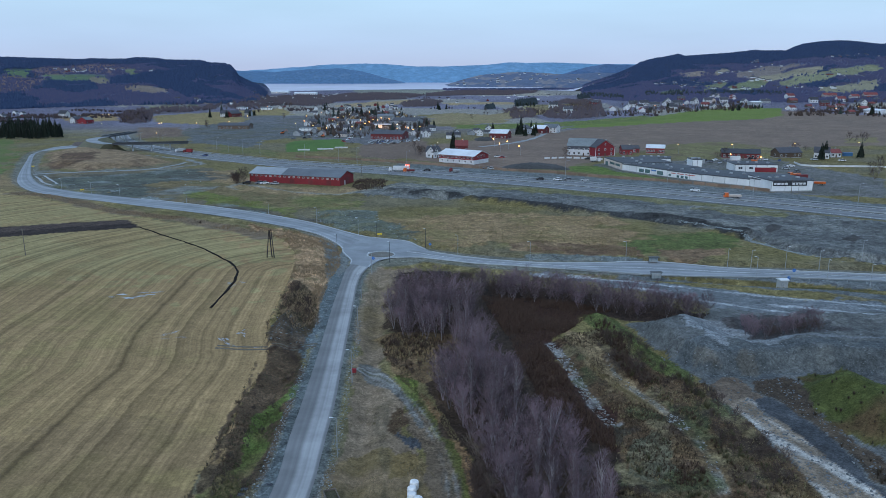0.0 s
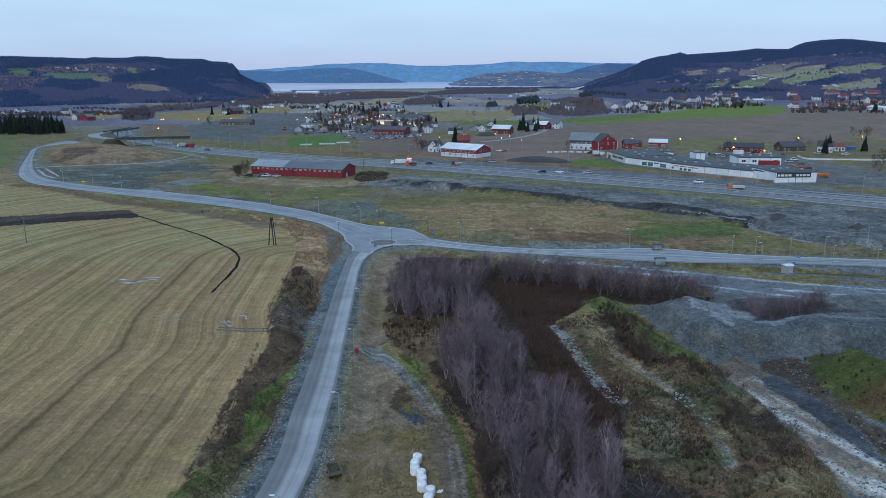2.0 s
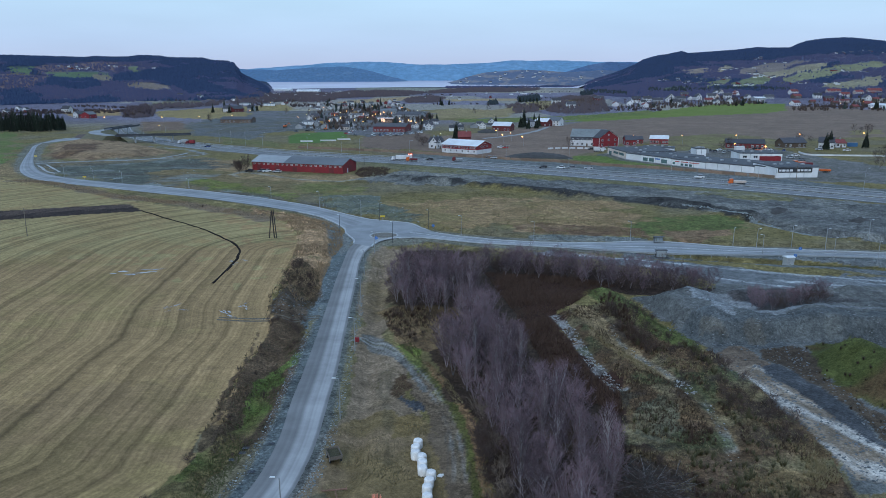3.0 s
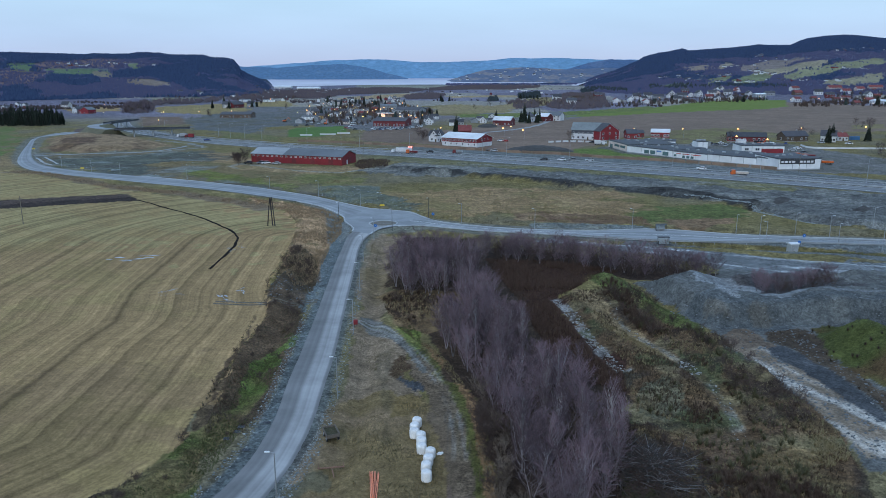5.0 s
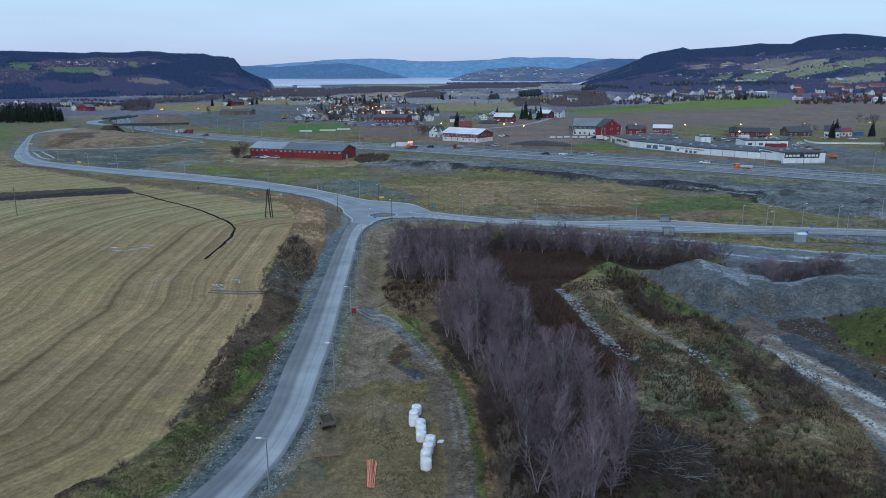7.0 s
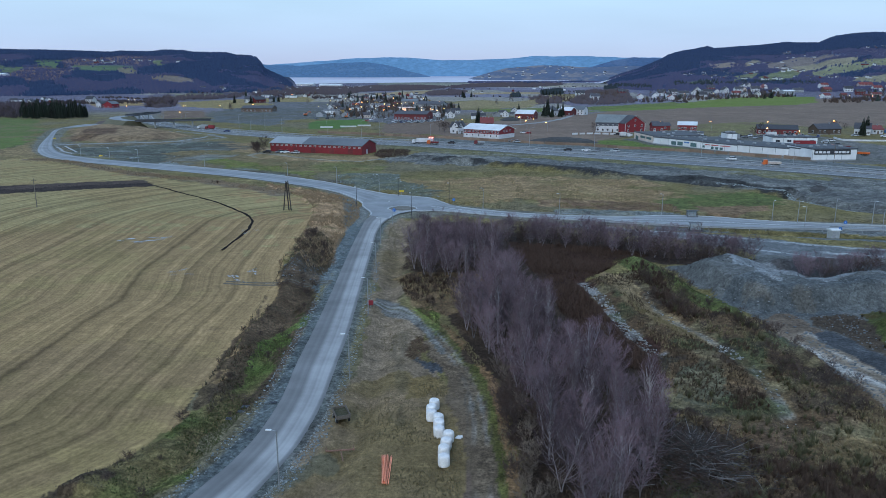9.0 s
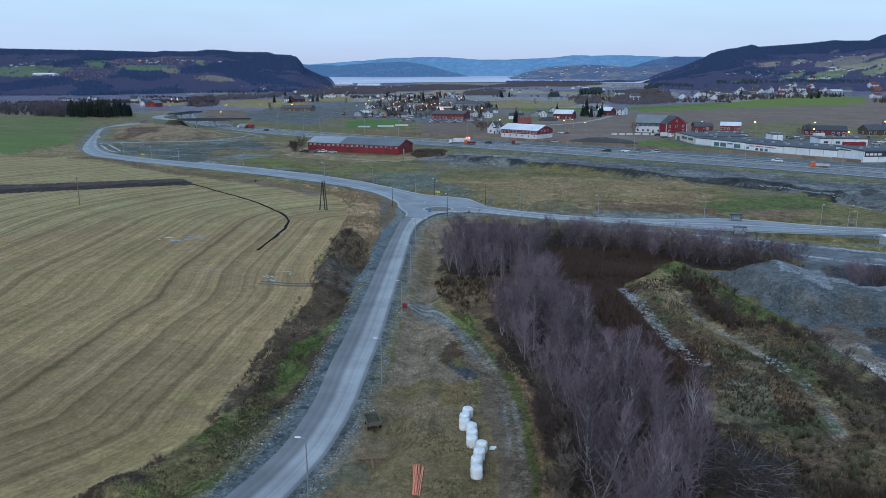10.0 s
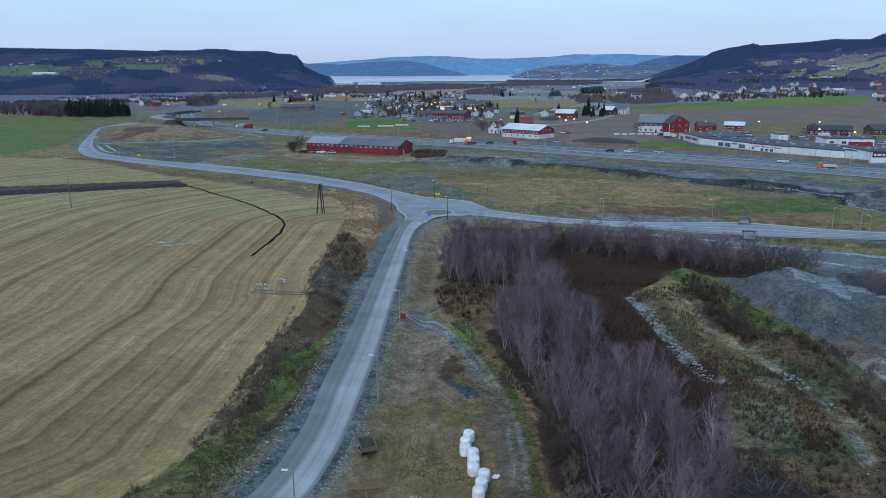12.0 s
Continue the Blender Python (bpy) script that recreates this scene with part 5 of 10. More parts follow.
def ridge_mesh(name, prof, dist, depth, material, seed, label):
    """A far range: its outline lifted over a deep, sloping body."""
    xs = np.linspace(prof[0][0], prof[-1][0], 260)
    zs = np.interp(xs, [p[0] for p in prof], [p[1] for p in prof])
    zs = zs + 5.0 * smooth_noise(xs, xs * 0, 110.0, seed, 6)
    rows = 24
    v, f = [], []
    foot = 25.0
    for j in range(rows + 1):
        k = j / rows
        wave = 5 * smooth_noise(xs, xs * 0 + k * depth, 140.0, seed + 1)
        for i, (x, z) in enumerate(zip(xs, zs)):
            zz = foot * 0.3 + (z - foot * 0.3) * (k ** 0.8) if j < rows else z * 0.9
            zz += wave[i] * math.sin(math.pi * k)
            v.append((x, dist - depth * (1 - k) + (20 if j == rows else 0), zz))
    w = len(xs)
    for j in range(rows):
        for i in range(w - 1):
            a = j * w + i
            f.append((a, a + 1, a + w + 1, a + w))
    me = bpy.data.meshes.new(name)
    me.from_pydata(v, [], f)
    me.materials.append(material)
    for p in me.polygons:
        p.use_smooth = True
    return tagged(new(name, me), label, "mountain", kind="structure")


def hazed_fell_material(name, woods_, fields, scale, share, emit):
    """A far wooded range: dark woods broken by paler clearings, with distance haze put into colour and glow."""
    m = bpy.data.materials.new(name)
    m.use_nodes = True
    t = m.node_tree
    b = t.nodes["Principled BSDF"]
    b.inputs["Roughness"].default_value = 1.0
    c = t.nodes.new("ShaderNodeTexCoord")
    mp_ = nd(t, "ShaderNodeMapping")
    mp_.inputs["Scale"].default_value = (1.0, 0.5, 3.2)
    mp_.inputs["Rotation"].default_value = (0.0, 0.22, 0.0)
    t.links.new(c.outputs["Object"], mp_.inputs["Vector"])
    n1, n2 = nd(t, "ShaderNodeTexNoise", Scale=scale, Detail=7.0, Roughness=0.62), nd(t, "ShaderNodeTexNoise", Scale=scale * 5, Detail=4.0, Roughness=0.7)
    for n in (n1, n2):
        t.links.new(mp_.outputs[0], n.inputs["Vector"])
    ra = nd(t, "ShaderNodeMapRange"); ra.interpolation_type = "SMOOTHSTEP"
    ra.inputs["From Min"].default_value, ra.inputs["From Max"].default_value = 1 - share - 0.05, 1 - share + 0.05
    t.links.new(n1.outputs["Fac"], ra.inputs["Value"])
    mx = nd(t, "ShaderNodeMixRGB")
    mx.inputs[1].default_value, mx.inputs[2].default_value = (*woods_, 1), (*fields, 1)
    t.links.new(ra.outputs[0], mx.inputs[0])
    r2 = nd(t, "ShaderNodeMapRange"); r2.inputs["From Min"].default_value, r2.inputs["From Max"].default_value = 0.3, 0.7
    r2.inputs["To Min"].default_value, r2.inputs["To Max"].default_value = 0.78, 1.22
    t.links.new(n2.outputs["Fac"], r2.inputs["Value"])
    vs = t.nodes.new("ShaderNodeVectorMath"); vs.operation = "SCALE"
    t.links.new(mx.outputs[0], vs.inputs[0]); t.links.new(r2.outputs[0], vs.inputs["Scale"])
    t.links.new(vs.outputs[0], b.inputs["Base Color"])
    # the surface glows in its own colour, standing in for haze
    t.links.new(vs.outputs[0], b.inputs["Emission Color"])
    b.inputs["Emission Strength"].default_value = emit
    return m


# blues and glow strengths below imitate air between viewer and range
ridge_mesh("backdrop_range", FAR_RANGE, 4780.0, 120.0, hazed_fell_material("far_range", (0.092, 0.205, 0.35), (0.108, 0.225, 0.375), 0.006, 0.45, 0.3), 41, "distant blue mountain range beyond the fjord")
ridge_mesh("backdrop_fell", NEAR_BLUE, 4680.0, 140.0, hazed_fell_material("near_fell", (0.05, 0.1, 0.2), (0.07, 0.12, 0.22), 0.01, 0.4, 0.2), 47, "dark blue wooded fell behind the peninsula")
ridge_mesh("backdrop_headland", MID_LEFT, 4560.0, 160.0, hazed_fell_material("headland", (0.06, 0.132, 0.24), (0.08, 0.155, 0.26), 0.012, 0.42, 0.22), 43, "dark blue wooded headland in the fjord")
peninsula = ridge_mesh("backdrop_peninsula", MID_RIGHT, 4200.0, 400.0, hazed_fell_material("peninsula", (0.075, 0.108, 0.18), (0.165, 0.168, 0.195), 0.011, 0.47, 0.12), 45, "hazy peninsula with fields and woods")

# fjord
def fjord():
    me = bpy.data.meshes.new("water")
    n = 30
    near = spline(WATER_EDGE, 20)
    near = resample(near, n)
    vv, ff = [], []
    for i, p in enumerate(near):
        for j in range(12):
            k = j / 11
            yy = p[1] + (4900 - p[1]) * k
            vv.append((p[0] * (yy / p[1]), yy, 0.0152 * max(yy - 2950, 0) + 1.2 + 0.008 * max(yy - 3600, 0)))
    for i in range(n - 1):
        for j in range(11):
            a = i * 12 + j
            ff.append((a, a + 12, a + 13, a + 1))
    me.from_pydata(vv, [], ff)
    # pale lilac base colour stands in for the reflected sky
    m = mat("sky_tinted_water", (0.52, 0.49, 0.6), 0.35, 0.02, 0.08, 0.02)
    me.materials.append(m)
    return tagged(new("water", me), "still fjord with pale evening sky reflection put into its colour", "fjord", kind="structure")


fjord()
# ---- helpers for things ----
def part(name, bm, material, parent, label="", loc=None):
    me = bpy.data.meshes.new(name)
    bm.to_mesh(me)
    bm.free()
    for m_ in (material if isinstance(material, (list, tuple)) else [material]):
        me.materials.append(m_)
    ob = new(name, me)
    ob.parent = parent
    if loc is not None:
        ob.location = loc
    if label:
        ob["label"] = label
    return ob


def raw(name, v, f, material, parent=None, mats=None, smooth=False):
    me = bpy.data.meshes.new(name)
    me.from_pydata(v, [], f)
    for m_ in (material if isinstance(material, (list, tuple)) else [material]):
        me.materials.append(m_)
    if mats:
        me.polygons.foreach_set("material_index", mats)
    if smooth:
        me.polygons.foreach_set("use_smooth", [True] * len(f))
    ob = new(name, me)
    ob.parent = parent
    return ob


def box(bm, x, y, z, sx, sy, sz, rz=0.0, mi=0, rx=0.0, ry=0.0, bevel=0.0):
    """A box centred at x, y with its foot at z."""
    r = bmesh.ops.create_cube(bm, size=1.0, matrix=Matrix.Translation((x, y, z + sz / 2)) @ Euler((radians(rx), radians(ry), radians(rz))).to_matrix().to_4x4() @ Matrix.Diagonal((sx, sy, sz, 1)))
    fs = {f for v in r["verts"] for f in v.link_faces}
    for f in fs:
        f.material_index = mi
    if bevel:
        bmesh.ops.bevel(bm, geom=list({e_ for v in r["verts"] for e_ in v.link_edges}), offset=bevel, segments=1, affect="EDGES")
    return bm


def rod(bm, a, b, r1, r2=None, n=6):
    """A tapered round bar from a to b."""
    a, b = Vector(a), Vector(b)
    r2 = r1 if r2 is None else r2
    q = (b - a).to_track_quat("Z", "Y").to_matrix().to_4x4()
    bmesh.ops.create_cone(bm, cap_ends=True, segments=n, radius1=r1, radius2=max(r2, 0.001), depth=(b - a).length, matrix=Matrix.Translation((a + b) / 2) @ q)
    return bm


def prism(bm, prof, x0, x1, mi=0):
    """A profile of (y, z) extruded along x."""
    a = [bm.verts.new((x0, y, z)) for y, z in prof]
    b = [bm.verts.new((x1, y, z)) for y, z in prof]
    n = len(prof)
    fs = [bm.faces.new(a[::-1]), bm.faces.new(b)]
    for i in range(n):
        fs.append(bm.faces.new((a[i], a[(i + 1) % n], b[(i + 1) % n], b[i])))
    for f in fs:
        f.material_index = mi
    bmesh.ops.recalc_face_normals(bm, faces=fs)
    return bm


def empty(name, label, category, group="", x=0, y=0, z=None, rz=0.0):
    ob = new(name)
    ob.empty_display_size = 0.3
    zz = float(height(np.array([x]), np.array([y]))[0]) if z is None else z
    ob.matrix_basis = pose(x, y, zz, 0, 0, rz)
    return tagged(ob, label, category, group)


def zs(xs, ys):
    return height(np.array(xs, float), np.array(ys, float))


def scatter(poly, n, seed, gap=0.0, dens=None):
    """Random plan points inside a polygon, at least gap apart."""
    rs = random.Random(seed)
    xs, ys = [p[0] for p in poly], [p[1] for p in poly]
    got, tries = [], 0
    while len(got) < n and tries < n * 60:
        tries += 1
        x, y = rs.uniform(min(xs), max(xs)), rs.uniform(min(ys), max(ys))
        if not inside(poly, np.array([x]), np.array([y]))[0]:
            continue
        if gap and any((x - a) ** 2 + (y - b) ** 2 < gap * gap for a, b in got):
            continue
        got.append((x, y))
    return got


M_WHITE = mat("white_paint", (0.64, 0.65, 0.67), 0.6, 2.0, 0.06, 0.05, rand=0.06)
M_CREAM = mat("cream_paint", (0.62, 0.56, 0.42), 0.6, 2.0, 0.08, 0.05, rand=0.1)
M_RED = mat("barn_red_paint", (0.235, 0.018, 0.026), 0.65, 1.5, 0.18, 0.1, rand=0.1)
M_DKRED = mat("dark_red_paint", (0.15, 0.022, 0.026), 0.65, 1.5, 0.18, 0.1, rand=0.15)
M_BROWNP = mat("brown_stain", (0.11, 0.075, 0.055), 0.7, 2.0, 0.2, 0.1, rand=0.2)
M_GREYP = mat("grey_paint", (0.30, 0.32, 0.34), 0.6, 2.0, 0.1, 0.05, rand=0.15)
M_OCHRE = mat("ochre_paint", (0.45, 0.30, 0.12), 0.6, 2.0, 0.1, 0.05, rand=0.1)
M_SHEET = mat("roof_sheet", (0.12, 0.132, 0.145), 0.5, 0.6, 0.12, 0.05, stain=0.25)
M_WROOF = mat("white_roof_sheet", (0.72, 0.75, 0.78), 0.45, 0.6, 0.06, 0.03)
M_TILE = mat("dark_roof_tiles", (0.062, 0.062, 0.072), 0.7, 3.0, 0.25, 0.2, rand=0.3)
M_TILER = mat("red_roof_tiles", (0.19, 0.045, 0.042), 0.75, 3.0, 0.2, 0.2, rand=0.2)
M_FLAT = mat("roofing_felt", (0.075, 0.082, 0.095), 0.85, 0.4, 0.2, 0.1)
M_PANEL = mat("white_cladding", (0.76, 0.78, 0.8), 0.5, 0.5, 0.06, 0.03, rand=0.07)
M_PINK = mat("pale_render", (0.48, 0.40, 0.37), 0.8, 2.0, 0.1, 0.1)
M_PANE = mat("window_glass", (0.035, 0.04, 0.05), 0.12, 2.0, 0.2, 0.0, rand=0.4)
M_STONE = mat("plinth_concrete", (0.30, 0.30, 0.30), 0.9, 3.0, 0.2, 0.2)
M_CONC = mat("kerb_concrete", (0.42, 0.44, 0.46), 0.85, 4.0, 0.15, 0.1)
M_STEEL = mat("galvanised_steel", (0.36, 0.38, 0.40), 0.45, 8.0, 0.12, 0.03, metal=0.5)
M_BLACKP = mat("black_painted_steel", (0.035, 0.037, 0.045), 0.5, 8.0, 0.12, 0.03)
M_TYRE = mat("rubber", (0.02, 0.02, 0.021), 0.85, 8.0, 0.1, 0.05)
M_OLDWOOD = mat("weathered_wood", (0.14, 0.118, 0.098), 0.85, 5.0, 0.3, 0.3, rand=0.2)
M_DKWOOD = mat("tarred_wood", (0.04, 0.033, 0.03), 0.8, 5.0, 0.3, 0.2)
M_LAMP = mat("lamp_glow", (1.0, 0.36, 0.09), 0.5, 1.0, 0.0, 0.0, emit=11.0, stain=0.0)
M_LAMPOFF = mat("lamp_glass", (0.75, 0.78, 0.8), 0.25, 4.0, 0.05, 0.0)
M_LIT = mat("lit_window", (1.0, 0.72, 0.42), 0.5, 1.0, 0.0, 0.0, emit=2.5, stain=0.0)


# ---- roundabout, kerbs, markings, rails ----
def outline_sheet(name, pts, z, material, label, category, step=1.5):
    loop = spline(pts + [pts[0]], step)[:-1]
    v = [(p[0], p[1], z) for p in loop]
    c = np.mean(np.array(loop), 0)
    v.append((c[0], c[1], z + 0.04))
    n = len(loop)
    ob = raw(name, v, [(i, (i + 1) % n, n) for i in range(n)], material)
    return tagged(ob, label, category, kind="structure")


def sweep(name, line, half, z0, z1, material, label, category, step=2.0, kind="structure", parent=None):
    """A low bar of rectangular section along a plan line."""
    l = spline(line, step)
    v, f = [], []
    for i, p in enumerate(l):
        a, b = l[max(0, i - 1)], l[min(len(l) - 1, i + 1)]
        d = (b - a) / (np.linalg.norm(b - a) + 1e-9)
        nx, ny = -d[1] * half, d[0] * half
        v += [(p[0] + nx, p[1] + ny, z0), (p[0] + nx * 0.9, p[1] + ny * 0.9, z1), (p[0] - nx * 0.9, p[1] - ny * 0.9, z1), (p[0] - nx, p[1] - ny, z0)]
        if i:
            k = 4 * i
            for j in range(3):
                f.append((k - 4 + j, k - 3 + j, k + 1 + j, k + j))
    ob = raw(name, v, f, material, parent)
    return tagged(ob, label, category, kind=kind) if parent is None else ob


ROUND = [(-31.6, 218.2), (-31.7, 230.4), (-28.6, 237.5), (-23.5, 233.9), (-17.6, 231.3), (-11.5, 227.9), (-7.0, 219.8), (-5.5, 212.2), (-8.2, 206.5), (-14.1, 205.8), (-18.5, 202.4), (-20.7, 195.9), (-22.5, 190.9), (-26.1, 194.6), (-26.7, 202.4), (-29.7, 209.3)]
outline_sheet("road_roundabout", ROUND, 0.085, M_ROAD, "pale asphalt circle of a small roundabout", "road")
ringc = [(-18.7, 209.3)][0]
circle = [(ringc[0] + 4.2 * math.cos(a), ringc[1] + 4.2 * math.sin(a)) for a in [i * math.pi / 12 for i in range(24)]]
M_ISLE = mat("island_gravel", (0.16, 0.15, 0.13), 0.95, 3.0, 0.3, 0.3)
isle = empty("traffic_island", "round gravel island with a pale kerb ring", "traffic island", x=ringc[0], y=ringc[1], z=0.1)
bm = bmesh.new()
bmesh.ops.create_cone(bm, cap_ends=True, segments=32, radius1=3.9, radius2=2.6, depth=0.35, matrix=Matrix.Translation((0, 0, 0.17)))
part("gravel_top", bm, M_ISLE, isle)
bm = bmesh.new()
for i in range(32):
    a = i * math.pi / 16
    box(bm, 4.1 * math.cos(a), 4.1 * math.sin(a), 0, 0.4, 0.78, 0.18, rz=math.degrees(a))
part("kerb_ring", bm, M_CONC, isle, "pale granite kerb ring")

KERBS = (
    MAIN_UP[9:], EAST_UP, EAST_LO,
    [(-52.4, 248.9), (-43.5, 240.2), (-35.8, 227.9), (-31.7, 219.0), (-30.8, 213.7), (-28.9, 208.6), (-26.8, 203.0), (-26.6, 198.4)],
    [(-21.0, 194.6), (-20.5, 199.1), (-18.9, 203.0), (-15.8, 205.8), (-11.6, 206.5)],
    [(-25.5, 234.8), (-17.6, 231.3), (-11.5, 227.9), (-6.9, 219.0), (-3.3, 213.7)],
)
for k in KERBS:
    sweep("kerb", k, 0.22, -0.05, 0.2, M_CONC, "pale concrete kerb along the road", "kerb")

sweep("wall_farm", [(223.8, 456), (221.4, 441), (228.2, 436), (240.8, 434), (262.7, 432), (281.2, 423)], 0.12, -0.2, 1.0, mat("white_wall", (0.66, 0.67, 0.68), 0.7, 2.0, 0.1, 0.05), "low white wall beside the farm lane", "wall")
M_LINE = mat("road_paint", (0.7, 0.72, 0.73), 0.7, 3.0, 0.2, 0.0)


def lane_line(lo, up, frac, half, step=6.0, z=0.14, name="road_marking", material=None):
    l, r = resample(spline(lo, step), 120), resample(spline(up, step), 120)
    sweep(name, [tuple(a + (b - a) * frac) for a, b in zip(l, r)], half, z - 0.02, z, material or M_LINE, "white painted line along the carriageway", "marking", step=step)


for fr in (0.06, 0.44, 0.56, 0.94):
    lane_line(HIGH_LO, HIGH_UP, fr, 0.11, 10.0, 0.15)
lane_line(EAST_LO, EAST_UP, 0.5, 0.07, 6.0, 0.13)
# grassy median and paved shoulder of the highway
lane_line(HIGH_LO, HIGH_UP, 0.5, 1.0, 10.0, 0.2, "median", mat("median_gravel", (0.13, 0.13, 0.11), 0.95, 1.0, 0.3, 0.2))


def guard_rail(line, label):
    rail = empty("guard_rail", label, "guard rail", x=line[0][0], y=line[0][1], z=0.0)
    base = Matrix.Translation((-line[0][0], -line[0][1], 0))
    pts = spline(line, 4.0)
    bm = bmesh.new()
    for p in pts:
        box(bm, p[0], p[1], -0.1, 0.1, 0.1, 0.75)
    bmesh.ops.transform(bm, matrix=base, verts=bm.verts)
    part("posts", bm, M_STEEL, rail)["kind"] = "stuff"
    ob = sweep("rail", line, 0.06, 0.5, 0.8, M_STEEL, "", "", step=4.0, parent=rail)
    ob.location = (-line[0][0], -line[0][1], 0)


guard_rail(HIGH_UP[3:], "galvanised guard rail along the highway")
guard_rail([tuple(a + (b - a) * 0.5) for a, b in zip(resample(HIGH_LO, 30), resample(HIGH_UP, 30))][4:], "galvanised median guard rail of the highway")
guard_rail([(34.0, 192.1), (40.6, 189.2), (55.5, 184.8), (69.9, 182.9), (91.9, 181.8), (115.1, 178.5)], "galvanised guard rail beside the east road")
guard_rail([(118.0, 183.4), (108.4, 184.5), (99.9, 185.7), (90.5, 185.1)], "short galvanised guard rail by the kiosk")


M_BANK = mat("grassed_bank", (0.13, 0.12, 0.075), 0.95, 0.5, 0.3, 0.3)


# ---- bridges over the highway ----
M_DECK = mat("dark_bridge_concrete", (0.09, 0.1, 0.115), 0.85, 1.0, 0.2, 0.1)


def bridge(a, b, width, z, piers, label, ramps=True):
    dx, dy = b[0] - a[0], b[1] - a[1]
    ln, rz = math.hypot(dx, dy), math.degrees(math.atan2(dy, dx))
    br = empty("bridge", label, "bridge", "highway bridges", (a[0] + b[0]) / 2, (a[1] + b[1]) / 2, 0.0, rz)
    bm = bmesh.new()
    prism(bm, [(-width / 2, z), (-width / 2, z - 0.5), (-width / 3, z - 0.9), (width / 3, z - 0.9), (width / 2, z - 0.5), (width / 2, z)], -ln / 2, ln / 2)
    part("deck", bm, M_DECK, br)
    for s in (-1, 1):
        bm = bmesh.new()
        box(bm, 0, s * (width / 2 - 0.2), z, ln, 0.25, 0.7)
        part("parapet", bm, M_BLACKP, br, "dark parapet")
    for i in range(piers):
        x = -ln / 2 + ln * (i + 1) / (piers + 1)
        bm = bmesh.new()
        rod(bm, (x, 0, -0.5), (x, 0, z - 0.85), 0.6, 0.55, 12)
        part("pier", bm, M_CONC, br)
    for s in (-1, 1) if ramps else ():
        bm = bmesh.new()
        prism(bm, [(-width / 2, -0.5), (width / 2, -0.5), (width / 2, z - 0.6), (-width / 2, z - 0.6)], s * ln / 2, s * (ln / 2 + 3))
        part("abutment", bm, M_CONC, br)
        bm = bmesh.new()
        w2, wb, x0, x1 = width / 2, width / 2 + 1.6 * z, s * ln / 2, s * (ln / 2 + 55)
        P = [bm.verts.new(c_) for c_ in ((x0, -w2, z), (x0, w2, z), (x0, wb, -0.4), (x0, -wb, -0.4), (x1, -w2, -0.4), (x1, w2, -0.4))]
        for q in ((0, 1, 2, 3), (0, 3, 4), (1, 5, 2), (0, 4, 5, 1), (3, 2, 5, 4)):
            bm.faces.new([P[k] for k in q])
        bmesh.ops.recalc_face_normals(bm, faces=bm.faces)
        part("approach_ramp", bm, M_BANK, br)


b1 = [(-244.0, 532), (-193.5, 547)]
bridge(b1[0], b1[1], 8.0, 5.5, 3, "long low concrete road bridge with dark parapets", False)
b2 = [(-278.8, 596), (-278.2, 649)]
bridge(b2[0], b2[1], 7.0, 6.0, 2, "short concrete slip-road bridge with dark parapets", False)


def causeway(line, half, z, label):
    """A road on a raised bank that sweeps between the two bridges."""
    cw = empty("slip_road", label, "road", "", line[0][0], line[0][1], 0.0)
    l = np.array(spline(line, 4.0))
    d = np.gradient(l, axis=0)
    d /= np.linalg.norm(d, axis=1)[:, None]
    nrm = np.stack([-d[:, 1], d[:, 0]], 1)
    base = np.array(line[0])
    n = len(l)
    for name, sec, m_ in (("carriageway", ((-half, z + 0.03), (0, z + 0.1), (half, z + 0.03)), M_ROAD), ("bank", ((-half - 1.4 * z, -0.5), (-half, z), (half, z), (half + 1.4 * z, -0.5)), M_BANK)):
        v = [(*(l[i] + nrm[i] * o - base), h_) for o, h_ in sec for i in range(n)]
        f = [(k * n + i, k * n + i + 1, (k + 1) * n + i + 1, (k + 1) * n + i) for k in range(len(sec) - 1) for i in range(n - 1)]
        f += [tuple(k * n + e_ for k in range(len(sec))) for e_ in (0, n - 1)] if name == "bank" else []
        raw(name, v, f, m_, cw, smooth=name == "carriageway")


causeway([(-281.0, 600), (-282.0, 584), (-277.0, 568), (-268.0, 553), (-257.0, 541), (-246.0, 531.5)], 4.2, 5.4, "pale slip road on a grassed bank between bridges")


# ---- buildings ----
def window_mesh(w, h, lit=False):
    bm = bmesh.new()
    box(bm, 0, -0.03, -h / 2, w + 0.24, 0.08, h + 0.24, mi=0)
    for s in (-0.5, 0.5):
        box(bm, s * w * 0.5, -0.075, -h / 2 + 0.12, w * 0.44, 0.05, h * 0.94, mi=1)
    me = bpy.data.meshes.new("window")
    bm.to_mesh(me)
    bm.free()
    me.materials.append(M_WHITE)
    me.materials.append(M_LIT if lit else M_PANE)
    return me


W_TINY, W_SMALL, W_MED, W_WIDE, W_LIT = window_mesh(1.0, 0.5), window_mesh(0.9, 1.0), window_mesh(1.2, 1.3), window_mesh(2.2, 1.2), window_mesh(1.2, 1.2, True)


def put_window(parent, me, x, y, z, rz=0.0):
    ob = new("window", me)
    ob.parent = parent
    ob.matrix_basis = pose(x, y, z, 0, 0, rz)


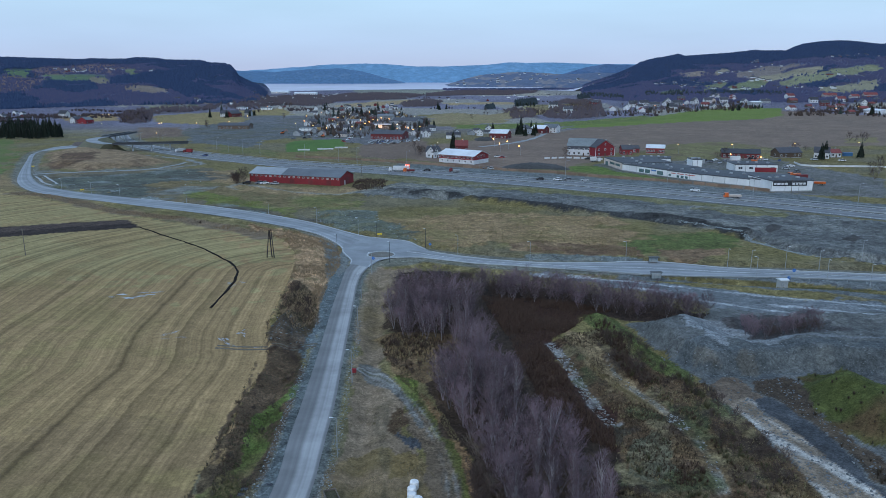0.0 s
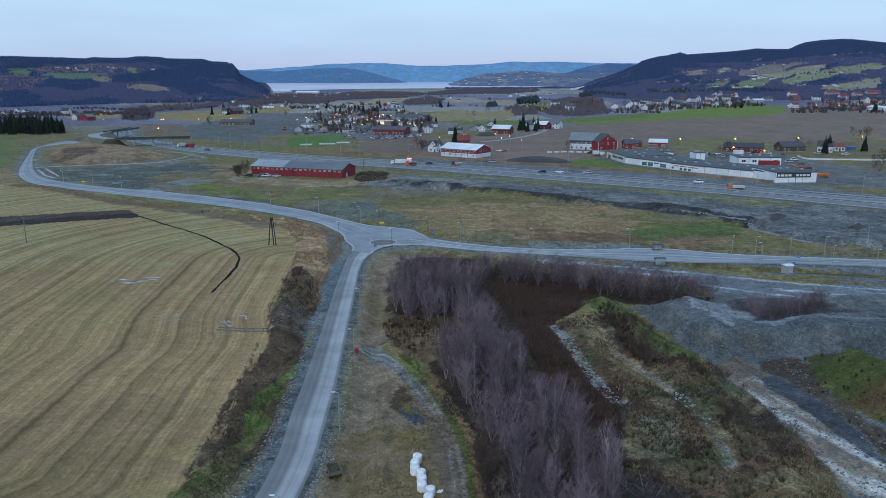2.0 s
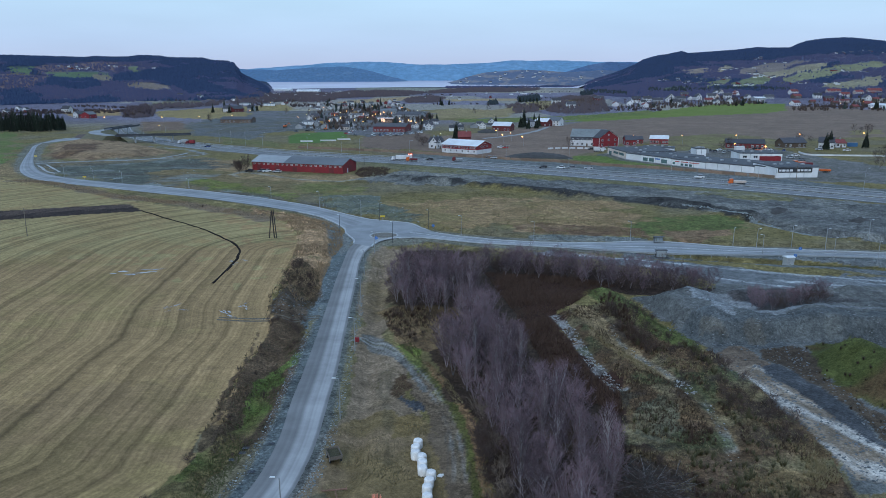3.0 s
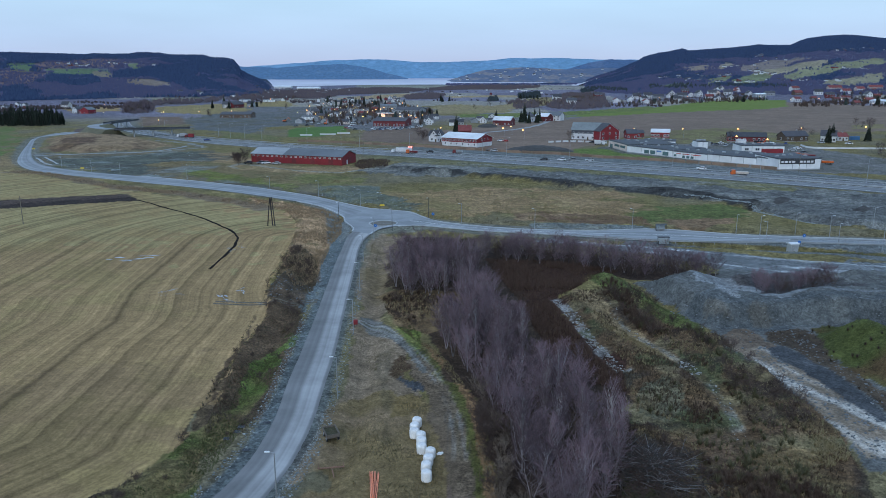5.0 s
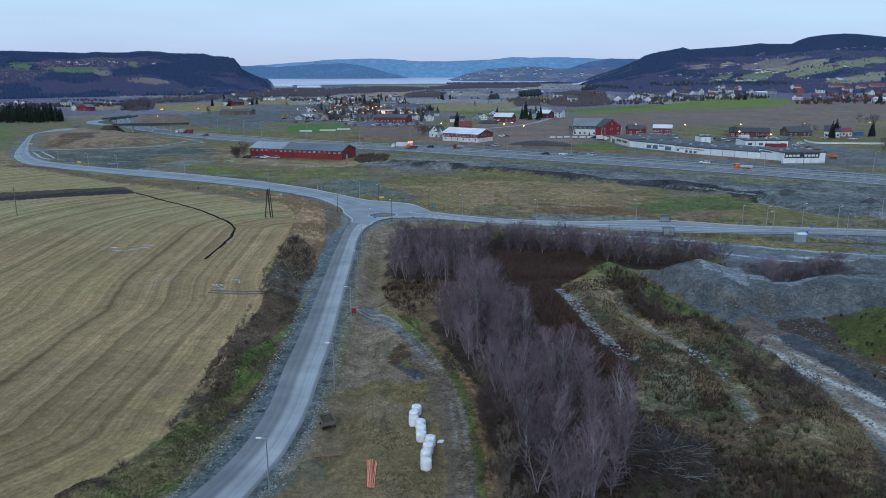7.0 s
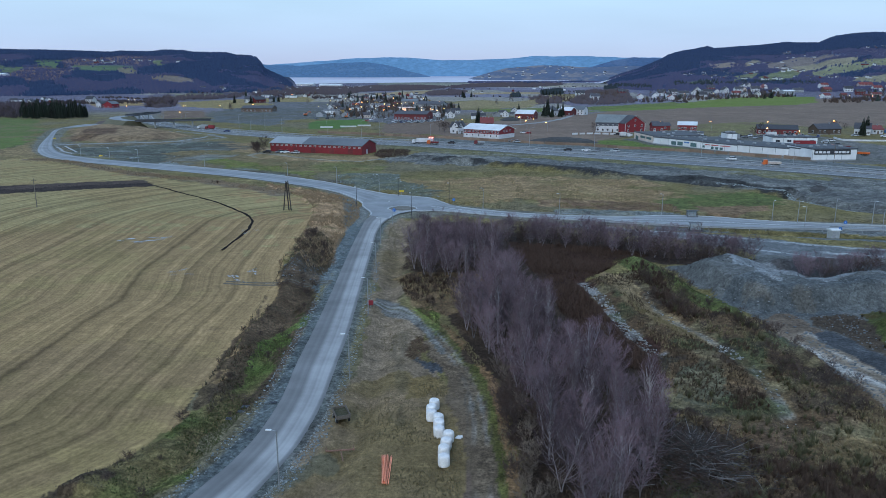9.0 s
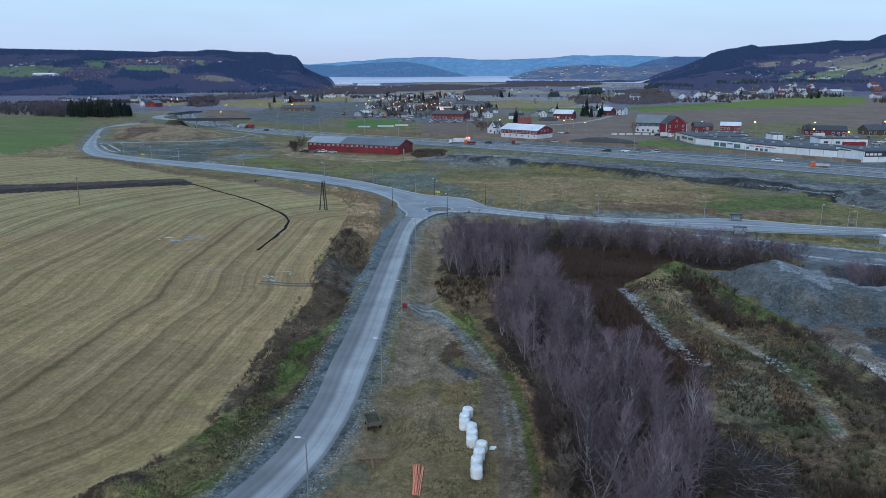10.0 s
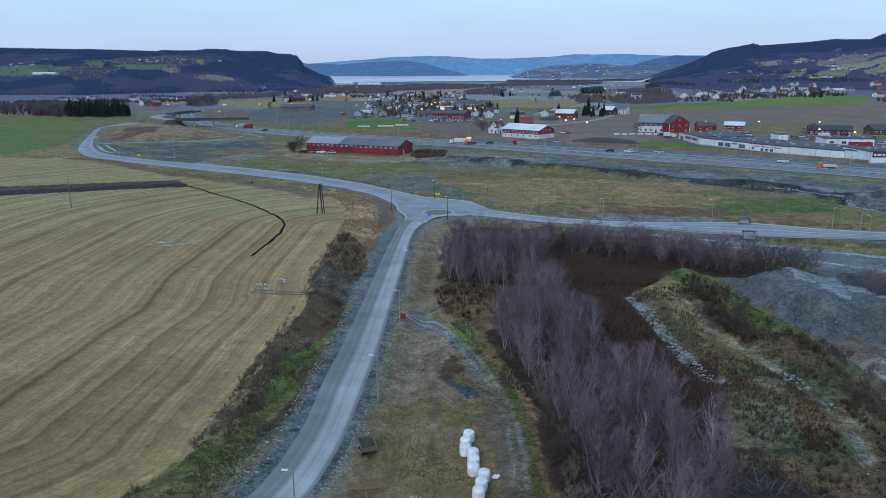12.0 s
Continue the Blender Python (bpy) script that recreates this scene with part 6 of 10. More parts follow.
def building(name, label, category, group, x, y, rz, ln, dep, eave, rise, wall, roof, z=None, axis="x", rows=((1.5, 4, "m"),), ends=2, plinth=0.4, over=0.45,
             lower=None, door=True, chimney=True, lit=0):
    """A gabled building: origin at the middle of its front foot, front to -y, ridge along x (or y)."""
    h = empty(name, label, category, group, x, y, z, rz)
    W = {"t": W_TINY, "s": W_SMALL, "m": W_MED, "w": W_WIDE}
    bm = bmesh.new()
    cut = lower[0] if lower else 0.0
    if axis == "x":
        prism(bm, [(0, cut), (dep, cut), (dep, eave), (dep / 2, eave + rise), (0, eave)], -ln / 2, ln / 2)
    else:
        prism(bm, [(-ln / 2, cut), (ln / 2, cut), (ln / 2, eave), (0, eave + rise), (-ln / 2, eave)], 0, dep)
        bmesh.ops.transform(bm, matrix=Matrix(((0, 1, 0, 0), (1, 0, 0, 0), (0, 0, 1, 0), (0, 0, 0, 1))), verts=bm.verts)
        bmesh.ops.recalc_face_normals(bm, faces=bm.faces)
    part("wall", bm, wall, h)
    if lower:
        bm = bmesh.new()
        box(bm, 0, dep / 2, -0.3, ln + 0.04, dep + 0.04, cut + 0.3)
        part("lower_wall", bm, lower[1], h, lower[2])
    if plinth:
        bm = bmesh.new()
        box(bm, 0, dep / 2, -0.8, ln + 0.1, dep + 0.1, plinth + 0.8)
        part("plinth", bm, M_STONE, h)
    bm = bmesh.new()
    span = dep if axis == "x" else ln
    run = ln if axis == "x" else dep
    sl = rise / (span / 2)
    t = 0.22
    prof = [(-over, eave - over * sl), (span / 2, eave + rise), (span + over, eave - over * sl), (span + over, eave - over * sl + t), (span / 2, eave + rise + t), (-over, eave - over * sl + t)]
    prism(bm, prof, -run / 2 - over, run / 2 + over)
    if axis != "x":
        bmesh.ops.transform(bm, matrix=Matrix.Translation((0, dep / 2, 0)) @ Matrix.Rotation(radians(90), 4, "Z") @ Matrix.Translation((0, -span / 2, 0)), verts=bm.verts)
    part("roof", bm, roof, h)
    k = 0
    for zc, n, kind in rows:
        for i in range(n):
            xx = -ln / 2 + ln * (i + 0.5) / n
            if door and zc < 2.2 and i == n // 2:
                continue
            k += 1
            put_window(h, W_LIT if k == lit else W[kind], xx, 0, zc)
    for e_ in range(ends):
        yy = dep * (e_ + 0.5) / max(ends, 1)
        for s, r in ((1, 90), (-1, -90)):
            put_window(h, W_MED, s * ln / 2, yy, rows[0][0] if rows else 1.5, r)
    if axis == "y" and eave + rise > 5.5:
        put_window(h, W_SMALL, 0, 0, eave + rise * 0.35)
    if door:
        bm = bmesh.new()
        box(bm, -ln / 2 + ln * (0.5 + (rows[0][1] // 2 if rows else 0)) / (rows[0][1] if rows else 1), -0.04, 0, 1.0, 0.12, 2.1)
        part("door", bm, M_BROWNP, h)
    if chimney:
        bm = bmesh.new()
        cx, cy = (ln * 0.15, dep / 2) if axis == "x" else (0, dep * 0.6)
        box(bm, cx, cy, eave + rise - 0.4, 0.7, 0.7, 1.5)
        part("chimney", bm, M_STONE, h)
    return h


def front(a, b):
    """Middle, turn and length of a front between two foot corners, seen from the south."""
    return (a[0] + b[0]) / 2, (a[1] + b[1]) / 2, math.degrees(math.atan2(b[1] - a[1], b[0] - a[0])), math.hypot(b[0] - a[0], b[1] - a[1])


# long red barn beside the highway
c = [(-100.7, 371.4), (-51.3, 354.0)]
x, y, rz, ln = front(*c)
barn = building("barn", "long dark red wooden barn with grey sheet roof", "barn", "", x, y, rz, ln, 15.0, 4.3, 2.5, M_RED, M_SHEET, rows=((3.3, 19, "t"),), ends=0, door=False, chimney=False, plinth=0)
for i in range(5):
    bm = bmesh.new()
    box(bm, -ln / 2 + ln * (i + 0.4) / 5, -0.05, 0.1, 2.6, 0.1, 2.5)
    part("door", bm, M_DKRED, barn, "dark red plank door")
for yy, w_, h_ in ((5.2, 1.1, 2.2), (8.0, 3.0, 3.4)):
    bm = bmesh.new()
    box(bm, ln / 2 + 0.05, yy, 0.1, 0.1, w_, h_)
    part("door", bm, M_WHITE if w_ < 2 else M_DKRED, barn, "white gable door" if w_ < 2 else "dark red gable door")
bm = bmesh.new()
for i in range(int(ln / 1.2)):
    box(bm, -ln / 2 + i * 1.2, -0.02, 0.5, 0.07, 0.06, 4.0)
part("wall_battens", bm, M_RED, barn)

bm = bmesh.new()
sl = 2.5 / 7.5
prism(bm, [(-0.5, 4.3 - 0.5 * sl + 0.2), (7.5, 6.8 + 0.2), (7.5, 6.8 + 0.26), (-0.5, 4.3 - 0.5 * sl + 0.26)], -ln / 2 - 0.5, -ln / 2 + ln * 0.36)
part("roof_sheets", bm, mat("new_roof_sheets", (0.3, 0.325, 0.345), 0.5, 0.6, 0.1, 0.05), barn, "paler newer roof sheets")

# white-roofed cowshed
c = [(-2.6, 463), (19.1, 447)]
x, y, rz, ln = front(*c)
cow = building("cowshed", "red and white cowshed with a broad white roof", "cowshed", "", x, y, rz, ln, 17.0, 5.2, 2.7, M_RED, M_WROOF, rows=((3.7, 13, "s"),), ends=0, lower=(2.6, M_WHITE, "white rendered lower wall"), door=False, chimney=False, plinth=0, over=0.8)
for i in range(6):
    put_window(cow, W_SMALL, -ln / 2 + ln * (i + 0.6) / 6, -0.03, 1.5)
for yy in (5, 8.5, 12):
    put_window(cow, W_SMALL, ln / 2, yy, 4.4, 90)

# the big farm with a red gable
c = [(90.2, 504), (106.1, 498)]
x, y, rz, ln = front(*c)
f1 = building("barn", "large barn, white below and slate-grey above", "barn", "", x, y, rz, ln + 6, 14.0, 6.8, 4.6, mat("slate_grey_boards", (0.075, 0.085, 0.11), 0.7, 2.0, 0.15, 0.1), mat("pale_slate_roof", (0.2, 0.225, 0.23), 0.6, 1.0, 0.2, 0.1), lower=(4.3, M_WHITE, "white rendered lower wall"), rows=((1.6, 7, "m"), (4.6, 7, "s")), ends=1, door=True, chimney=False)
c = [(104.9, 493), (119.5, 500)]
x, y, rz, ln = front(*c)
f2 = building("barn", "tall red gabled barn with white trim", "barn", "", x, y, rz, ln, 15.0, 6.4, 4.8, M_RED, M_TILE, axis="y", rows=((1.6, 3, "m"), (4.6, 3, "m")), ends=1, chimney=False)
bm = bmesh.new()
for s in (-1, 1):
    box(bm, s * ln / 2, -0.05, 0, 0.35, 0.14, 6.6)
    box(bm, s * ln / 4, -0.05, 8.6, ln / 2 * 1.28, 0.14, 0.35, ry=s * math.degrees(math.atan2(4.8, ln / 2)))
part("white_trim", bm, M_WHITE, f2)

SHEDS = (
    # front corners, depth, eave, rise, wall, roof, axis, windows along, label
    ([(126.0, 504), (133.1, 504)], 9, 4.2, 2.6, M_RED, M_TILE, "x", 3, "small red farm shed with dark roof"),
    ([(137.3, 520), (142.2, 520)], 8, 3.4, 1.8, M_RED, M_TILE, "x", 2, "low red lean-to shed"),
    ([(146.0, 516), (157.8, 512)], 9, 4.0, 2.0, M_RED, M_WROOF, "x", 6, "red shed with a white sheet roof"),
    ([(41.9, 651), (57.2, 645)], 14, 5.0, 3.0, M_DKRED, M_WROOF, "x", 5, "dark red shed with white roof among fields"),
    ([(187.5, 482), (210.3, 475)], 12, 3.6, 2.4, M_DKRED, M_TILE, "x", 8, "long dark red farm building with tiled roof"),
    ([(227.5, 485), (244.6, 489)], 9, 3.6, 3.0, M_BROWNP, M_TILE, "x", 5, "dark timber house with a tiled roof"),
    ([(249.4, 482), (257.5, 478)], 9, 4.4, 3.2, M_WHITE, M_TILE, "x", 4, "white timber house beside a spruce"),
    ([(265.0, 489), (271.6, 489)], 8, 3.2, 2.2, M_WHITE, M_TILER, "x", 3, "low white house with red tiled roof"),
    ([(-10.7, 485), (-5.7, 482)], 9, 4.6, 3.2, M_WHITE, M_TILE, "y", 2, "white gabled farmhouse with dark roof"),
    ([(-6.1, 482), (-3.1, 485)], 8, 4.6, 3.0, M_WHITE, M_TILE, "y", 2, "white gabled house behind the cowshed"),
    ([(9.2, 529), (18.3, 529)], 9, 4.5, 3.4, M_DKRED, M_TILER, "x", 4, "red house with red tiled roof"),
    ([(71.8, 711), (80.4, 703)], 10, 5.2, 3.4, M_WHITE, M_TILE, "y", 2, "white gabled farmhouse by tall trees"),
    ([(87.7, 719), (99.1, 711)], 12, 5.0, 3.0, M_DKRED, M_WROOF, "x", 4, "red barn with white roof by tall trees"),
    ([(100.1, 726), (112.5, 719)], 12, 5.5, 3.2, M_WHITE, M_SHEET, "x", 4, "white barn wing with pale roof"),
    ([(614, 1451), (635, 1451)], 20, 7.0, 2.0, M_GREYP, M_WROOF, "x", 4, "sports hall with a white vaulted roof"),
    ([(195.2, 1173), (209.8, 1173)], 14, 6.0, 4.0, M_WHITE, M_TILE, "x", 4, "white farmhouse beyond the plain"),
    ([(-453, 880), (-447, 880)], 12, 5.0, 3.0, M_WHITE, M_TILE, "y", 2, "white farmhouse near the western wood"),
    ([(-445, 880), (-437, 880)], 12, 5.0, 3.0, M_RED, M_TILE, "x", 3, "red barn near the western wood"),
    ([(-428, 869), (-424, 880)], 12, 5.0, 3.0, M_RED, M_SHEET, "x", 3, "red cowshed near the western wood"),
    ([(-537, 1014), (-527, 1014)], 12, 6.0, 4.0, M_WHITE, M_TILE, "x", 3, "white farmhouse at the foot of the hill"),
    ([(-315.7, 1029), (-305.3, 1029)], 12, 5.5, 4.0, M_WHITE, M_TILE, "x", 3, "white farmhouse among spruces"),
    ([(-299.7, 1029), (-289.7, 1045)], 14, 5.0, 4.0, M_DKRED, M_TILE, "x", 4, "dark red barn among spruces"),
    ([(-290.1, 1062), (-281.0, 1062)], 12, 5.0, 3.5, M_GREYP, M_TILE, "x", 3, "grey house among spruces"),
    ([(-241.9, 777), (-209.1, 777)], 20, 4.0, 2.4, M_BROWNP, M_TILE, "x", 8, "low dark works building by the slip road"),
    ([(-64.4, 642), (-35.9, 636)], 22, 5.0, 2.4, M_DKRED, M_TILE, "x", 10, "large dark red shop building"),
    ([(-82.9, 916), (-62.9, 916)], 24, 7.0, 2.0, M_GREYP, M_SHEET, "x", 6, "grey shopping hall in the town"),
    ([(-58.8, 836), (-31.0, 826)], 22, 6.0, 3.0, M_GREYP, M_TILE, "x", 7, "broad grey hall with dark roof"),
    ([(667, 1153), (671, 1115)], 16, 6.0, 2.0, M_WHITE, M_WROOF, "x", 6, "white hall with flat pale roof"),
    ([(-672, 2858), (-605, 2858)], 40, 7.0, 4.0, M_WHITE, M_WROOF, "x", 5, "pale hall on the fjord shore"),
    ([(-518, 2538), (-440, 2538)], 40, 7.0, 4.0, M_WHITE, M_WROOF, "x", 5, "long pale shed on the fjord shore"),
)
for c, dep, ev, ri, wm, rm, ax, n, lab in SHEDS:
    x, y, rz, ln = front(*c)
    cat = "house" if "house" in lab else "hall" if "hall" in lab else "barn"
    building("house" if cat == "house" else cat, lab, cat, "", x, y, rz, ln, dep, ev, ri, wm, rm, axis=ax, rows=((1.7, n, "m"),) if ev < 5.2 else ((1.7, n, "m"), (4.1, n, "m")), ends=1, chimney=cat == "house", lit=2 if cat == "hall" else 0)


# long white works hall: cranked row of flat-roofed blocks
M_GLAZE = mat("shop_glazing", (0.10, 0.17, 0.18), 0.15, 2.0, 0.2, 0.0)
M_CREAM = mat("cream_panel", (0.62, 0.53, 0.47), 0.7, 2.0, 0.1, 0.05)
M_BLUEP = mat("blue_sign_board", (0.06, 0.16, 0.42), 0.5, 2.0, 0.1, 0.0)
M_REDSIGN = mat("red_sign_letters", (0.45, 0.07, 0.07), 0.6, 2.0, 0.1, 0.0)


def works(a, b, dep, h, label, sign=False, band=False, panel=None, extras=()):
    x, y, rz, ln = front(a, b)
    w = empty("works_hall", label, "works hall", "white works row", x, y, None, rz)
    bm = bmesh.new()
    box(bm, 0, dep / 2, -0.8, ln, dep, h + 0.8)
    part("wall", bm, M_GREYP, w)
    bm = bmesh.new()
    box(bm, 0, dep / 2, h, ln + 0.5, dep + 0.5, 0.35)
    part("roof", bm, M_FLAT, w, "dark felt roof")
    n = max(2, int(ln / 5.5))
    for s in (-1, 1):
        bm = bmesh.new()
        box(bm, s * (ln / 2 + 0.05), dep / 2, 0.3, 0.1, dep - 0.3, h - 0.4)
        part("end_panel", bm, M_PANEL, w)
    for i in range(n):
        bm = bmesh.new()
        box(bm, -ln / 2 + ln * (i + 0.5) / n, -0.06, 0.4, ln / n - 0.28, 0.12, h - 0.6)
        part("wall_panel", bm, panel or M_PANEL, w)
    for nm_, f0, f1, z0, z1, mm in extras:
        bm = bmesh.new()
        box(bm, ln * ((f0 + f1) / 2 - 0.5), -0.16, z0, ln * (f1 - f0), 0.12, z1 - z0)
        part(nm_, bm, mm, w)
    if band:
        for i in range(n):
            if i % 3 != 2:
                put_window(w, W_WIDE, -ln / 2 + ln * (i + 0.5) / n, -0.13, h * 0.55)
    if sign:
        bm = bmesh.new()
        box(bm, -ln * 0.06, -0.2, h - 2.3, ln * 0.82, 0.2, 2.2)
        sg = part("fascia_sign", bm, M_BLACKP, w, "dark sign band with pale bars")
        for k in range(9):
            if k == 4:
                continue
            bm = bmesh.new()
            box(bm, -ln * 0.42 + k * ln * 0.088, -0.33, h - 1.75, ln * (0.056 + 0.02 * (k % 2)), 0.08, 0.95)
            part("lettering", bm, M_WHITE, sg, "pale bar of writing")
    for k in range(4):
        bm = bmesh.new()
        box(bm, -ln * 0.35 + k * ln * 0.23, dep * (0.35 + 0.1 * (k % 3)), h + 0.3, 1.4, 1.4, 0.8, bevel=0.1)
        part("roof_vent", bm, M_STEEL, w)
    return w


WORKS = (
    ([(101.1, 449), (104.7, 417)], 30, 4.3, "white works block with a cream end wall", False, False, M_CREAM, (("window", 0.35, 0.6, 1.9, 3.2, M_GLAZE), ("window", 0.66, 0.9, 1.9, 3.2, M_GLAZE), ("door", 0.1, 0.24, 0.2, 2.6, M_GLAZE))),
    ([(104.7, 417), (122.0, 388.2)], 26, 3.7, "long white panelled works hall with glazing", False, False, None, (("glazing", 0.4, 0.5, 0.7, 2.6, M_GLAZE), ("glazing", 0.53, 0.64, 0.7, 2.7, M_GLAZE), ("glazing", 0.8, 0.92, 0.7, 2.7, M_GLAZE), ("sign", 0.67, 0.77, 2.2, 2.9, M_BLUEP))),
    ([(122.0, 388.2), (134.5, 370.4)], 24, 3.6, "white panelled works hall with red sign", False, False, None, (("window", 0.06, 0.12, 1.0, 2.1, M_GLAZE), ("window", 0.3, 0.37, 0.6, 1.8, M_GLAZE), ("window", 0.42, 0.5, 0.6, 1.8, M_GLAZE), ("window", 0.54, 0.62, 0.6, 1.8, M_GLAZE), ("lettering", 0.12, 0.26, 2.4, 2.8, M_REDSIGN), ("lettering", 0.3, 0.5, 2.4, 2.8, M_REDSIGN), ("lettering", 0.54, 0.82, 2.4, 2.8, M_REDSIGN))),
    ([(134.5, 370.4), (151.5, 351.1)], 26, 3.7, "white panelled works hall with dark roof", False, False),
    ([(151.5, 351.1), (156.4, 338.1)], 26, 4.2, "white panelled hall beside the showroom", False, False),
    ([(154.8, 334.6), (175.2, 336.4)], 22, 5.0, "white showroom with a dark sign band", True, False),
    ([(124.4, 455), (142.6, 449)], 14, 3.4, "low white rear wing of the works", False, True),
    ([(150.4, 431), (156.2, 431)], 10, 4.6, "tall pale stair block of the works", False, False),
)
for c, dep, h, lab, *rest in WORKS:
    works(c[0], c[1], dep, h, lab, *rest)
c = [(167.3, 409), (190.8, 407)]
x, y, rz, ln = front(*c)
pk = works(c[0], c[1], 16, 4.4, "pale rendered service building with red panels", False, True)
bm = bmesh.new()
box(bm, ln * 0.22, -0.2, 0.3, ln * 0.5, 0.15, 2.6)
part("red_panel", bm, M_RED, pk, "red panels")


# timber noise barrier on the bank above the highway, panel by panel
M_BARRIER = mat("barrier_timber", (0.24, 0.165, 0.12), 0.8, 2.0, 0.2, 0.1, rand=0.25)
nb = spline(NOISE_BANK, 6.0)
bar = empty("noise_barrier", "long low brown timber noise barrier", "barrier", "", nb[0][0], nb[0][1], 0.0)
bm = bmesh.new()
box(bm, 0, 0, 0, 6.0, 0.12, 1.5)
pm = bpy.data.meshes.new("panel")
bm.to_mesh(pm); bm.free()
pm.materials.append(M_BARRIER)
for a, b_ in zip(nb, nb[1:]):
    ob = new("panel", pm)
    ob.parent = bar
    q = (a + b_) / 2
    ob.matrix_basis = pose(q[0] - nb[0][0], q[1] - nb[0][1], float(zs([q[0]], [q[1]])[0]) - 0.1, 0, 0, math.degrees(math.atan2(b_[1] - a[1], b_[0] - a[0])))
ff = spline([(67.2, 478), (82.1, 482), (96.6, 478), (105.7, 471)], 4.0)
fe = empty("fence", "pale painted board fence by the farm", "fence", "", ff[0][0], ff[0][1], 0.0)
for a, b_ in zip(ff, ff[1:]):
    q, rz = (a + b_) / 2, math.degrees(math.atan2(b_[1] - a[1], b_[0] - a[0]))
    bm = bmesh.new()
    box(bm, 0, 0, 0.15, 4.0, 0.06, 1.1)
    ob = part("board_panel", bm, M_WHITE, fe)
    ob.matrix_basis = pose(q[0] - ff[0][0], q[1] - ff[0][1], 0, 0, 0, rz)


def heap(poly, h, material, label, seed):
    """A rounded tipped heap over an outline."""
    c_ = np.mean(np.array(poly), 0)
    hp = empty("soil_heap", label, "heap", "tipped heaps", c_[0], c_[1], 0.0)
    ring = resample(spline(list(poly) + [poly[0]], 2.0), 41)[:-1]
    v, f = [], []
    steps = (1.0, 0.9, 0.78, 0.65, 0.5, 0.35, 0.18)
    for k, s in enumerate(steps):
        for p_ in ring:
            q = (p_ - c_) * s
            rough = 0.3 * noise.noise(Vector((q[0] * 0.4, q[1] * 0.4, seed))) + 0.22 * noise.noise(Vector((q[0] * 1.3, q[1] * 1.3, seed)))
            v.append((q[0], q[1], -0.3 if k == 0 else h * (1 - s ** 1.6 + rough)))
    v.append((0, 0, h * 0.95))
    n = len(ring)
    for k in range(len(steps) - 1):
        for i in range(n):
            f.append((k * n + i, k * n + (i + 1) % n, (k + 1) * n + (i + 1) % n, (k + 1) * n + i))
    f += [((len(steps) - 1) * n + i, (len(steps) - 1) * n + (i + 1) % n, len(steps) * n) for i in range(n)]
    raw("mound", v, f, material, hp, smooth=True)


M_HEAP = mat("dark_tipped_soil", (0.055, 0.052, 0.05), 0.95, 1.0, 0.35, 0.4)
heap([(34.3, 434), (52.5, 455), (70.8, 446), (75.6, 422), (58.9, 422), (39.0, 425)], 2.0, M_HEAP, "long dark heap of tipped soil", 1)
heap([(-313, 610), (-302, 616), (-292, 606), (-280, 578), (-285, 572), (-300, 580)], 1.8, mat("rubbish_soil", (0.11, 0.08, 0.07), 0.95, 0.8, 0.5, 0.5), "brown heap of demolition rubble by the slip road", 5)
heap([(27.2, 642), (44.1, 655), (43.5, 630), (29.9, 624)], 2.5, M_HEAP, "small dark soil heap by the shed", 2)
heap([(112.7, 248.9), (120.9, 255.0), (122.6, 249.9), (115.6, 242.1), (110.8, 242.1)], 1.6, M_HEAP, "low dark heap on the gravel slope", 3)
heap([(131.9, 231.3), (138.9, 235.7), (139.4, 231.3), (132.8, 226.2)], 1.3, M_HEAP, "low dark heap of soil on gravel", 4)
# town and villages: houses of a few kinds, repeated
def kit(label, cat, ln, dep, ev, ri, wm, rm, axis, n, far=False):
    return building(cat.replace(" ", "_"), label, cat, "village houses", 0, -2000, 0, ln, dep, ev, ri, wm, rm, z=0, axis=axis, rows=((1.7, n, "m"),) if ev < 4.2 else ((1.6, n, "m"), (4.0, n, "m")), ends=0, plinth=0, door=False, chimney=not far) if not far else building(cat, label, cat, "hillside farms", 0, -2000, 0, ln, dep, ev, ri, wm, rm, z=0, axis=axis, rows=(), ends=0, plinth=0, door=False, chimney=False)


KITS = [
    kit("white timber house with dark tiled roof", "house", 11, 8, 4.6, 3.2, M_WHITE, M_TILE, "x", 3),
    kit("white gabled timber house with dark roof", "house", 8, 10, 5.0, 3.4, M_WHITE, M_TILE, "y", 2),
    kit("cream timber house with dark roof", "house", 12, 8, 3.4, 3.0, M_CREAM, M_TILE, "x", 4),
    kit("red timber house with dark roof", "house", 11, 8, 4.4, 3.0, M_DKRED, M_TILE, "x", 3),
    kit("grey timber house with dark roof", "house", 13, 9, 3.6, 2.6, M_GREYP, M_TILE, "x", 4),
    kit("brown timber house with red tiled roof", "house", 12, 8, 3.6, 2.8, M_BROWNP, M_TILER, "x", 4),
    kit("white house with red tiled roof", "house", 12, 9, 4.4, 3.0, M_WHITE, M_TILER, "x", 3),
    kit("ochre timber house with dark roof", "house", 10, 8, 4.4, 3.0, M_OCHRE, M_TILE, "y", 2),
    kit("long pale terrace with red tiled roof", "terrace", 20, 9, 4.2, 3.2, M_PINK, M_TILER, "x", 4),
    kit("white hillside farmhouse with dark roof", "house", 13, 9, 5.0, 3.4, M_WHITE, M_TILE, "x", 4, True),
    kit("red hillside barn with grey roof", "barn", 16, 10, 5.0, 4.0, M_DKRED, M_SHEET, "x", 4, True),
    kit("pale shop hall with flat-pitched roof", "shop", 26, 16, 5.0, 1.6, M_PANEL, M_SHEET, "x", 4),
]
kit_used = set()


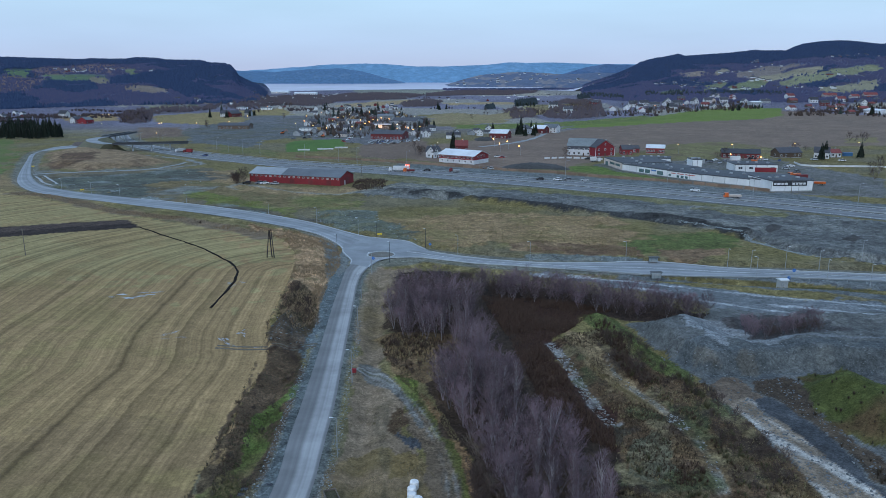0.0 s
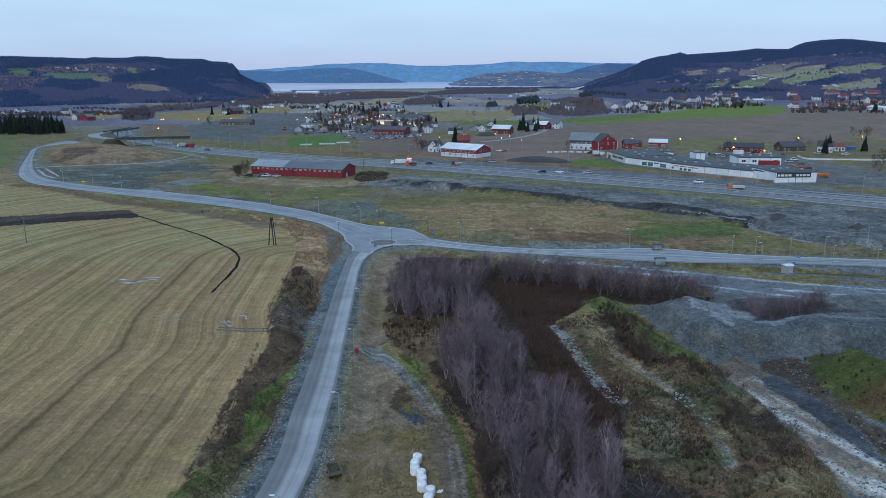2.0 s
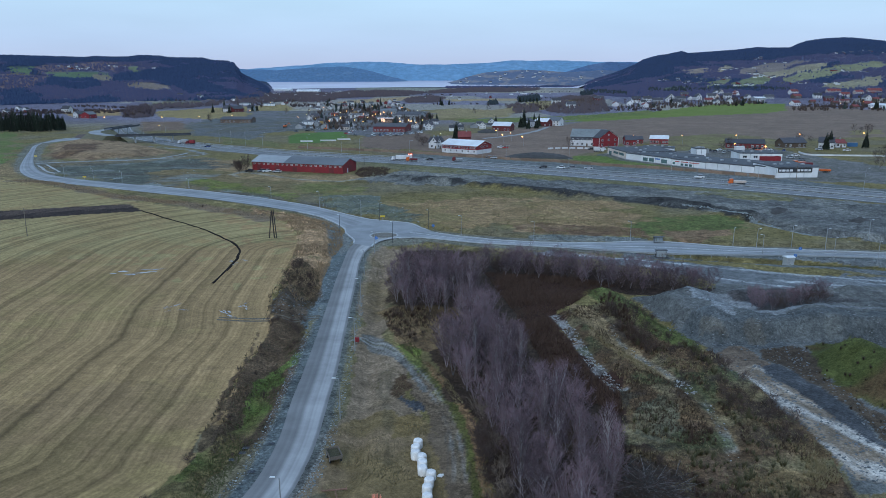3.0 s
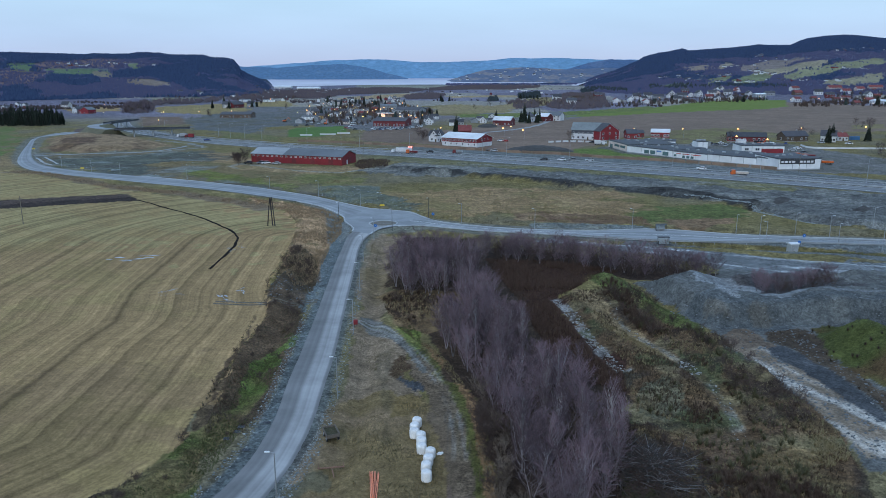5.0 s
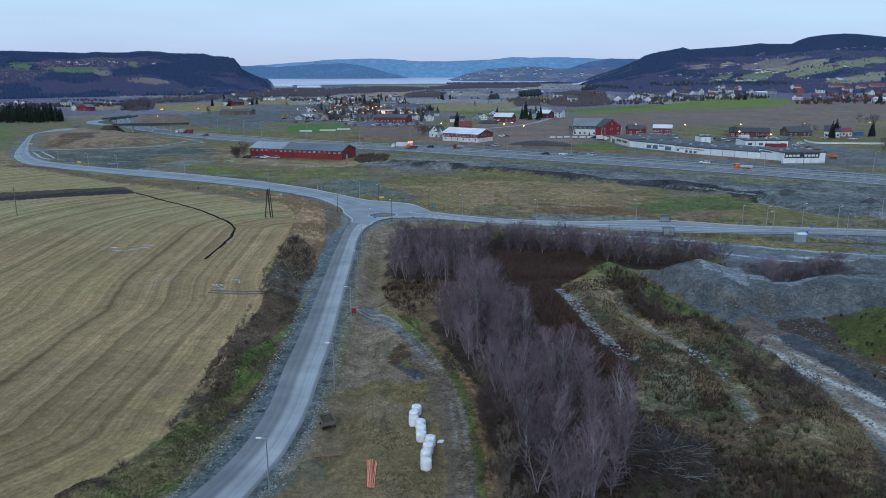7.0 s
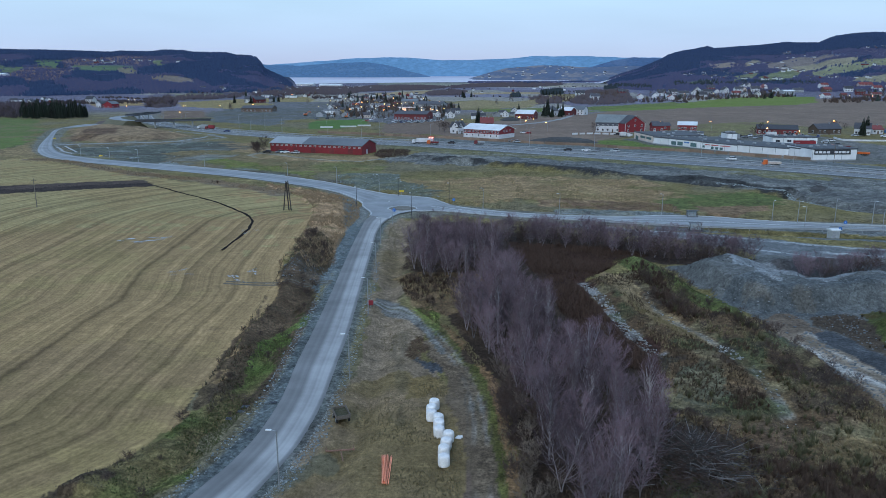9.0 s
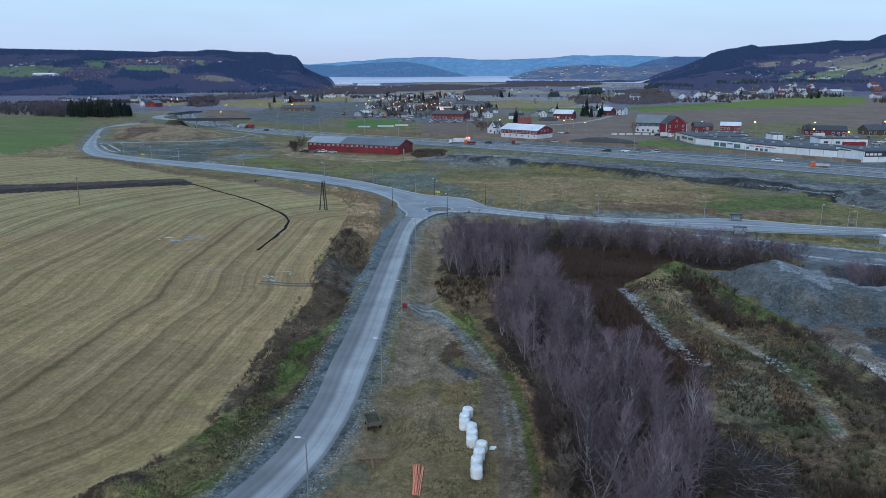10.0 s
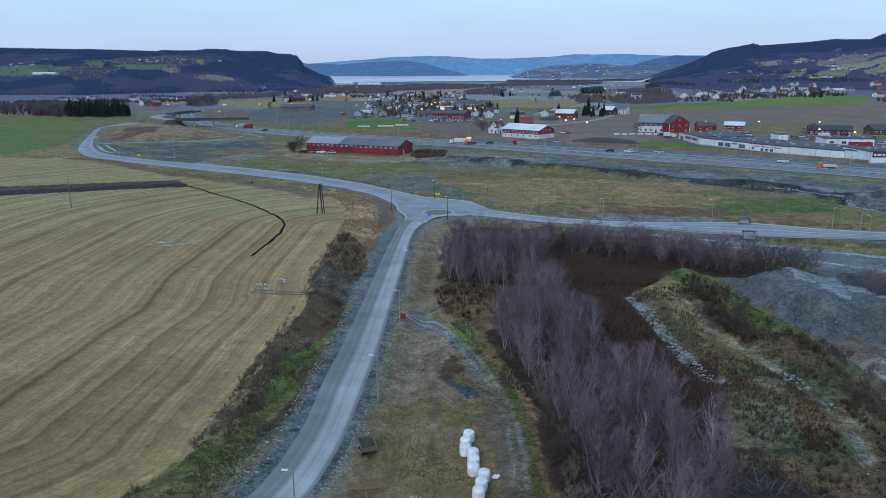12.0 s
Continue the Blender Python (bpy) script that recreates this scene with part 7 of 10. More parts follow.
def place_house(k, x, y, turn, size):
    m = pose(x, y, float(zs([x], [y])[0]), 0, 0, turn) @ Matrix.Diagonal((size, size, size, 1))
    if k in kit_used:
        copy_thing(KITS[k], m).matrix_basis = m
    else:
        KITS[k].matrix_basis = m
        kit_used.add(k)


def settle(poly, n, seed, gap, choose, turn=(0, 90), jitter=12, size=(0.56, 0.78)):
    rs = random.Random(seed)
    for x, y in scatter(poly, n, seed + 100, gap):
        k = rs.choice(choose)
        place_house(k, x, y, rs.choice(turn) + rs.uniform(-jitter, jitter), rs.uniform(*size))


settle([(-162.3, 929), (-120.9, 1079), (-85.7, 1173), (-23.5, 942), (-12.0, 806), (-40.5, 751), (-82.4, 787), (-94.4, 655), (-142.4, 689), (-161.3, 847)], 50, 1, 22, [0, 1, 4, 4, 2, 4, 11, 7, 5])
settle([(-247.0, 1420), (-101.0, 1551), (-80.8, 1238), (-122.9, 1096), (-185.1, 1062), (-230.5, 1215)], 34, 2, 26, [0, 1, 2, 3, 4])
settle([(-36.3, 703), (-11.7, 787), (-2.2, 689), (-17.3, 648)], 7, 3, 14, [0, 1, 1])
settle([(3.2, 675), (47.6, 751), (46.3, 703), (8.1, 648)], 8, 21, 14, [0, 4, 4, 1])
settle([(265.5, 1238), (398.1, 1483), (700, 1752), (602, 1420), (455, 1285), (339.7, 1194)], 20, 4, 40, [0, 1, 1, 2, 3, 6, 0], size=(1.0, 1.3))
settle([(568, 1215), (839, 1625), (1092, 1798), (1345, 1708), (853, 1079), (648, 1062), (542, 1062)], 34, 5, 42, [8, 5, 5, 6, 0, 4, 1], turn=(0, 20), size=(0.8, 1.2))
settle([(-453, 1483), (-462, 1899), (-349.4, 1708), (-258.2, 1363), (-325.0, 1215)], 14, 6, 30, [0, 1, 3, 11])
settle([(-536, 2012), (-560, 2743), (-390.2, 2743), (-254.3, 2283), (-329.5, 1899), (-416, 1708)], 18, 7, 60, [9, 11, 9, 10])
settle([(-94.1, 1899), (143.8, 2447), (371.0, 2447), (273.1, 1798), (18.4, 1483)], 10, 8, 60, [0, 1, 3, 11])
settle([(-601, 984), (-643, 1096), (-598, 1062), (-546, 942)], 4, 9, 20, [0, 3])
# larger houses along the upper edge of the green field
VILLAGE = [(378, 1449, 3), (400, 1448, 0), (416, 1430, 4), (460, 1489, 1), (476, 1475, 4), (512, 1569, 3), (516, 1487, 1), (553, 1520, 0), (589, 1528, 0), (668, 1508, 4), (728, 1512, 5), (771, 1616, 6), (768, 1510, 0), (759, 1447, 3), (838, 1532, 6), (862, 1624, 8), (905, 1600, 6), (960, 1638, 8), (838, 1449, 1), (312, 1498, 3), (209, 1374, 0)]
for x, y, k in VILLAGE:
    place_house(k, x, y, random.Random(x).uniform(-14, 14), 1.45)
# white farmhouses over the far peninsula
rs = random.Random(77)
shore = [v.co for v in peninsula.data.vertices if 80 < v.co.x < 900 and v.co.z > 25]
for q in rs.sample(shore, 34):
    size = rs.uniform(0.7, 1.1)
    m = pose(q.x, q.y - 2, q.z - 1.0, 0, 0, rs.uniform(-40, 40)) @ Matrix.Diagonal((size, size, size, 1))
    copy_thing(KITS[9], m).matrix_basis = m
building("barn", "long low white hillside barn", "barn", "", -1044, 1590, -12, 60, 14, 4.0, 2.2, M_WHITE, M_WROOF, rows=((2.0, 10, "m"),), ends=0, plinth=0, door=False, chimney=False)
# farms and hamlets on the valley sides
HAMLETS = [(-1349, 1943, 4), (-1332, 1946, 3), (-1300, 1938, 2), (-1325, 2013, 2), (-1293, 2000, 2), (647, 2142, 4), (657, 2114, 3), (666, 2057, 3), (732, 2161, 2), (646, 1933, 3), (703, 2006, 2), (749, 2070, 4), (800, 2107, 4), (701, 1883, 3), (933, 2407, 3), (955, 2394, 6), (891, 2135, 5), (912, 2139, 5), (1134, 2731, 4), (1176, 2748, 3), (1112, 2593, 2), (1187, 2625, 2), (1134, 2090, 4), (1172, 2096, 4), (943, 1802, 3), (750, 1886, 4), (774, 1868, 3), (1404, 2602, 5), (1473, 2655, 4), (1604, 2797, 4), (644, 3047, 4), (871, 1891, 4), (882, 1855, 3), (925, 2082, 2), (-1109, 2094, 1), (-1077, 2106, 2), (-1036, 2073, 4), (-1011, 2054, 3), (-1000, 2196, 2), (-942, 2139, 3), (-845, 2115, 1), (-521, 1502, 3), (-647, 1069, 3)]
for x, y, n in HAMLETS:
    rs = random.Random(x + y)
    for i in range(n):
        place_house(rs.choice([9, 9, 9, 9, 9, 10]), x + rs.uniform(-8, 8) * n, y + rs.uniform(-10, 10) * n, rs.uniform(-40, 40), rs.uniform(0.5, 0.8))

# ---- vehicles ----
def wheels(parent, xs, w, r, tw=0.25, rims=True):
    for x in xs:
        for s in (-1, 1):
            bm = bmesh.new()
            rod(bm, (x, s * w / 2 - tw / 2 * s, r), (x, s * w / 2 + tw / 2 * s, r), r, r, 12)
            wh = part("wheel", bm, M_TYRE, parent)
            if not rims:
                continue
            bm = bmesh.new()
            rod(bm, (x, s * w / 2 + tw * 0.4 * s, r), (x, s * w / 2 + tw * 0.6 * s, r), r * 0.55, r * 0.5, 8)
            part("rim", bm, M_STEEL, wh)


def car(paint, label):
    c_ = empty("car", label, "car", "parked and queued cars", 0, -2000, 0)
    bm = bmesh.new()
    prism(bm, [(-2.15, 0.3), (2.15, 0.3), (2.2, 0.7), (1.9, 0.88), (1.0, 0.95), (-2.0, 0.98), (-2.2, 0.75)], -0.86, 0.86)
    bmesh.ops.transform(bm, matrix=Matrix.Rotation(radians(90), 4, "Z"), verts=bm.verts)
    part("body", bm, paint, c_)
    bm = bmesh.new()
    prism(bm, [(-1.95, 0.96), (1.05, 0.94), (0.35, 1.42), (-1.35, 1.45)], -0.74, 0.74)
    bmesh.ops.transform(bm, matrix=Matrix.Rotation(radians(90), 4, "Z"), verts=bm.verts)
    part("glazing", bm, M_PANE, c_, "dark car glass")
    bm = bmesh.new()
    box(bm, 0.5, 0, 1.42, 1.75, 1.34, 0.06)
    part("roof", bm, paint, c_)
    wheels(c_, (-1.35, 1.35), 1.6, 0.32, 0.2, False)
    return c_


def paint(name, col):
    return mat(name, col, 0.35, 4.0, 0.05, 0.0)


CARS = [car(paint("car_" + n, c_), "%s saloon car standing on asphalt" % n) for n, c_ in (("white", (0.75, 0.76, 0.78)), ("silver", (0.42, 0.45, 0.48)), ("black", (0.03, 0.03, 0.035)), ("grey", (0.16, 0.17, 0.19)), ("red", (0.35, 0.03, 0.03)), ("blue", (0.05, 0.08, 0.2)))]
car_used = set()


def park(k, x, y, rz, z=None):
    z = float(zs([x], [y])[0]) if z is None else z
    m = pose(x, y, z, 0, 0, rz)
    if k in car_used:
        copy_thing(CARS[k], m)
    else:
        CARS[k].matrix_basis = m
        car_used.add(k)


rs = random.Random(5)
lot = [(-64.0, 618), (-31.3, 624), (-21.3, 648), (-20.6, 624), (-39.3, 596), (-59.8, 590)]
for i, (x, y) in enumerate(scatter(lot, 46, 3, 3.6)):
    park(rs.choice([0, 0, 1, 1, 3, 2, 5]), x, y, 90 + rs.uniform(-8, 8))
for i, (x, y) in enumerate(scatter([(-147.8, 689), (-79.3, 703), (-65.6, 624), (-78.4, 590), (-93.5, 648), (-131.7, 636)], 16, 4, 4.5)):
    park(rs.choice([0, 1, 3, 4, 2, 0]), x, y, rs.uniform(0, 360))
for p, k, rz in zip([(-93.6, 362.0), (-90.8, 361.0), (-85.4, 360.0), (-100.2, 363.0)], (3, 0, 1, 2), (35, 30, 5, 0)):
    park(k, p[0], p[1], rz)
for p, k in zip([(-9.2, 414), (25.6, 425), (28.1, 422), (39.8, 485), (37.0, 489), (65.6, 373.6), (74.1, 371.4), (60.0, 373.6), (-164.8, 497), (51.1, 375.8), (119.6, 336.4), (244.2, 471), (259.1, 465), (115.8, 471), (96.0, 475), (103.5, 475), (25.8, 497), (6.4, 504)], (2, 3, 1, 4, 0, 3, 1, 0, 5, 2, 0, 1, 0, 3, 2, 0, 1, 4)):
    park(k, p[0], p[1], -6, 0.12)


def lorry(label, cab, cargo, ln, kind="box"):
    t_ = empty("lorry", label, "lorry", "", 0, -2000, 0)
    bm = bmesh.new()
    prism(bm, [(-1.1, 0.6), (1.1, 0.6), (1.1, 1.7), (0.75, 2.9), (-1.1, 3.1)], -1.25, 1.25)
    bmesh.ops.transform(bm, matrix=Matrix.Translation((ln / 2 - 1.1, 0, 0)) @ Matrix.Rotation(radians(-90), 4, "Z") @ Matrix.Diagonal((1, 1, 1, 1)), verts=bm.verts)
    cb = part("cab", bm, cab, t_)
    bm = bmesh.new()
    box(bm, ln / 2 - 0.14, 0, 1.8, 0.1, 2.1, 0.9, ry=-16)
    part("windscreen", bm, M_PANE, cb)
    bm = bmesh.new()
    if kind == "box":
        box(bm, -1.5, 0, 1.15, ln - 3.2, 2.5, 2.75, bevel=0.06)
    else:
        prism(bm, [(-1.25, 2.1), (-1.1, 1.0), (1.1, 1.0), (1.25, 2.1)], -ln / 2, ln / 2 - 2.6)
    part("cargo_box" if kind == "box" else "tipper_body", bm, cargo, t_)
    bm = bmesh.new()
    box(bm, 0, 0, 0.7, ln - 1.0, 0.9, 0.35)
    part("chassis", bm, M_BLACKP, t_)
    wheels(t_, (ln / 2 - 1.4, -ln / 2 + 1.2, -ln / 2 + 2.5, -ln / 2 + 3.8), 2.2, 0.5, 0.3)
    return t_


M_ORANGE = paint("orange_paint", (0.62, 0.13, 0.03))
for lab, cb, cg, ln, kd, (p,), rz in (
    ("white articulated lorry on the highway", M_WHITE, M_WHITE, 14.5, "box", [(-25.4, 412)], 174),
    ("orange and white tipper lorry on the highway", M_ORANGE, M_CREAM, 9.0, "tip", [(129.1, 315.6)], 173),
    ("orange breakdown lorry with lit beacons", M_ORANGE, M_DKRED, 8.0, "tip", [(-19.4, 408)], 174),
    ("white lorry near the bridge", M_WHITE, M_GREYP, 9.0, "box", [(-191.6, 524)], 175),
    ("red lorry near the bridge", M_DKRED, M_RED, 8.0, "box", [(-184.1, 518)], 175),
    ("white lorry beside the farm hedge", M_WHITE, M_WHITE, 8.0, "box", [(98.0, 461)], 0),
    ("red lorry queued on the highway", M_DKRED, M_STEEL, 7.0, "tip", [(6.5, 408)], 174),
    ("orange lorry parked behind the showroom", M_ORANGE, M_ORANGE, 9.0, "tip", [(191.9, 389.4)], 200),
    ("orange lorry with white cab by the showroom", M_WHITE, M_ORANGE, 9.0, "tip", [(188.1, 357.0)], 160),
):
    tr = lorry(lab, cb, cg, ln, kd)
    tr.matrix_basis = pose(p[0], p[1], 0.12, 0, 0, rz) @ Matrix.Diagonal((0.82, 0.82, 0.8, 1))


for i, p in enumerate([(169.6, 465), (170.9, 458), (177.8, 468), (175.0, 452), (181.9, 461), (179.0, 446), (204.7, 475), (211.4, 471), (202.7, 422), (211.4, 434), (203.0, 409), (109.6, 446), (218.7, 465), (157.1, 461)]):
    park((2, 3, 0, 1, 3, 4, 2, 0, 1, 0, 3, 2, 5, 1)[i], p[0], p[1], 20 * i, 0.1)
for p, lab, m_, rz in zip([(163.2, 455), (192.1, 471), (190.4, 378.0), (280.3, 497), (204.6, 482)], ("grey steel container in the yard", "white steel container in the yard", "rust red steel container by the showroom", "blue steel container near a spruce", "pale steel container behind the service hall"), (M_GREYP, M_WHITE, M_DKRED, mat("container_blue", (0.04, 0.13, 0.28), 0.5, 2.0, 0.1, 0.05), M_PANEL), (5, 0, 15, 0, 3)):
    ct = empty("container", lab, "container", "yard containers", p[0], p[1], 0.05, rz)
    bm = bmesh.new()
    box(bm, 0, 0, 0, 6.1, 2.4, 2.6, bevel=0.05)
    part("body", bm, m_, ct)
    for k in range(5):
        bm = bmesh.new()
        box(bm, -2.6 + 1.3 * k, -1.22, 0.2, 0.25, 0.06, 2.2)
        part("rib", bm, m_, ct)


# yellow and orange diggers on the building site by the town
def digger(p, rz, label):
    d = empty("excavator", label, "excavator", "building site machines", p[0], p[1], None, rz)
    for s in (-1, 1):
        bm = bmesh.new()
        box(bm, 0, s * 1.1, 0, 3.8, 0.6, 0.9, bevel=0.2)
        part("track", bm, M_TYRE, d)
    bm = bmesh.new()
    box(bm, -0.4, 0, 0.95, 3.2, 2.4, 1.1, bevel=0.15)
    part("body", bm, M_ORANGE, d)
    bm = bmesh.new()
    box(bm, 0.6, 0.6, 2.0, 1.3, 1.0, 1.1, bevel=0.1)
    part("cab", bm, M_PANE, d)
    bm = bmesh.new()
    rod(bm, (1.0, -0.3, 1.6), (3.6, -0.3, 4.4), 0.25, 0.2)
    rod(bm, (3.6, -0.3, 4.4), (5.6, -0.3, 2.2), 0.2, 0.15)
    part("boom", bm, M_ORANGE, d)
    bm = bmesh.new()
    box(bm, 5.7, -0.3, 1.4, 0.9, 1.0, 0.8, bevel=0.15)
    part("bucket", bm, M_STEEL, d)


for p, rz in zip([(-156.4, 703), (-111.0, 668), (199.5, 458)], (20, 90, 10)):
    digger(p, rz, "orange tracked excavator on bare ground")


# ---- street lamps ----
def lamp_kit(label, h, arm, m_pole, lit=False):
    l_ = empty("street_lamp", label, "street lamp", "street lamps", 0, -2000, 0)
    bm = bmesh.new()
    rod(bm, (0, 0, -0.3), (0, 0, h), 0.09, 0.05, 8)
    part("pole", bm, m_pole, l_)
    bm = bmesh.new()
    rod(bm, (0, 0, h - 0.05), (-arm, 0, h + 0.1), 0.05, 0.04, 6)
    part("arm", bm, m_pole, l_)
    bm = bmesh.new()
    box(bm, -arm - 0.2, 0, h + 0.03, 0.55, 0.2, 0.1, bevel=0.02)
    hd = part("lamp_head", bm, M_LAMPOFF, l_, "pale flat lamp head")
    if lit:
        bm = bmesh.new()
        bmesh.ops.create_icosphere(bm, subdivisions=1, radius=0.42, matrix=Matrix.Translation((-arm - 0.25, 0, h - 0.2)))
        part("bulb", bm, M_LAMP, hd, "glowing orange bulb")
    return l_


LK = [lamp_kit("slim galvanised street lamp beside the road", 6.0, 0.5, M_STEEL), lamp_kit("dark painted street lamp at the roundabout", 6.2, 0.2, M_BLACKP),
      lamp_kit("tall galvanised highway lamp mast", 10.0, 1.6, M_STEEL), lamp_kit("glowing orange street lamp in the dusk", 6.5, 0.8, M_STEEL, True)]
lk_used = set()


def lamps(kind, pts, rz=0):
    hz = zs([p[0] for p in pts], [p[1] for p in pts])
    for (x, y), z in zip(pts, hz):
        m = pose(x, y, max(float(z), -0.5), 0, 0, rz)
        if kind in lk_used:
            copy_thing(LK[kind], m)
        else:
            LK[kind].matrix_basis = m
            lk_used.add(kind)


lamps(0, [(-14.8, 90.9), (-15.9, 116.4), (-17.7, 141.1), (-19.8, 166.1), (-19.4, 188.0), (-181.7, 338.1), (-161.9, 326.1), (-145.1, 317.9), (-106.4, 293.0), (-67.0, 270.4), (-46.4, 258.1), (-29.1, 240.2), (4.5, 210.7), (25.3, 201.7), (53.2, 201.7), (83.4, 183.4)] + [(-17.3, 65.9)])
lamps(1, [(-32.2, 211.5), (-15.4, 200.4), (-5.5, 219.8), (-22.0, 232.1)])
lamps(0, [(85.0, 190.9), (103.9, 190.9), (122.3, 202.4), (97.6, 197.1)], 180)
lamps(0, [(100.8, 180.7), (110.0, 176.9), (79.3, 192.8)], 90)
lamps(2, [(-167.8, 533), (-156.5, 524), (-142.8, 512), (-126.8, 497), (-92.1, 478), (-54.3, 452), (-21.8, 431), (20.6, 407), (33.3, 396.6), (64.9, 378.0), (108.4, 343.6), (137.9, 314.8), (171.4, 291.6), (-245.5, 585), (-217.6, 560), (-67.1, 461)], 200)
lamps(3, [(135.6, 519), (168.7, 514), (209.3, 518), (181.1, 449), (192.4, 431), (259.5, 528), (311.9, 538), (42.2, 525), (54.5, 505)] + [(-3.0, 533)])
lamps(3, [(-460, 984), (-452, 984), (-365.3, 777), (-253.7, 642), (-236.7, 806), (-303.3, 777), (-304.9, 787), (-75.4, 847), (-75.1, 892), (-80.6, 847), (-80.6, 806), (-63.7, 869), (-55.5, 847), (-36.0, 719), (-32.5, 703), (-95.2, 847), (-126.1, 929), (-123.9, 970), (-21.9, 719), (-171.5, 1029), (-128.0, 892), (-68.1, 929), (-84.6, 970)])
lamps(3, [(-157.3, 826), (-132.5, 743), (-112.3, 703), (-108.1, 751), (-89.4, 719), (-77.7, 689), (-81.7, 769), (-125.1, 826), (-149.7, 880), (-175.6, 942), (-157.4, 777), (-35.5, 929), (-61.8, 1045), (-106.6, 1062), (-134.0, 1133), (-42.6, 689), (-27.0, 675), (-252.7, 942), (-266.8, 787), (-302.8, 1261), (49.8, 546), (40.8, 570), (15.9, 560), (620, 1215), (646, 1194), (721, 1261), (553, 1173), (451, 1363), (390.1, 1336)])

# lit beacon of the breakdown lorry
p = [(-20.7, 414)][0]
bc = empty("warning_beacon", "flashing warning lights on a trailer board", "beacon", "", p[0], p[1], 0.12)
bm = bmesh.new()
for k in range(6):
    bmesh.ops.create_icosphere(bm, subdivisions=1, radius=0.4, matrix=Matrix.Translation((0.9 * (k % 3) - 0.9, 0, 2.0 + 1.3 * (k // 3))))
part("lights", bm, mat("beacon_glow", (1.0, 0.30, 0.25), 0.5, 1.0, 0.0, 0.0, emit=2.5, stain=0.0), bc)
bm = bmesh.new()
box(bm, 0, 0.3, 0.2, 2.6, 0.12, 3.6)
part("board", bm, M_ORANGE, bc)


# ---- roadside furniture ----
def shelter(p, rz, label):
    s_ = empty("bus_shelter", label, "bus shelter", "bus shelters", p[0], p[1], None, rz)
    s_.scale = (0.8, 0.8, 0.8)
    for sx in (-1.7, 1.7):
        for sy in (-0.6, 0.6):
            bm = bmesh.new()
            rod(bm, (sx, sy, 0), (sx, sy, 2.4), 0.06)
            part("post", bm, M_BLACKP, s_)
    bm = bmesh.new()
    box(bm, 0, 0, 2.4, 3.9, 1.7, 0.16, bevel=0.03)
    part("roof", bm, M_BLACKP, s_, "flat dark roof")
    glass = mat("shelter_glass", (0.35, 0.4, 0.43), 0.1, 2.0, 0.05, 0.0)
    for k in range(3):
        bm = bmesh.new()
        box(bm, -1.15 + 1.15 * k, 0.62, 0.3, 1.05, 0.03, 1.9)
        part("glass_panel", bm, glass, s_, "pale glass panel")
    bm = bmesh.new()
    box(bm, 0, 0.35, 0.42, 2.6, 0.4, 0.07)
    part("bench", bm, M_OLDWOOD, s_)


shelter([(60.7, 199.4)][0], 2, "dark steel bus shelter with glass panels")
shelter([(57.2, 185.1)][0], 182, "dark steel bus shelter backing the grass bank")
p = [(87.3, 176.9)][0]
ks = empty("kiosk", "pale grey electricity kiosk with white roof", "kiosk", "", p[0], p[1], None, 8)
ks.scale = (0.82, 0.82, 0.9)
bm = bmesh.new()
box(bm, 0, 0, -0.2, 2.5, 2.2, 2.6, bevel=0.04)
part("body", bm, mat("kiosk_grey", (0.42, 0.44, 0.44), 0.7, 2.0, 0.1, 0.1), ks)
bm = bmesh.new()
prism(bm, [(-1.35, 2.4), (1.35, 2.4), (1.35, 2.55), (0, 2.8), (-1.35, 2.55)], -1.5, 1.5)
part("roof", bm, M_WROOF, ks, "shallow white roof")
for sx in (-0.55, 0.55):
    bm = bmesh.new()
    box(bm, sx, -1.12, 0.1, 0.95, 0.06, 2.0)
    dr = part("door", bm, M_GREYP, ks, "grey steel door")
    bm = bmesh.new()
    box(bm, sx, -1.17, 1.2, 0.6, 0.04, 0.4)
    part("louvre", bm, M_STEEL, dr)


def sign(p, label, col, h=2.2, w=0.6, shape="disc", rz=0):
    s_ = empty("road_sign", label, "road sign", "road signs", p[0], p[1], None, rz)
    bm = bmesh.new()
    rod(bm, (0, 0.05, -0.2), (0, 0.05, h), 0.04)
    part("post", bm, M_STEEL, s_)
    bm = bmesh.new()
    if shape == "disc":
        rod(bm, (0, -0.01, h), (0, 0.03, h), w / 2, w / 2, 20)
    else:
        box(bm, 0, 0, h - 0.3, w, 0.05, 0.6, bevel=0.01)
    pl = part("plate", bm, col, s_)
    if shape == "disc":
        bm = bmesh.new()
        box(bm, 0, -0.03, h - 0.18, 0.09, 0.02, 0.36, ry=35)
        part("arrow", bm, M_WHITE, pl)


M_BLUE = paint("sign_blue", (0.03, 0.16, 0.5))
M_YEL = paint("sign_yellow", (0.7, 0.5, 0.05))
for p in [(-20.1, 199.7), (-4.1, 219.8), (90.2, 179.6), (94.7, 186.2)]:
    sign(p, "blue round traffic sign on a steel post", M_BLUE, 1.6, 0.9)
for p in [(-21.2, 233.9), (-242.2, 422), (-167.7, 329.4)]:
    sign(p, "small yellow direction board on a post", M_YEL, 2.0, 1.6, "board")
p = [(-15.9, 119.6)][0]
rb = empty("marker_box", "small red box on a stake by the track", "marker", "", p[0], p[1])
bm = bmesh.new()
box(bm, 0, 0, 0.5, 0.75, 0.5, 0.8, bevel=0.04)
part("box", bm, M_RED, rb)
bm = bmesh.new()
rod(bm, (0.2, 0, -0.2), (0.2, 0, 0.6), 0.06)
rod(bm, (-0.2, 0, -0.2), (-0.2, 0, 0.6), 0.06)
part("stake", bm, M_OLDWOOD, rb)

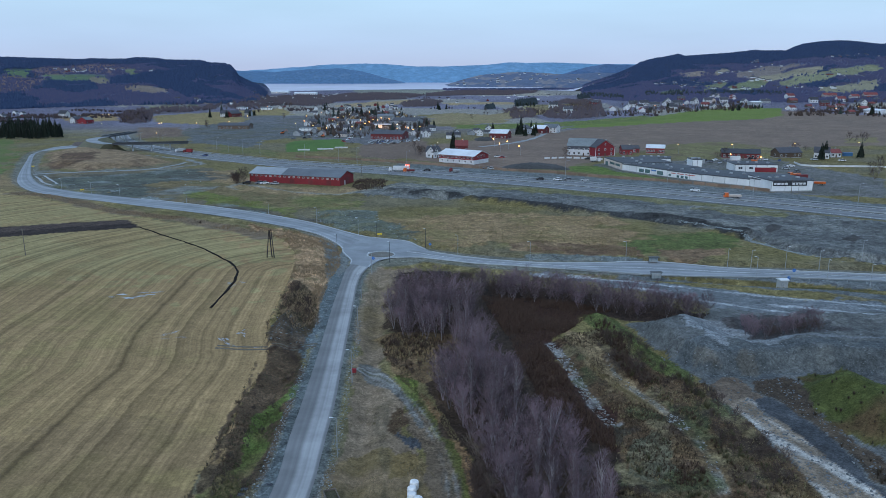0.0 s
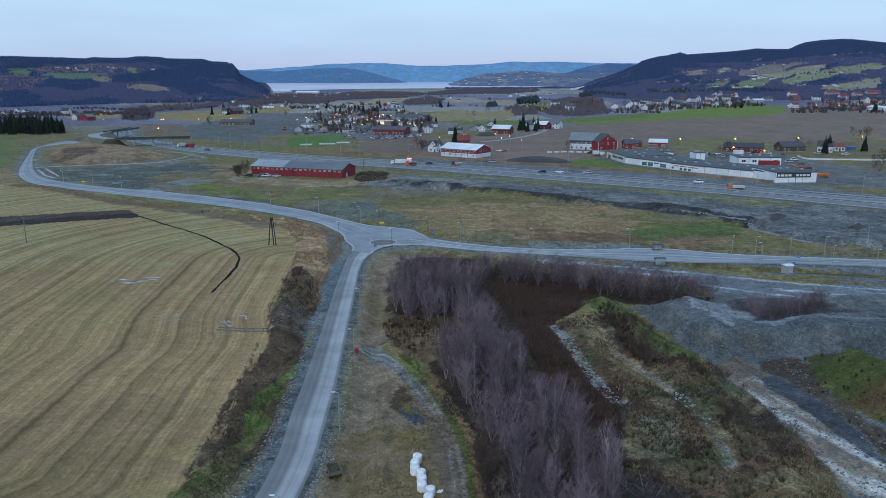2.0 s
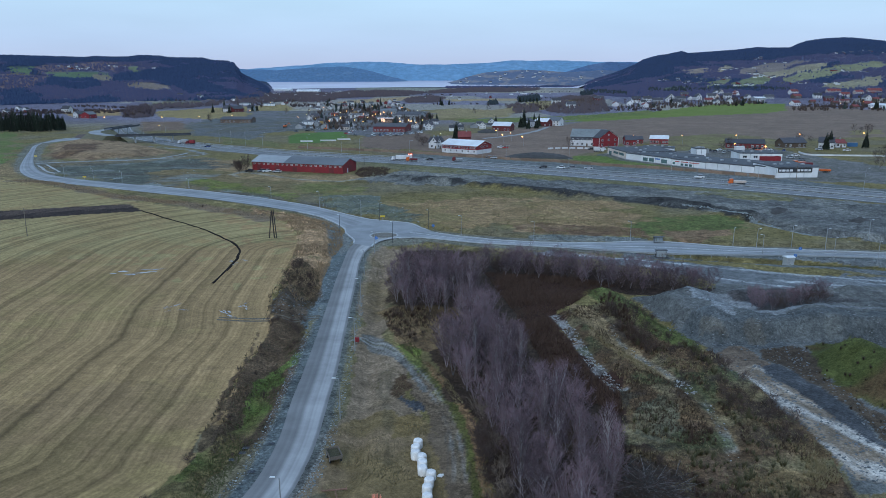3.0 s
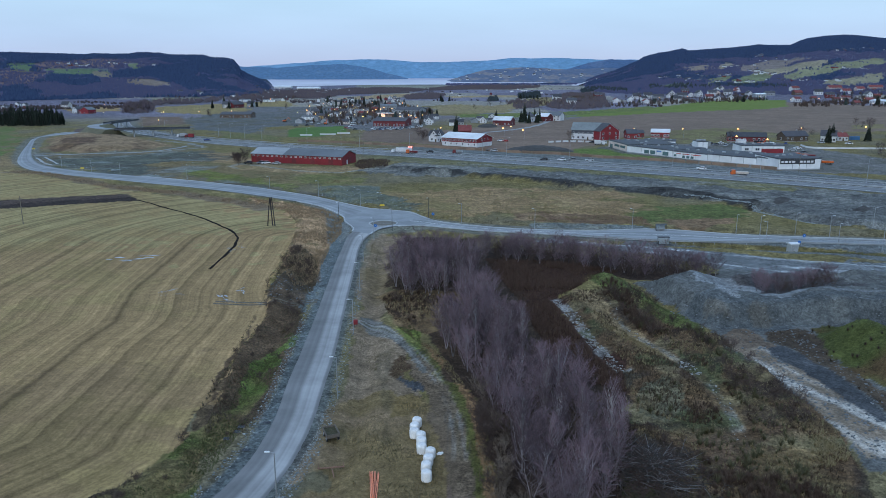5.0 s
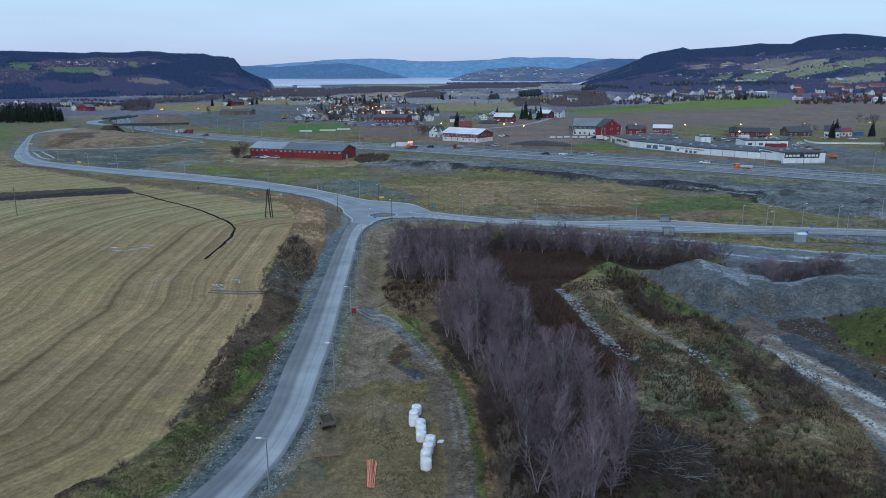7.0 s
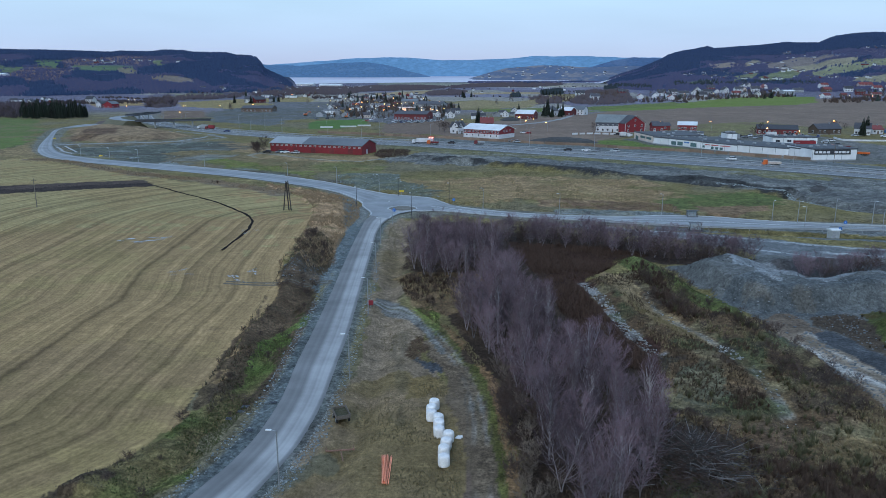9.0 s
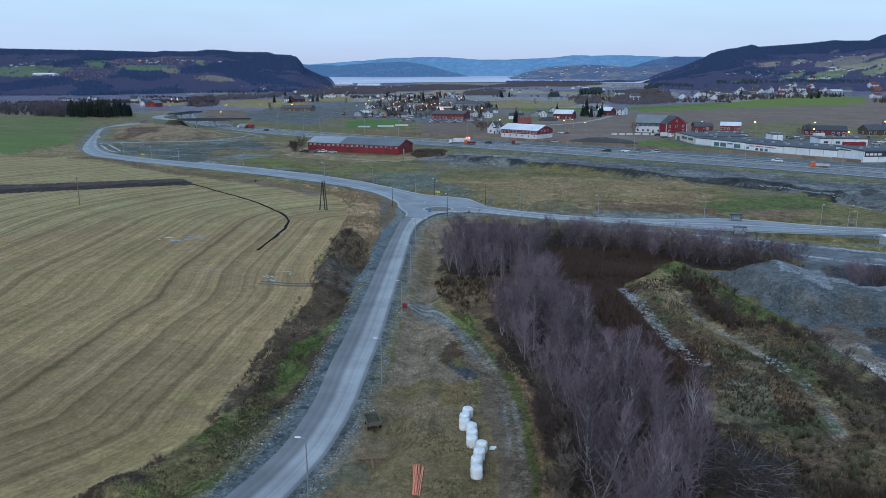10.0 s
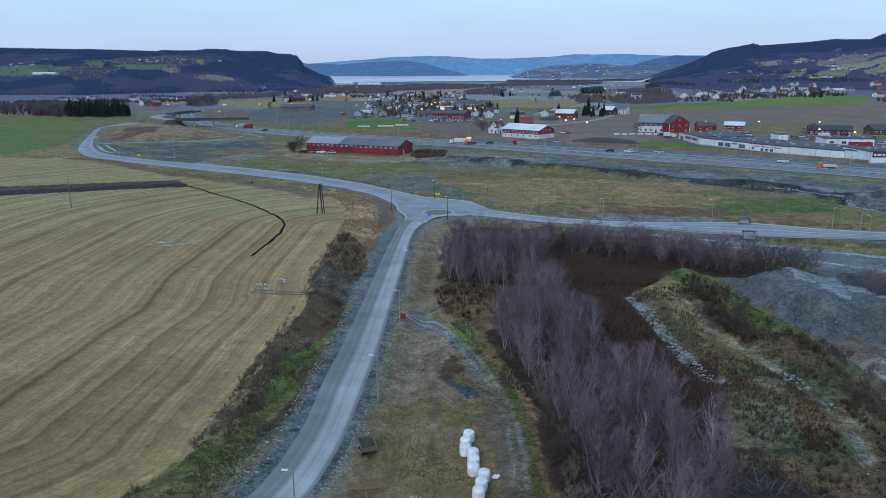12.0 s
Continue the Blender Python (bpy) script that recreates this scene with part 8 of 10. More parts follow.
# wooden line mast of three leaning legs, and slim poles in the field
p = [(-51.3, 207.2)][0]
ms = empty("line_mast", "dark tarred wooden mast of leaning poles", "mast", "", p[0], p[1])
for ax, ay, tx in ((-1.2, -0.4, -0.35), (1.0, -0.4, 0.3), (-0.1, 1.2, -0.05), (0.35, -0.2, -0.3)):
    bm = bmesh.new()
    rod(bm, (ax, ay, -0.3), (tx, 0, 8.2 + 0.3 * ax), 0.17, 0.12, 8)
    part("pole", bm, M_DKWOOD, ms)
bm = bmesh.new()
box(bm, 0, -0.12, 5.6, 1.4, 0.12, 0.14)
part("brace", bm, M_DKWOOD, ms)
bm = bmesh.new()
box(bm, 0, -0.12, 7.6, 1.1, 0.12, 0.14)
part("crossarm", bm, M_DKWOOD, ms)
for p, h in zip([(-125.9, 209.3), (160.3, 326.1), (-44.8, 391.7)], (8.5, 8, 8)):
    pl = empty("utility_pole", "slim grey wooden utility pole", "utility pole", "utility poles", p[0], p[1])
    bm = bmesh.new()
    rod(bm, (0, 0, -0.3), (0, 0, h), 0.13, 0.09, 8)
    part("shaft", bm, M_OLDWOOD, pl)
    bm = bmesh.new()
    box(bm, 0, 0, h - 0.7, 1.5, 0.1, 0.1)
    part("crossarm", bm, M_OLDWOOD, pl)


# lit forecourt in the town
p = [(-65.5, 787)][0]
fc = empty("forecourt_canopy", "flat canopy over a brightly lit shop forecourt", "canopy", "", p[0], p[1])
bm = bmesh.new()
box(bm, 0, 4, 4.2, 18, 10, 0.6)
part("roof", bm, M_WHITE, fc)
for sx in (-8, -2.7, 2.7, 8):
    bm = bmesh.new()
    rod(bm, (sx, 0.5, -0.3), (sx, 0.5, 4.2), 0.18, 0.18, 8)
    part("column", bm, M_STEEL, fc)
bm = bmesh.new()
box(bm, 0, 4, 4.08, 17, 9, 0.1)
M_SHOP = mat("shop_light", (1.0, 0.62, 0.42), 0.5, 1.0, 0.0, 0.0, emit=1.4, stain=0.0)
part("light_panel", bm, M_SHOP, fc, "glowing ceiling panel")
bm = bmesh.new()
box(bm, 0, 9, -0.2, 17, 0.4, 4.35)
sf = part("shop_front", bm, M_WHITE, fc)
for k in range(4):
    bm = bmesh.new()
    box(bm, -6 + 4 * k, 8.72, 0.4, 3.4, 0.1, 2.6)
    part("lit_pane", bm, M_SHOP, sf, "lit shop window")


# ---- the yard by the track: bales, wagon, trestle, pipes, brushwood ----
M_FILM = mat("white_bale_film", (0.86, 0.85, 0.835), 0.4, 9.0, 0.08, 0.8, rand=0.05)


def bale(seed):
    rs_ = random.Random(seed)
    b_ = empty("silage_bale", "round silage bale in white stretch film", "silage bale", "white silage bales", 0, -2000, 0)
    n, v, f = 20, [], []
    rings = ((0.0, 0.45), (0.0, 0.58), (0.12, 0.635), (0.35, 0.65), (0.7, 0.645), (1.0, 0.64), (1.16, 0.6), (1.24, 0.5), (1.25, 0.25))
    for z, r in rings:
        for i in range(n):
            a = 2 * math.pi * i / n
            k = r * (1 + 0.025 * math.sin(3 * a + seed) + rs_.uniform(-0.012, 0.012))
            v.append((k * math.cos(a), k * math.sin(a), z + rs_.uniform(-0.012, 0.012)))
    m_ = len(rings)
    for j in range(m_ - 1):
        for i in range(n):
            f.append((j * n + i, j * n + (i + 1) % n, (j + 1) * n + (i + 1) % n, (j + 1) * n + i))
    v.append((0, 0, 1.24))
    f += [((m_ - 1) * n + i, (m_ - 1) * n + (i + 1) % n, len(v) - 1) for i in range(n)]
    raw("wrap", v, f, M_FILM, b_, smooth=True)
    bm = bmesh.new()
    box(bm, 0.1 * math.cos(seed), 0.1 * math.sin(seed), 1.235, 0.5, 0.22, 0.03, rz=seed * 40)
    part("film_fold", bm, M_FILM, b_)
    return b_


kits = [bale(1), bale(2), bale(3)]
for i, (x, y) in enumerate([(-3.7, 82.6), (-3.9, 81.2), (-3.9, 79.8), (-3.1, 78.9), (-3.0, 77.6), (-2.9, 76.2), (-1.9, 75.2), (-2.1, 73.7), (-2.3, 72.3), (-2.2, 70.5)]):
    m = pose(x, y, float(zs([x], [y])[0]) - 0.02, random.Random(i).uniform(-3, 3), random.Random(i + 50).uniform(-3, 3), i * 77) @ Matrix.Diagonal((0.93, 0.93, 0.95, 1))
    if i < 3:
        kits[i].matrix_basis = m
    else:
        copy_thing(kits[i % 3], m).matrix_basis = m
p = [(-0.8, 75.8)][0]
sc = empty("film_scrap", "torn scrap of white film on the mud", "scrap", "", p[0], p[1])
bm = bmesh.new()
for k in range(4):
    box(bm, 0.15 * k - 0.2, 0.3 * (k % 2), 0.02, 0.35, 0.3, 0.12, rz=30 * k, bevel=0.03)
part("film", bm, M_FILM, sc)

p = [(-14.0, 80.1)][0]
wg = empty("farm_wagon", "old open wooden farm wagon full of soil", "wagon", "", p[0], p[1], None, 112)
wg.scale = (0.8, 0.92, 0.9)
bm = bmesh.new()
box(bm, 0, 0, 0.65, 3.0, 1.6, 0.1)
part("floor", bm, M_OLDWOOD, wg)
for s in (-1, 1):
    for k in range(2):
        bm = bmesh.new()
        box(bm, 0, s * 0.82, 0.68 + 0.3 * k, 3.1, 0.07, 0.27, rx=s * -8)
        part("side_board", bm, M_OLDWOOD, wg)
for s in (-1, 1):
    bm = bmesh.new()
    box(bm, s * 1.5, 0, 0.68, 0.07, 1.6, 0.5)
    part("end_board", bm, M_OLDWOOD, wg)
bm = bmesh.new()
bmesh.ops.create_grid(bm, x_segments=10, y_segments=6, size=1.0)
for v in bm.verts:
    v.co = Vector((v.co.x * 1.42, v.co.y * 0.76, 0.95 + 0.18 * noise.noise(v.co * 3)))
part("soil_load", bm, mat("dark_soil", (0.06, 0.055, 0.03), 0.95, 6.0, 0.4, 0.4), wg, "dark mossy soil load")
wheels(wg, (-0.9, 0.9), 1.5, 0.42, 0.18)
bm = bmesh.new()
rod(bm, (1.5, 0.2, 0.6), (2.9, 0, 0.25), 0.05)
rod(bm, (1.5, -0.2, 0.6), (2.9, 0, 0.25), 0.05)
part("drawbar", bm, M_DKWOOD, wg)

p = [(-13.0, 73.4)][0]
hw = empty("hay_rake", "rusty old drawbar rake lying on grass", "farm implement", "", p[0], p[1], None, 8)
M_RUST = mat("rusty_iron", (0.22, 0.12, 0.085), 0.8, 9.0, 0.4, 0.3)
bm = bmesh.new()
rod(bm, (-1.5, 0, 0.5), (1.5, 0.1, 0.5), 0.1)
part("beam", bm, M_RUST, hw)
bm = bmesh.new()
rod(bm, (0.1, 0, 0.45), (0.35, -1.5, 0.15), 0.06)
part("drawbar", bm, M_RUST, hw)
for k in range(6):
    bm = bmesh.new()
    x = -1.4 + 0.56 * k
    rod(bm, (x, 0, 0.5), (x, 0.35, 0.85 if k in (0, 5) else 0.2), 0.035)
    rod(bm, (x, 0.35, 0.85 if k in (0, 5) else 0.2), (x, 0.5, 0.0), 0.03)
    part("tine", bm, M_RUST, hw)

pa, pb = [(-7.9, 71.4), (-7.6, 67.2)]
dx, dy = pb[0] - pa[0], pb[1] - pa[1]
pp = empty("pipe_bundle", "bundle of orange plastic drain pipes", "pipes", "", (pa[0] + pb[0]) / 2, (pa[1] + pb[1]) / 2, None, math.degrees(math.atan2(dy, dx)))
pp.scale = (0.84, 0.9, 1.0)
M_PIPE = mat("orange_pipe", (0.78, 0.27, 0.15), 0.5, 4.0, 0.12, 0.02, rand=0.3)
rs = random.Random(9)
for k in range(11):
    bm = bmesh.new()
    yy, lv = -0.42 + 0.14 * (k % 7), k // 7
    a = rs.uniform(-0.12, 0.12) - 0.1 * (k % 7 - 3) / 3
    rod(bm, (-2.9 + rs.uniform(-0.3, 0.3), yy - a, 0.1 + 0.12 * lv), (2.9 + rs.uniform(-0.3, 0.3), yy + a, 0.1 + 0.12 * lv), 0.062, 0.062, 8)
    part("pipe", bm, M_PIPE, pp)
# ---- trees ----
def tube(v, f, a, b, ra, rb, n):
    d = (b - a).normalized()
    u = d.orthogonal().normalized()
    w = d.cross(u)
    k = len(v)
    for p, r in ((a, ra), (b, rb)):
        for i in range(n):
            q = 2 * math.pi * i / n
            v.append(tuple(p + (u * math.cos(q) + w * math.sin(q)) * r))
    for i in range(n):
        f.append((k + i, k + (i + 1) % n, k + n + (i + 1) % n, k + n + i))


def bare_tree(seed, h, spread, limbs, twigs, stems=1, tl=0.75, tw=0.011, up=(0.45, 1.4)):
    """Trunk and limbs as tapered tubes; crown of fine twigs."""
    r = random.Random(seed)
    tv, tf, cv, cf = [], [], [], []
    for s in range(stems):
        lean = Vector((r.uniform(-0.12, 0.12), r.uniform(-0.12, 0.12), 1)) if stems == 1 else Vector((math.cos(s * 6.28 / stems) * 0.28 + r.uniform(-0.1, 0.1), math.sin(s * 6.28 / stems) * 0.28, 1))
        hh = h * r.uniform(0.85, 1.05)
        pts = [Vector((0, 0, -0.2))]
        for k in range(6):
            pts.append(pts[-1] + Vector((lean.x + r.uniform(-0.1, 0.1), lean.y + r.uniform(-0.1, 0.1), 1)) * hh / 6)
        rad = 0.0125 * h / (0.6 + 0.4 * stems)
        for k in range(6):
            tube(tv, tf, pts[k], pts[k + 1], rad * (1 - k / 6.6), rad * (1 - (k + 1) / 6.6), 5)
        nl = limbs // stems
        for i in range(nl):
            t = 0.14 + 0.84 * (i + r.random()) / nl
            k = min(5, int(t * 6))
            p = pts[k].lerp(pts[k + 1], t * 6 - k)
            a = r.uniform(0, 6.283)
            ln = spread * (0.34 + 0.72 * math.sin(math.pi * min(0.12 + 0.86 * t, 1.0))) * r.uniform(0.75, 1.15)
            d = Vector((math.cos(a), math.sin(a), r.uniform(*up)))
            d.normalize()
            q = p + d * ln * 0.55
            e_ = q + (d + Vector((r.uniform(-0.3, 0.3), r.uniform(-0.3, 0.3), 0.5))).normalized() * ln * 0.6
            tube(tv, tf, p, q, rad * 0.34, rad * 0.2, 3)
            tube(tv, tf, q, e_, rad * 0.2, rad * 0.08, 3)
            for j in range(twigs // max(1, limbs)):
                s_ = r.random() ** 0.7
                o = p.lerp(q, s_ * 2) if s_ < 0.5 else q.lerp(e_, s_ * 2 - 1)
                g = (d * 0.8 + Vector((r.gauss(0, 0.65), r.gauss(0, 0.65), r.uniform(-0.2, 0.7)))).normalized() * tl * r.uniform(0.5, 1.35)
                sd = g.orthogonal().normalized()
                sd = (Matrix.Rotation(r.uniform(0, 6.28), 3, g.normalized()) @ sd) * tw * r.uniform(0.7, 1.5)
                k0 = len(cv)
                cv += [tuple(o - sd * 1.2), tuple(o + sd * 1.2), tuple(o + g)]
                cf.append((k0, k0 + 1, k0 + 2))
                # side shoots
                for z_ in (0.35, 0.6):
                    b_ = o + g * z_
                    gg = (g.normalized() + Vector((r.gauss(0, 0.7), r.gauss(0, 0.7), 0.2))).normalized() * tl * 0.5
                    k0 = len(cv)
                    cv += [tuple(b_ - sd * 0.6), tuple(b_ + sd * 0.6), tuple(b_ + gg)]
                    cf.append((k0, k0 + 1, k0 + 2))
    return tv, tf, cv, cf


M_BARK = mat("grey_bark", (0.21, 0.185, 0.19), 0.9, 6.0, 0.3, 0.3, rand=0.5)
M_TWIG = mat("bare_twigs", (0.162, 0.108, 0.126), 0.85, 0.6, 0.25, 0.0, rand=0.52, stain=0.25)
M_TWIGB = mat("brown_twigs", (0.08, 0.052, 0.043), 0.85, 0.6, 0.3, 0.0, rand=0.3, stain=0.2)
M_TWIGT = mat("tan_twigs", (0.2, 0.155, 0.12), 0.85, 0.6, 0.25, 0.0, rand=0.3, stain=0.2)
M_TWIGP = mat("pale_birch_bark", (0.3, 0.275, 0.28), 0.85, 2.0, 0.3, 0.0, rand=0.25)


def tree_kit(name, label, cat, group, args, bark, twig):
    t_ = empty(name, label, cat, group, 0, -2000, 0)
    tv, tf, cv, cf = bare_tree(*args)
    raw("trunk", tv, tf, bark, t_)
    raw("crown", cv, cf, twig, t_)
    return t_


TREES = [tree_kit("alder_tree", "leafless grey alder with fine purplish twigs", "tree", "bare thicket trees", a, M_BARK, M_TWIG) for a in (
    (1, 7.4, 2.5, 60, 1380, 2), (2, 6.4, 2.3, 56, 1290, 3), (3, 8.2, 2.5, 60, 1380, 2), (4, 5.8, 2.4, 54, 1250, 4), (5, 7.0, 2.5, 60, 1380, 3))]
BIRCH = [tree_kit("birch_tree", "leafless young birch with pale trunk", "tree", "bare thicket trees", a, M_TWIGP, M_TWIG) for a in ((11, 8.8, 2.1, 48, 1100, 1, 0.75, 0.011, (1.3, 2.8)), (12, 7.4, 2.0, 44, 1000, 2, 0.75, 0.011, (1.2, 2.6)))]
SHRUB = [tree_kit("willow_shrub", "leafless many-stemmed willow shrub", "shrub", "bare shrubs", a, M_TWIGB, M_TWIGB) for a in ((21, 3.0, 1.9, 30, 480, 5, 0.7, 0.016), (22, 2.3, 1.8, 30, 480, 6, 0.65, 0.016), (23, 3.8, 1.8, 30, 480, 4, 0.7, 0.016))]
TANBUSH = [tree_kit("tan_shrub", "leafless pale tan bush at the edge of the thicket", "shrub", "tan bushes", a, M_TWIGT, M_TWIGT) for a in ((24, 2.8, 1.7, 34, 560, 7, 0.6, 0.013), (25, 2.2, 1.6, 34, 560, 8, 0.6, 0.013))]
FARBARE = [tree_kit("bare_tree", "leafless roadside tree in the distance", "tree", "distant bare trees", a, M_BARK, M_TWIGB) for a in ((31, 9.0, 3.2, 20, 140, 1, 1.9, 0.06), (32, 7.0, 3.0, 20, 140, 2, 1.8, 0.06))]
used = set()


def plant(kits_, pts, seed, lo=0.8, hi=1.2, sink=0.0):
    r = random.Random(seed)
    hz = zs([p[0] for p in pts], [p[1] for p in pts]) if pts else []
    for (x, y), z in zip(pts, hz):
        k = r.choice(kits_)
        s = r.uniform(lo, hi)
        m = pose(x, y, float(z) - sink, 0, 0, r.uniform(0, 360))
        ob = k if k.name not in used else copy_thing(k, m)
        used.add(k.name)
        ob.matrix_basis = m @ Matrix.Diagonal((s, s, s * r.uniform(0.92, 1.1), 1))


THICKET = [(-9.8, 164.8), (6.7, 158.2), (7.0, 137.7), (11.4, 113.1), (14.6, 101.1), (18.3, 90.3), (20.2, 82.1)] + [(19.9, 75.8), (16.7, 64.8), (10.7, 59.5), (8.6, 64.8)] + [(6.6, 83.4), (2.8, 95.4), (-0.6, 110.0), (0.4, 118.3), (3.8, 124.0), (2.5, 136.4), (-9.0, 137.7), (-11.6, 148.2)]
plant(TREES + BIRCH, scatter(THICKET, 190, 31, 2.3), 41, 0.5, 1.18)
HEDGE = [(9.5, 175.4), (30.5, 171.4), (49.0, 161.6), (59.5, 152.1), (55.3, 147.1), (39.7, 151.3), (28.5, 159.5), (9.0, 165.7)]
plant([TREES[1], TREES[3], SHRUB[2], SHRUB[2]], scatter(HEDGE, 125, 32, 1.5), 42, 0.6, 0.92)
plant([TREES[1], SHRUB[2]], scatter([(-8.2, 185.1), (9.7, 179.6), (9.5, 174.4), (-6.3, 174.4)], 16, 37, 2.0), 47, 0.45, 0.65)
PITBUSH = [(60.5, 137.6), (75.8, 138.3), (74.6, 133.7), (61.1, 133.7)]
plant([TREES[3], SHRUB[2], TREES[1]], scatter(PITBUSH, 26, 33, 1.5), 43, 0.5, 0.75)
plant(SHRUB, scatter([(3.8, 92.5), (8.0, 87.3), (10.2, 75.8), (6.2, 66.6), (3.9, 66.6), (3.9, 78.4)], 24, 34, 1.6), 44, 0.5, 0.95)
plant(TANBUSH, scatter([(2.6, 97.0), (4.4, 95.0), (6.0, 84.0), (8.4, 76.0), (7.6, 62.0), (5.2, 60.0), (4.8, 76.0), (4.2, 86.0)], 16, 57, 1.5), 58, 0.65, 1.0)
plant(SHRUB, scatter([(20.6, 88.0), (23.4, 84.0), (26.6, 76.0), (27.4, 68.0), (24.6, 58.5), (15.0, 58.5), (19.0, 72.0)], 34, 59, 1.3), 60, 0.25, 0.5)
plant(SHRUB, scatter(BRUSH_LEFT, 36, 35, 1.8), 45, 0.2, 0.42)
plant(SHRUB, scatter([(-36.3, 151.7), (-39.1, 166.0), (-38.3, 173.0), (-34.6, 173.3), (-31.4, 162.4), (-30.3, 153.4)], 16, 36, 1.2), 46, 0.35, 0.6)
plant(SHRUB, scatter([(-36.2, 123.7), (-33.6, 130.9), (-27.8, 133.2), (-25.5, 124.6)], 8, 55, 1.6), 56, 0.25, 0.45)
plant(SHRUB, scatter([(31.8, 137.7), (37.9, 134.5), (43.0, 113.1), (45.9, 97.1), (46.0, 84.8), (45.4, 80.6), (39.0, 80.6), (39.0, 92.2), (36.2, 106.6), (32.2, 120.4)], 46, 38, 1.8), 48, 0.35, 0.75)
plant(SHRUB, scatter(CLEARING, 16, 39, 1.7), 49, 0.3, 0.5)
plant(SHRUB, scatter([(-109.2, 369.3), (-105.7, 378.0), (-100.5, 363.0), (-104.0, 357.0)], 7, 52, 1.6), 53, 1.2, 1.9)
FAR_SPOTS = (([(-11.0, 482), (-15.2, 493)], 5), ([(-450, 668), (-403, 648), (-496, 806), (-534, 806)], 60), ([(-228.7, 998), (-240.8, 1173), (-219.5, 1261), (-139.9, 1096), (-85.7, 1173), (-36.9, 1079), (-32.4, 847), (-81.9, 726), (-134.6, 769)], 40), ([(214.9, 1079), (339.0, 1261), (514, 1420), (591, 1420), (650, 1625), (381.5, 1420), (251.3, 1215)], 46),
             ([(30.2, 1079), (105.8, 1173), (87.6, 970), (33.8, 942)], 12), ([(-395.9, 892), (-394.4, 970), (-438, 1079), (-487, 1115)], 44), ([(191.0, 478), (190.8, 493), (175.9, 468)], 4), ([(337.9, 601), (352.1, 601), (374.6, 642), (366.5, 648)], 9), ([(97.4, 1079), (183.3, 1173), (204.5, 1310), (118.6, 1261)], 26),
             ([(505, 1079), (658, 1079), (1092, 1798), (802, 1625)], 40), ([(79.9, 504), (89.9, 516), (81.7, 468), (73.8, 465)], 4), ([(-249.1, 751), (-247.5, 769), (-265.7, 826), (-266.9, 806)], 4), ([(223.0, 1215), (266.6, 1310), (365.1, 1798), (297.4, 1625)], 20), ([(266.9, 560), (284.6, 560), (266.7, 516), (243.0, 500)], 4), ([(245.1, 409), (262.2, 422), (232.8, 373.6), (219.7, 363.0)], 8), ([(-20.4, 478), (-9.2, 485), (-9.9, 524), (-19.9, 516)], 6))

for i, (poly, n) in enumerate(FAR_SPOTS):
    if len(poly) < 3:
        poly = [(poly[0][0] - 8, poly[0][1] - 8), (poly[1][0] + 8, poly[1][1] - 8), (poly[1][0], poly[1][1] + 10)]
    plant(FARBARE, scatter(poly, int(n * 0.38) + 1, 60 + i, 3.0), 60 + i, 0.6, 1.15)


def spruce(seed, h, r0, tiers, arms):
    r = random.Random(seed)
    tv, tf, cv, cf = [], [], [], []
    tube(tv, tf, Vector((0, 0, -0.3)), Vector((0, 0, h * 0.95)), 0.02 * h, 0.004 * h, 6)
    for i in range(tiers):
        t = i / (tiers - 1)
        z = h * (0.10 + 0.88 * t)
        rad = r0 * (1 - t) ** 0.85 + 0.12
        for j in range(arms):
            a = 6.283 * (j + r.random() * 0.8) / arms + i
            ln = rad * r.uniform(0.7, 1.15)
            d, w = Vector((math.cos(a), math.sin(a), 0)), Vector((-math.sin(a), math.cos(a), 0))
            base, tip = Vector((0, 0, z + 0.05 * h * (1 - t))), d * ln + Vector((0, 0, z - 0.22 * ln))
            mid = d * ln * 0.55 + Vector((0, 0, z + 0.02 * h))
            wd = ln * 0.42
            k = len(cv)
            cv += [tuple(base), tuple(mid + w * wd), tuple(tip), tuple(mid - w * wd), tuple(mid - Vector((0, 0, 0.35 * ln + 0.1)))]
            cf += [(k, k + 1, k + 4), (k + 1, k + 2, k + 4), (k + 2, k + 3, k + 4), (k + 3, k, k + 4), (k, k + 3, k + 2, k + 1)]
    return tv, tf, cv, cf


M_NEEDLE = mat("spruce_needles", (0.022, 0.034, 0.022), 0.85, 2.0, 0.35, 0.2, rand=0.35)
SPRUCE = []
for a in ((1, 14.0, 3.1, 24, 10), (2, 11.0, 2.8, 20, 10), (3, 17.0, 3.1, 26, 10)):
    t_ = empty("spruce_tree", "dark green spruce with drooping branches", "spruce", "spruces", 0, -2000, 0)
    tv, tf, cv, cf = spruce(*a)
    raw("trunk", tv, tf, M_BARK, t_)
    raw("crown", cv, cf, M_NEEDLE, t_)
    SPRUCE.append(t_)
plant(SPRUCE, scatter([(-403, 648), (-398.5, 648), (-364.5, 642), (-350.4, 661), (-378.0, 719), (-445, 787), (-496, 806)], 140, 81, 3.6), 82, 0.65, 0.98)
plant([SPRUCE[0]], [(257.0, 482), (282.6, 485), (250.8, 475)], 83, 0.85, 1.0)
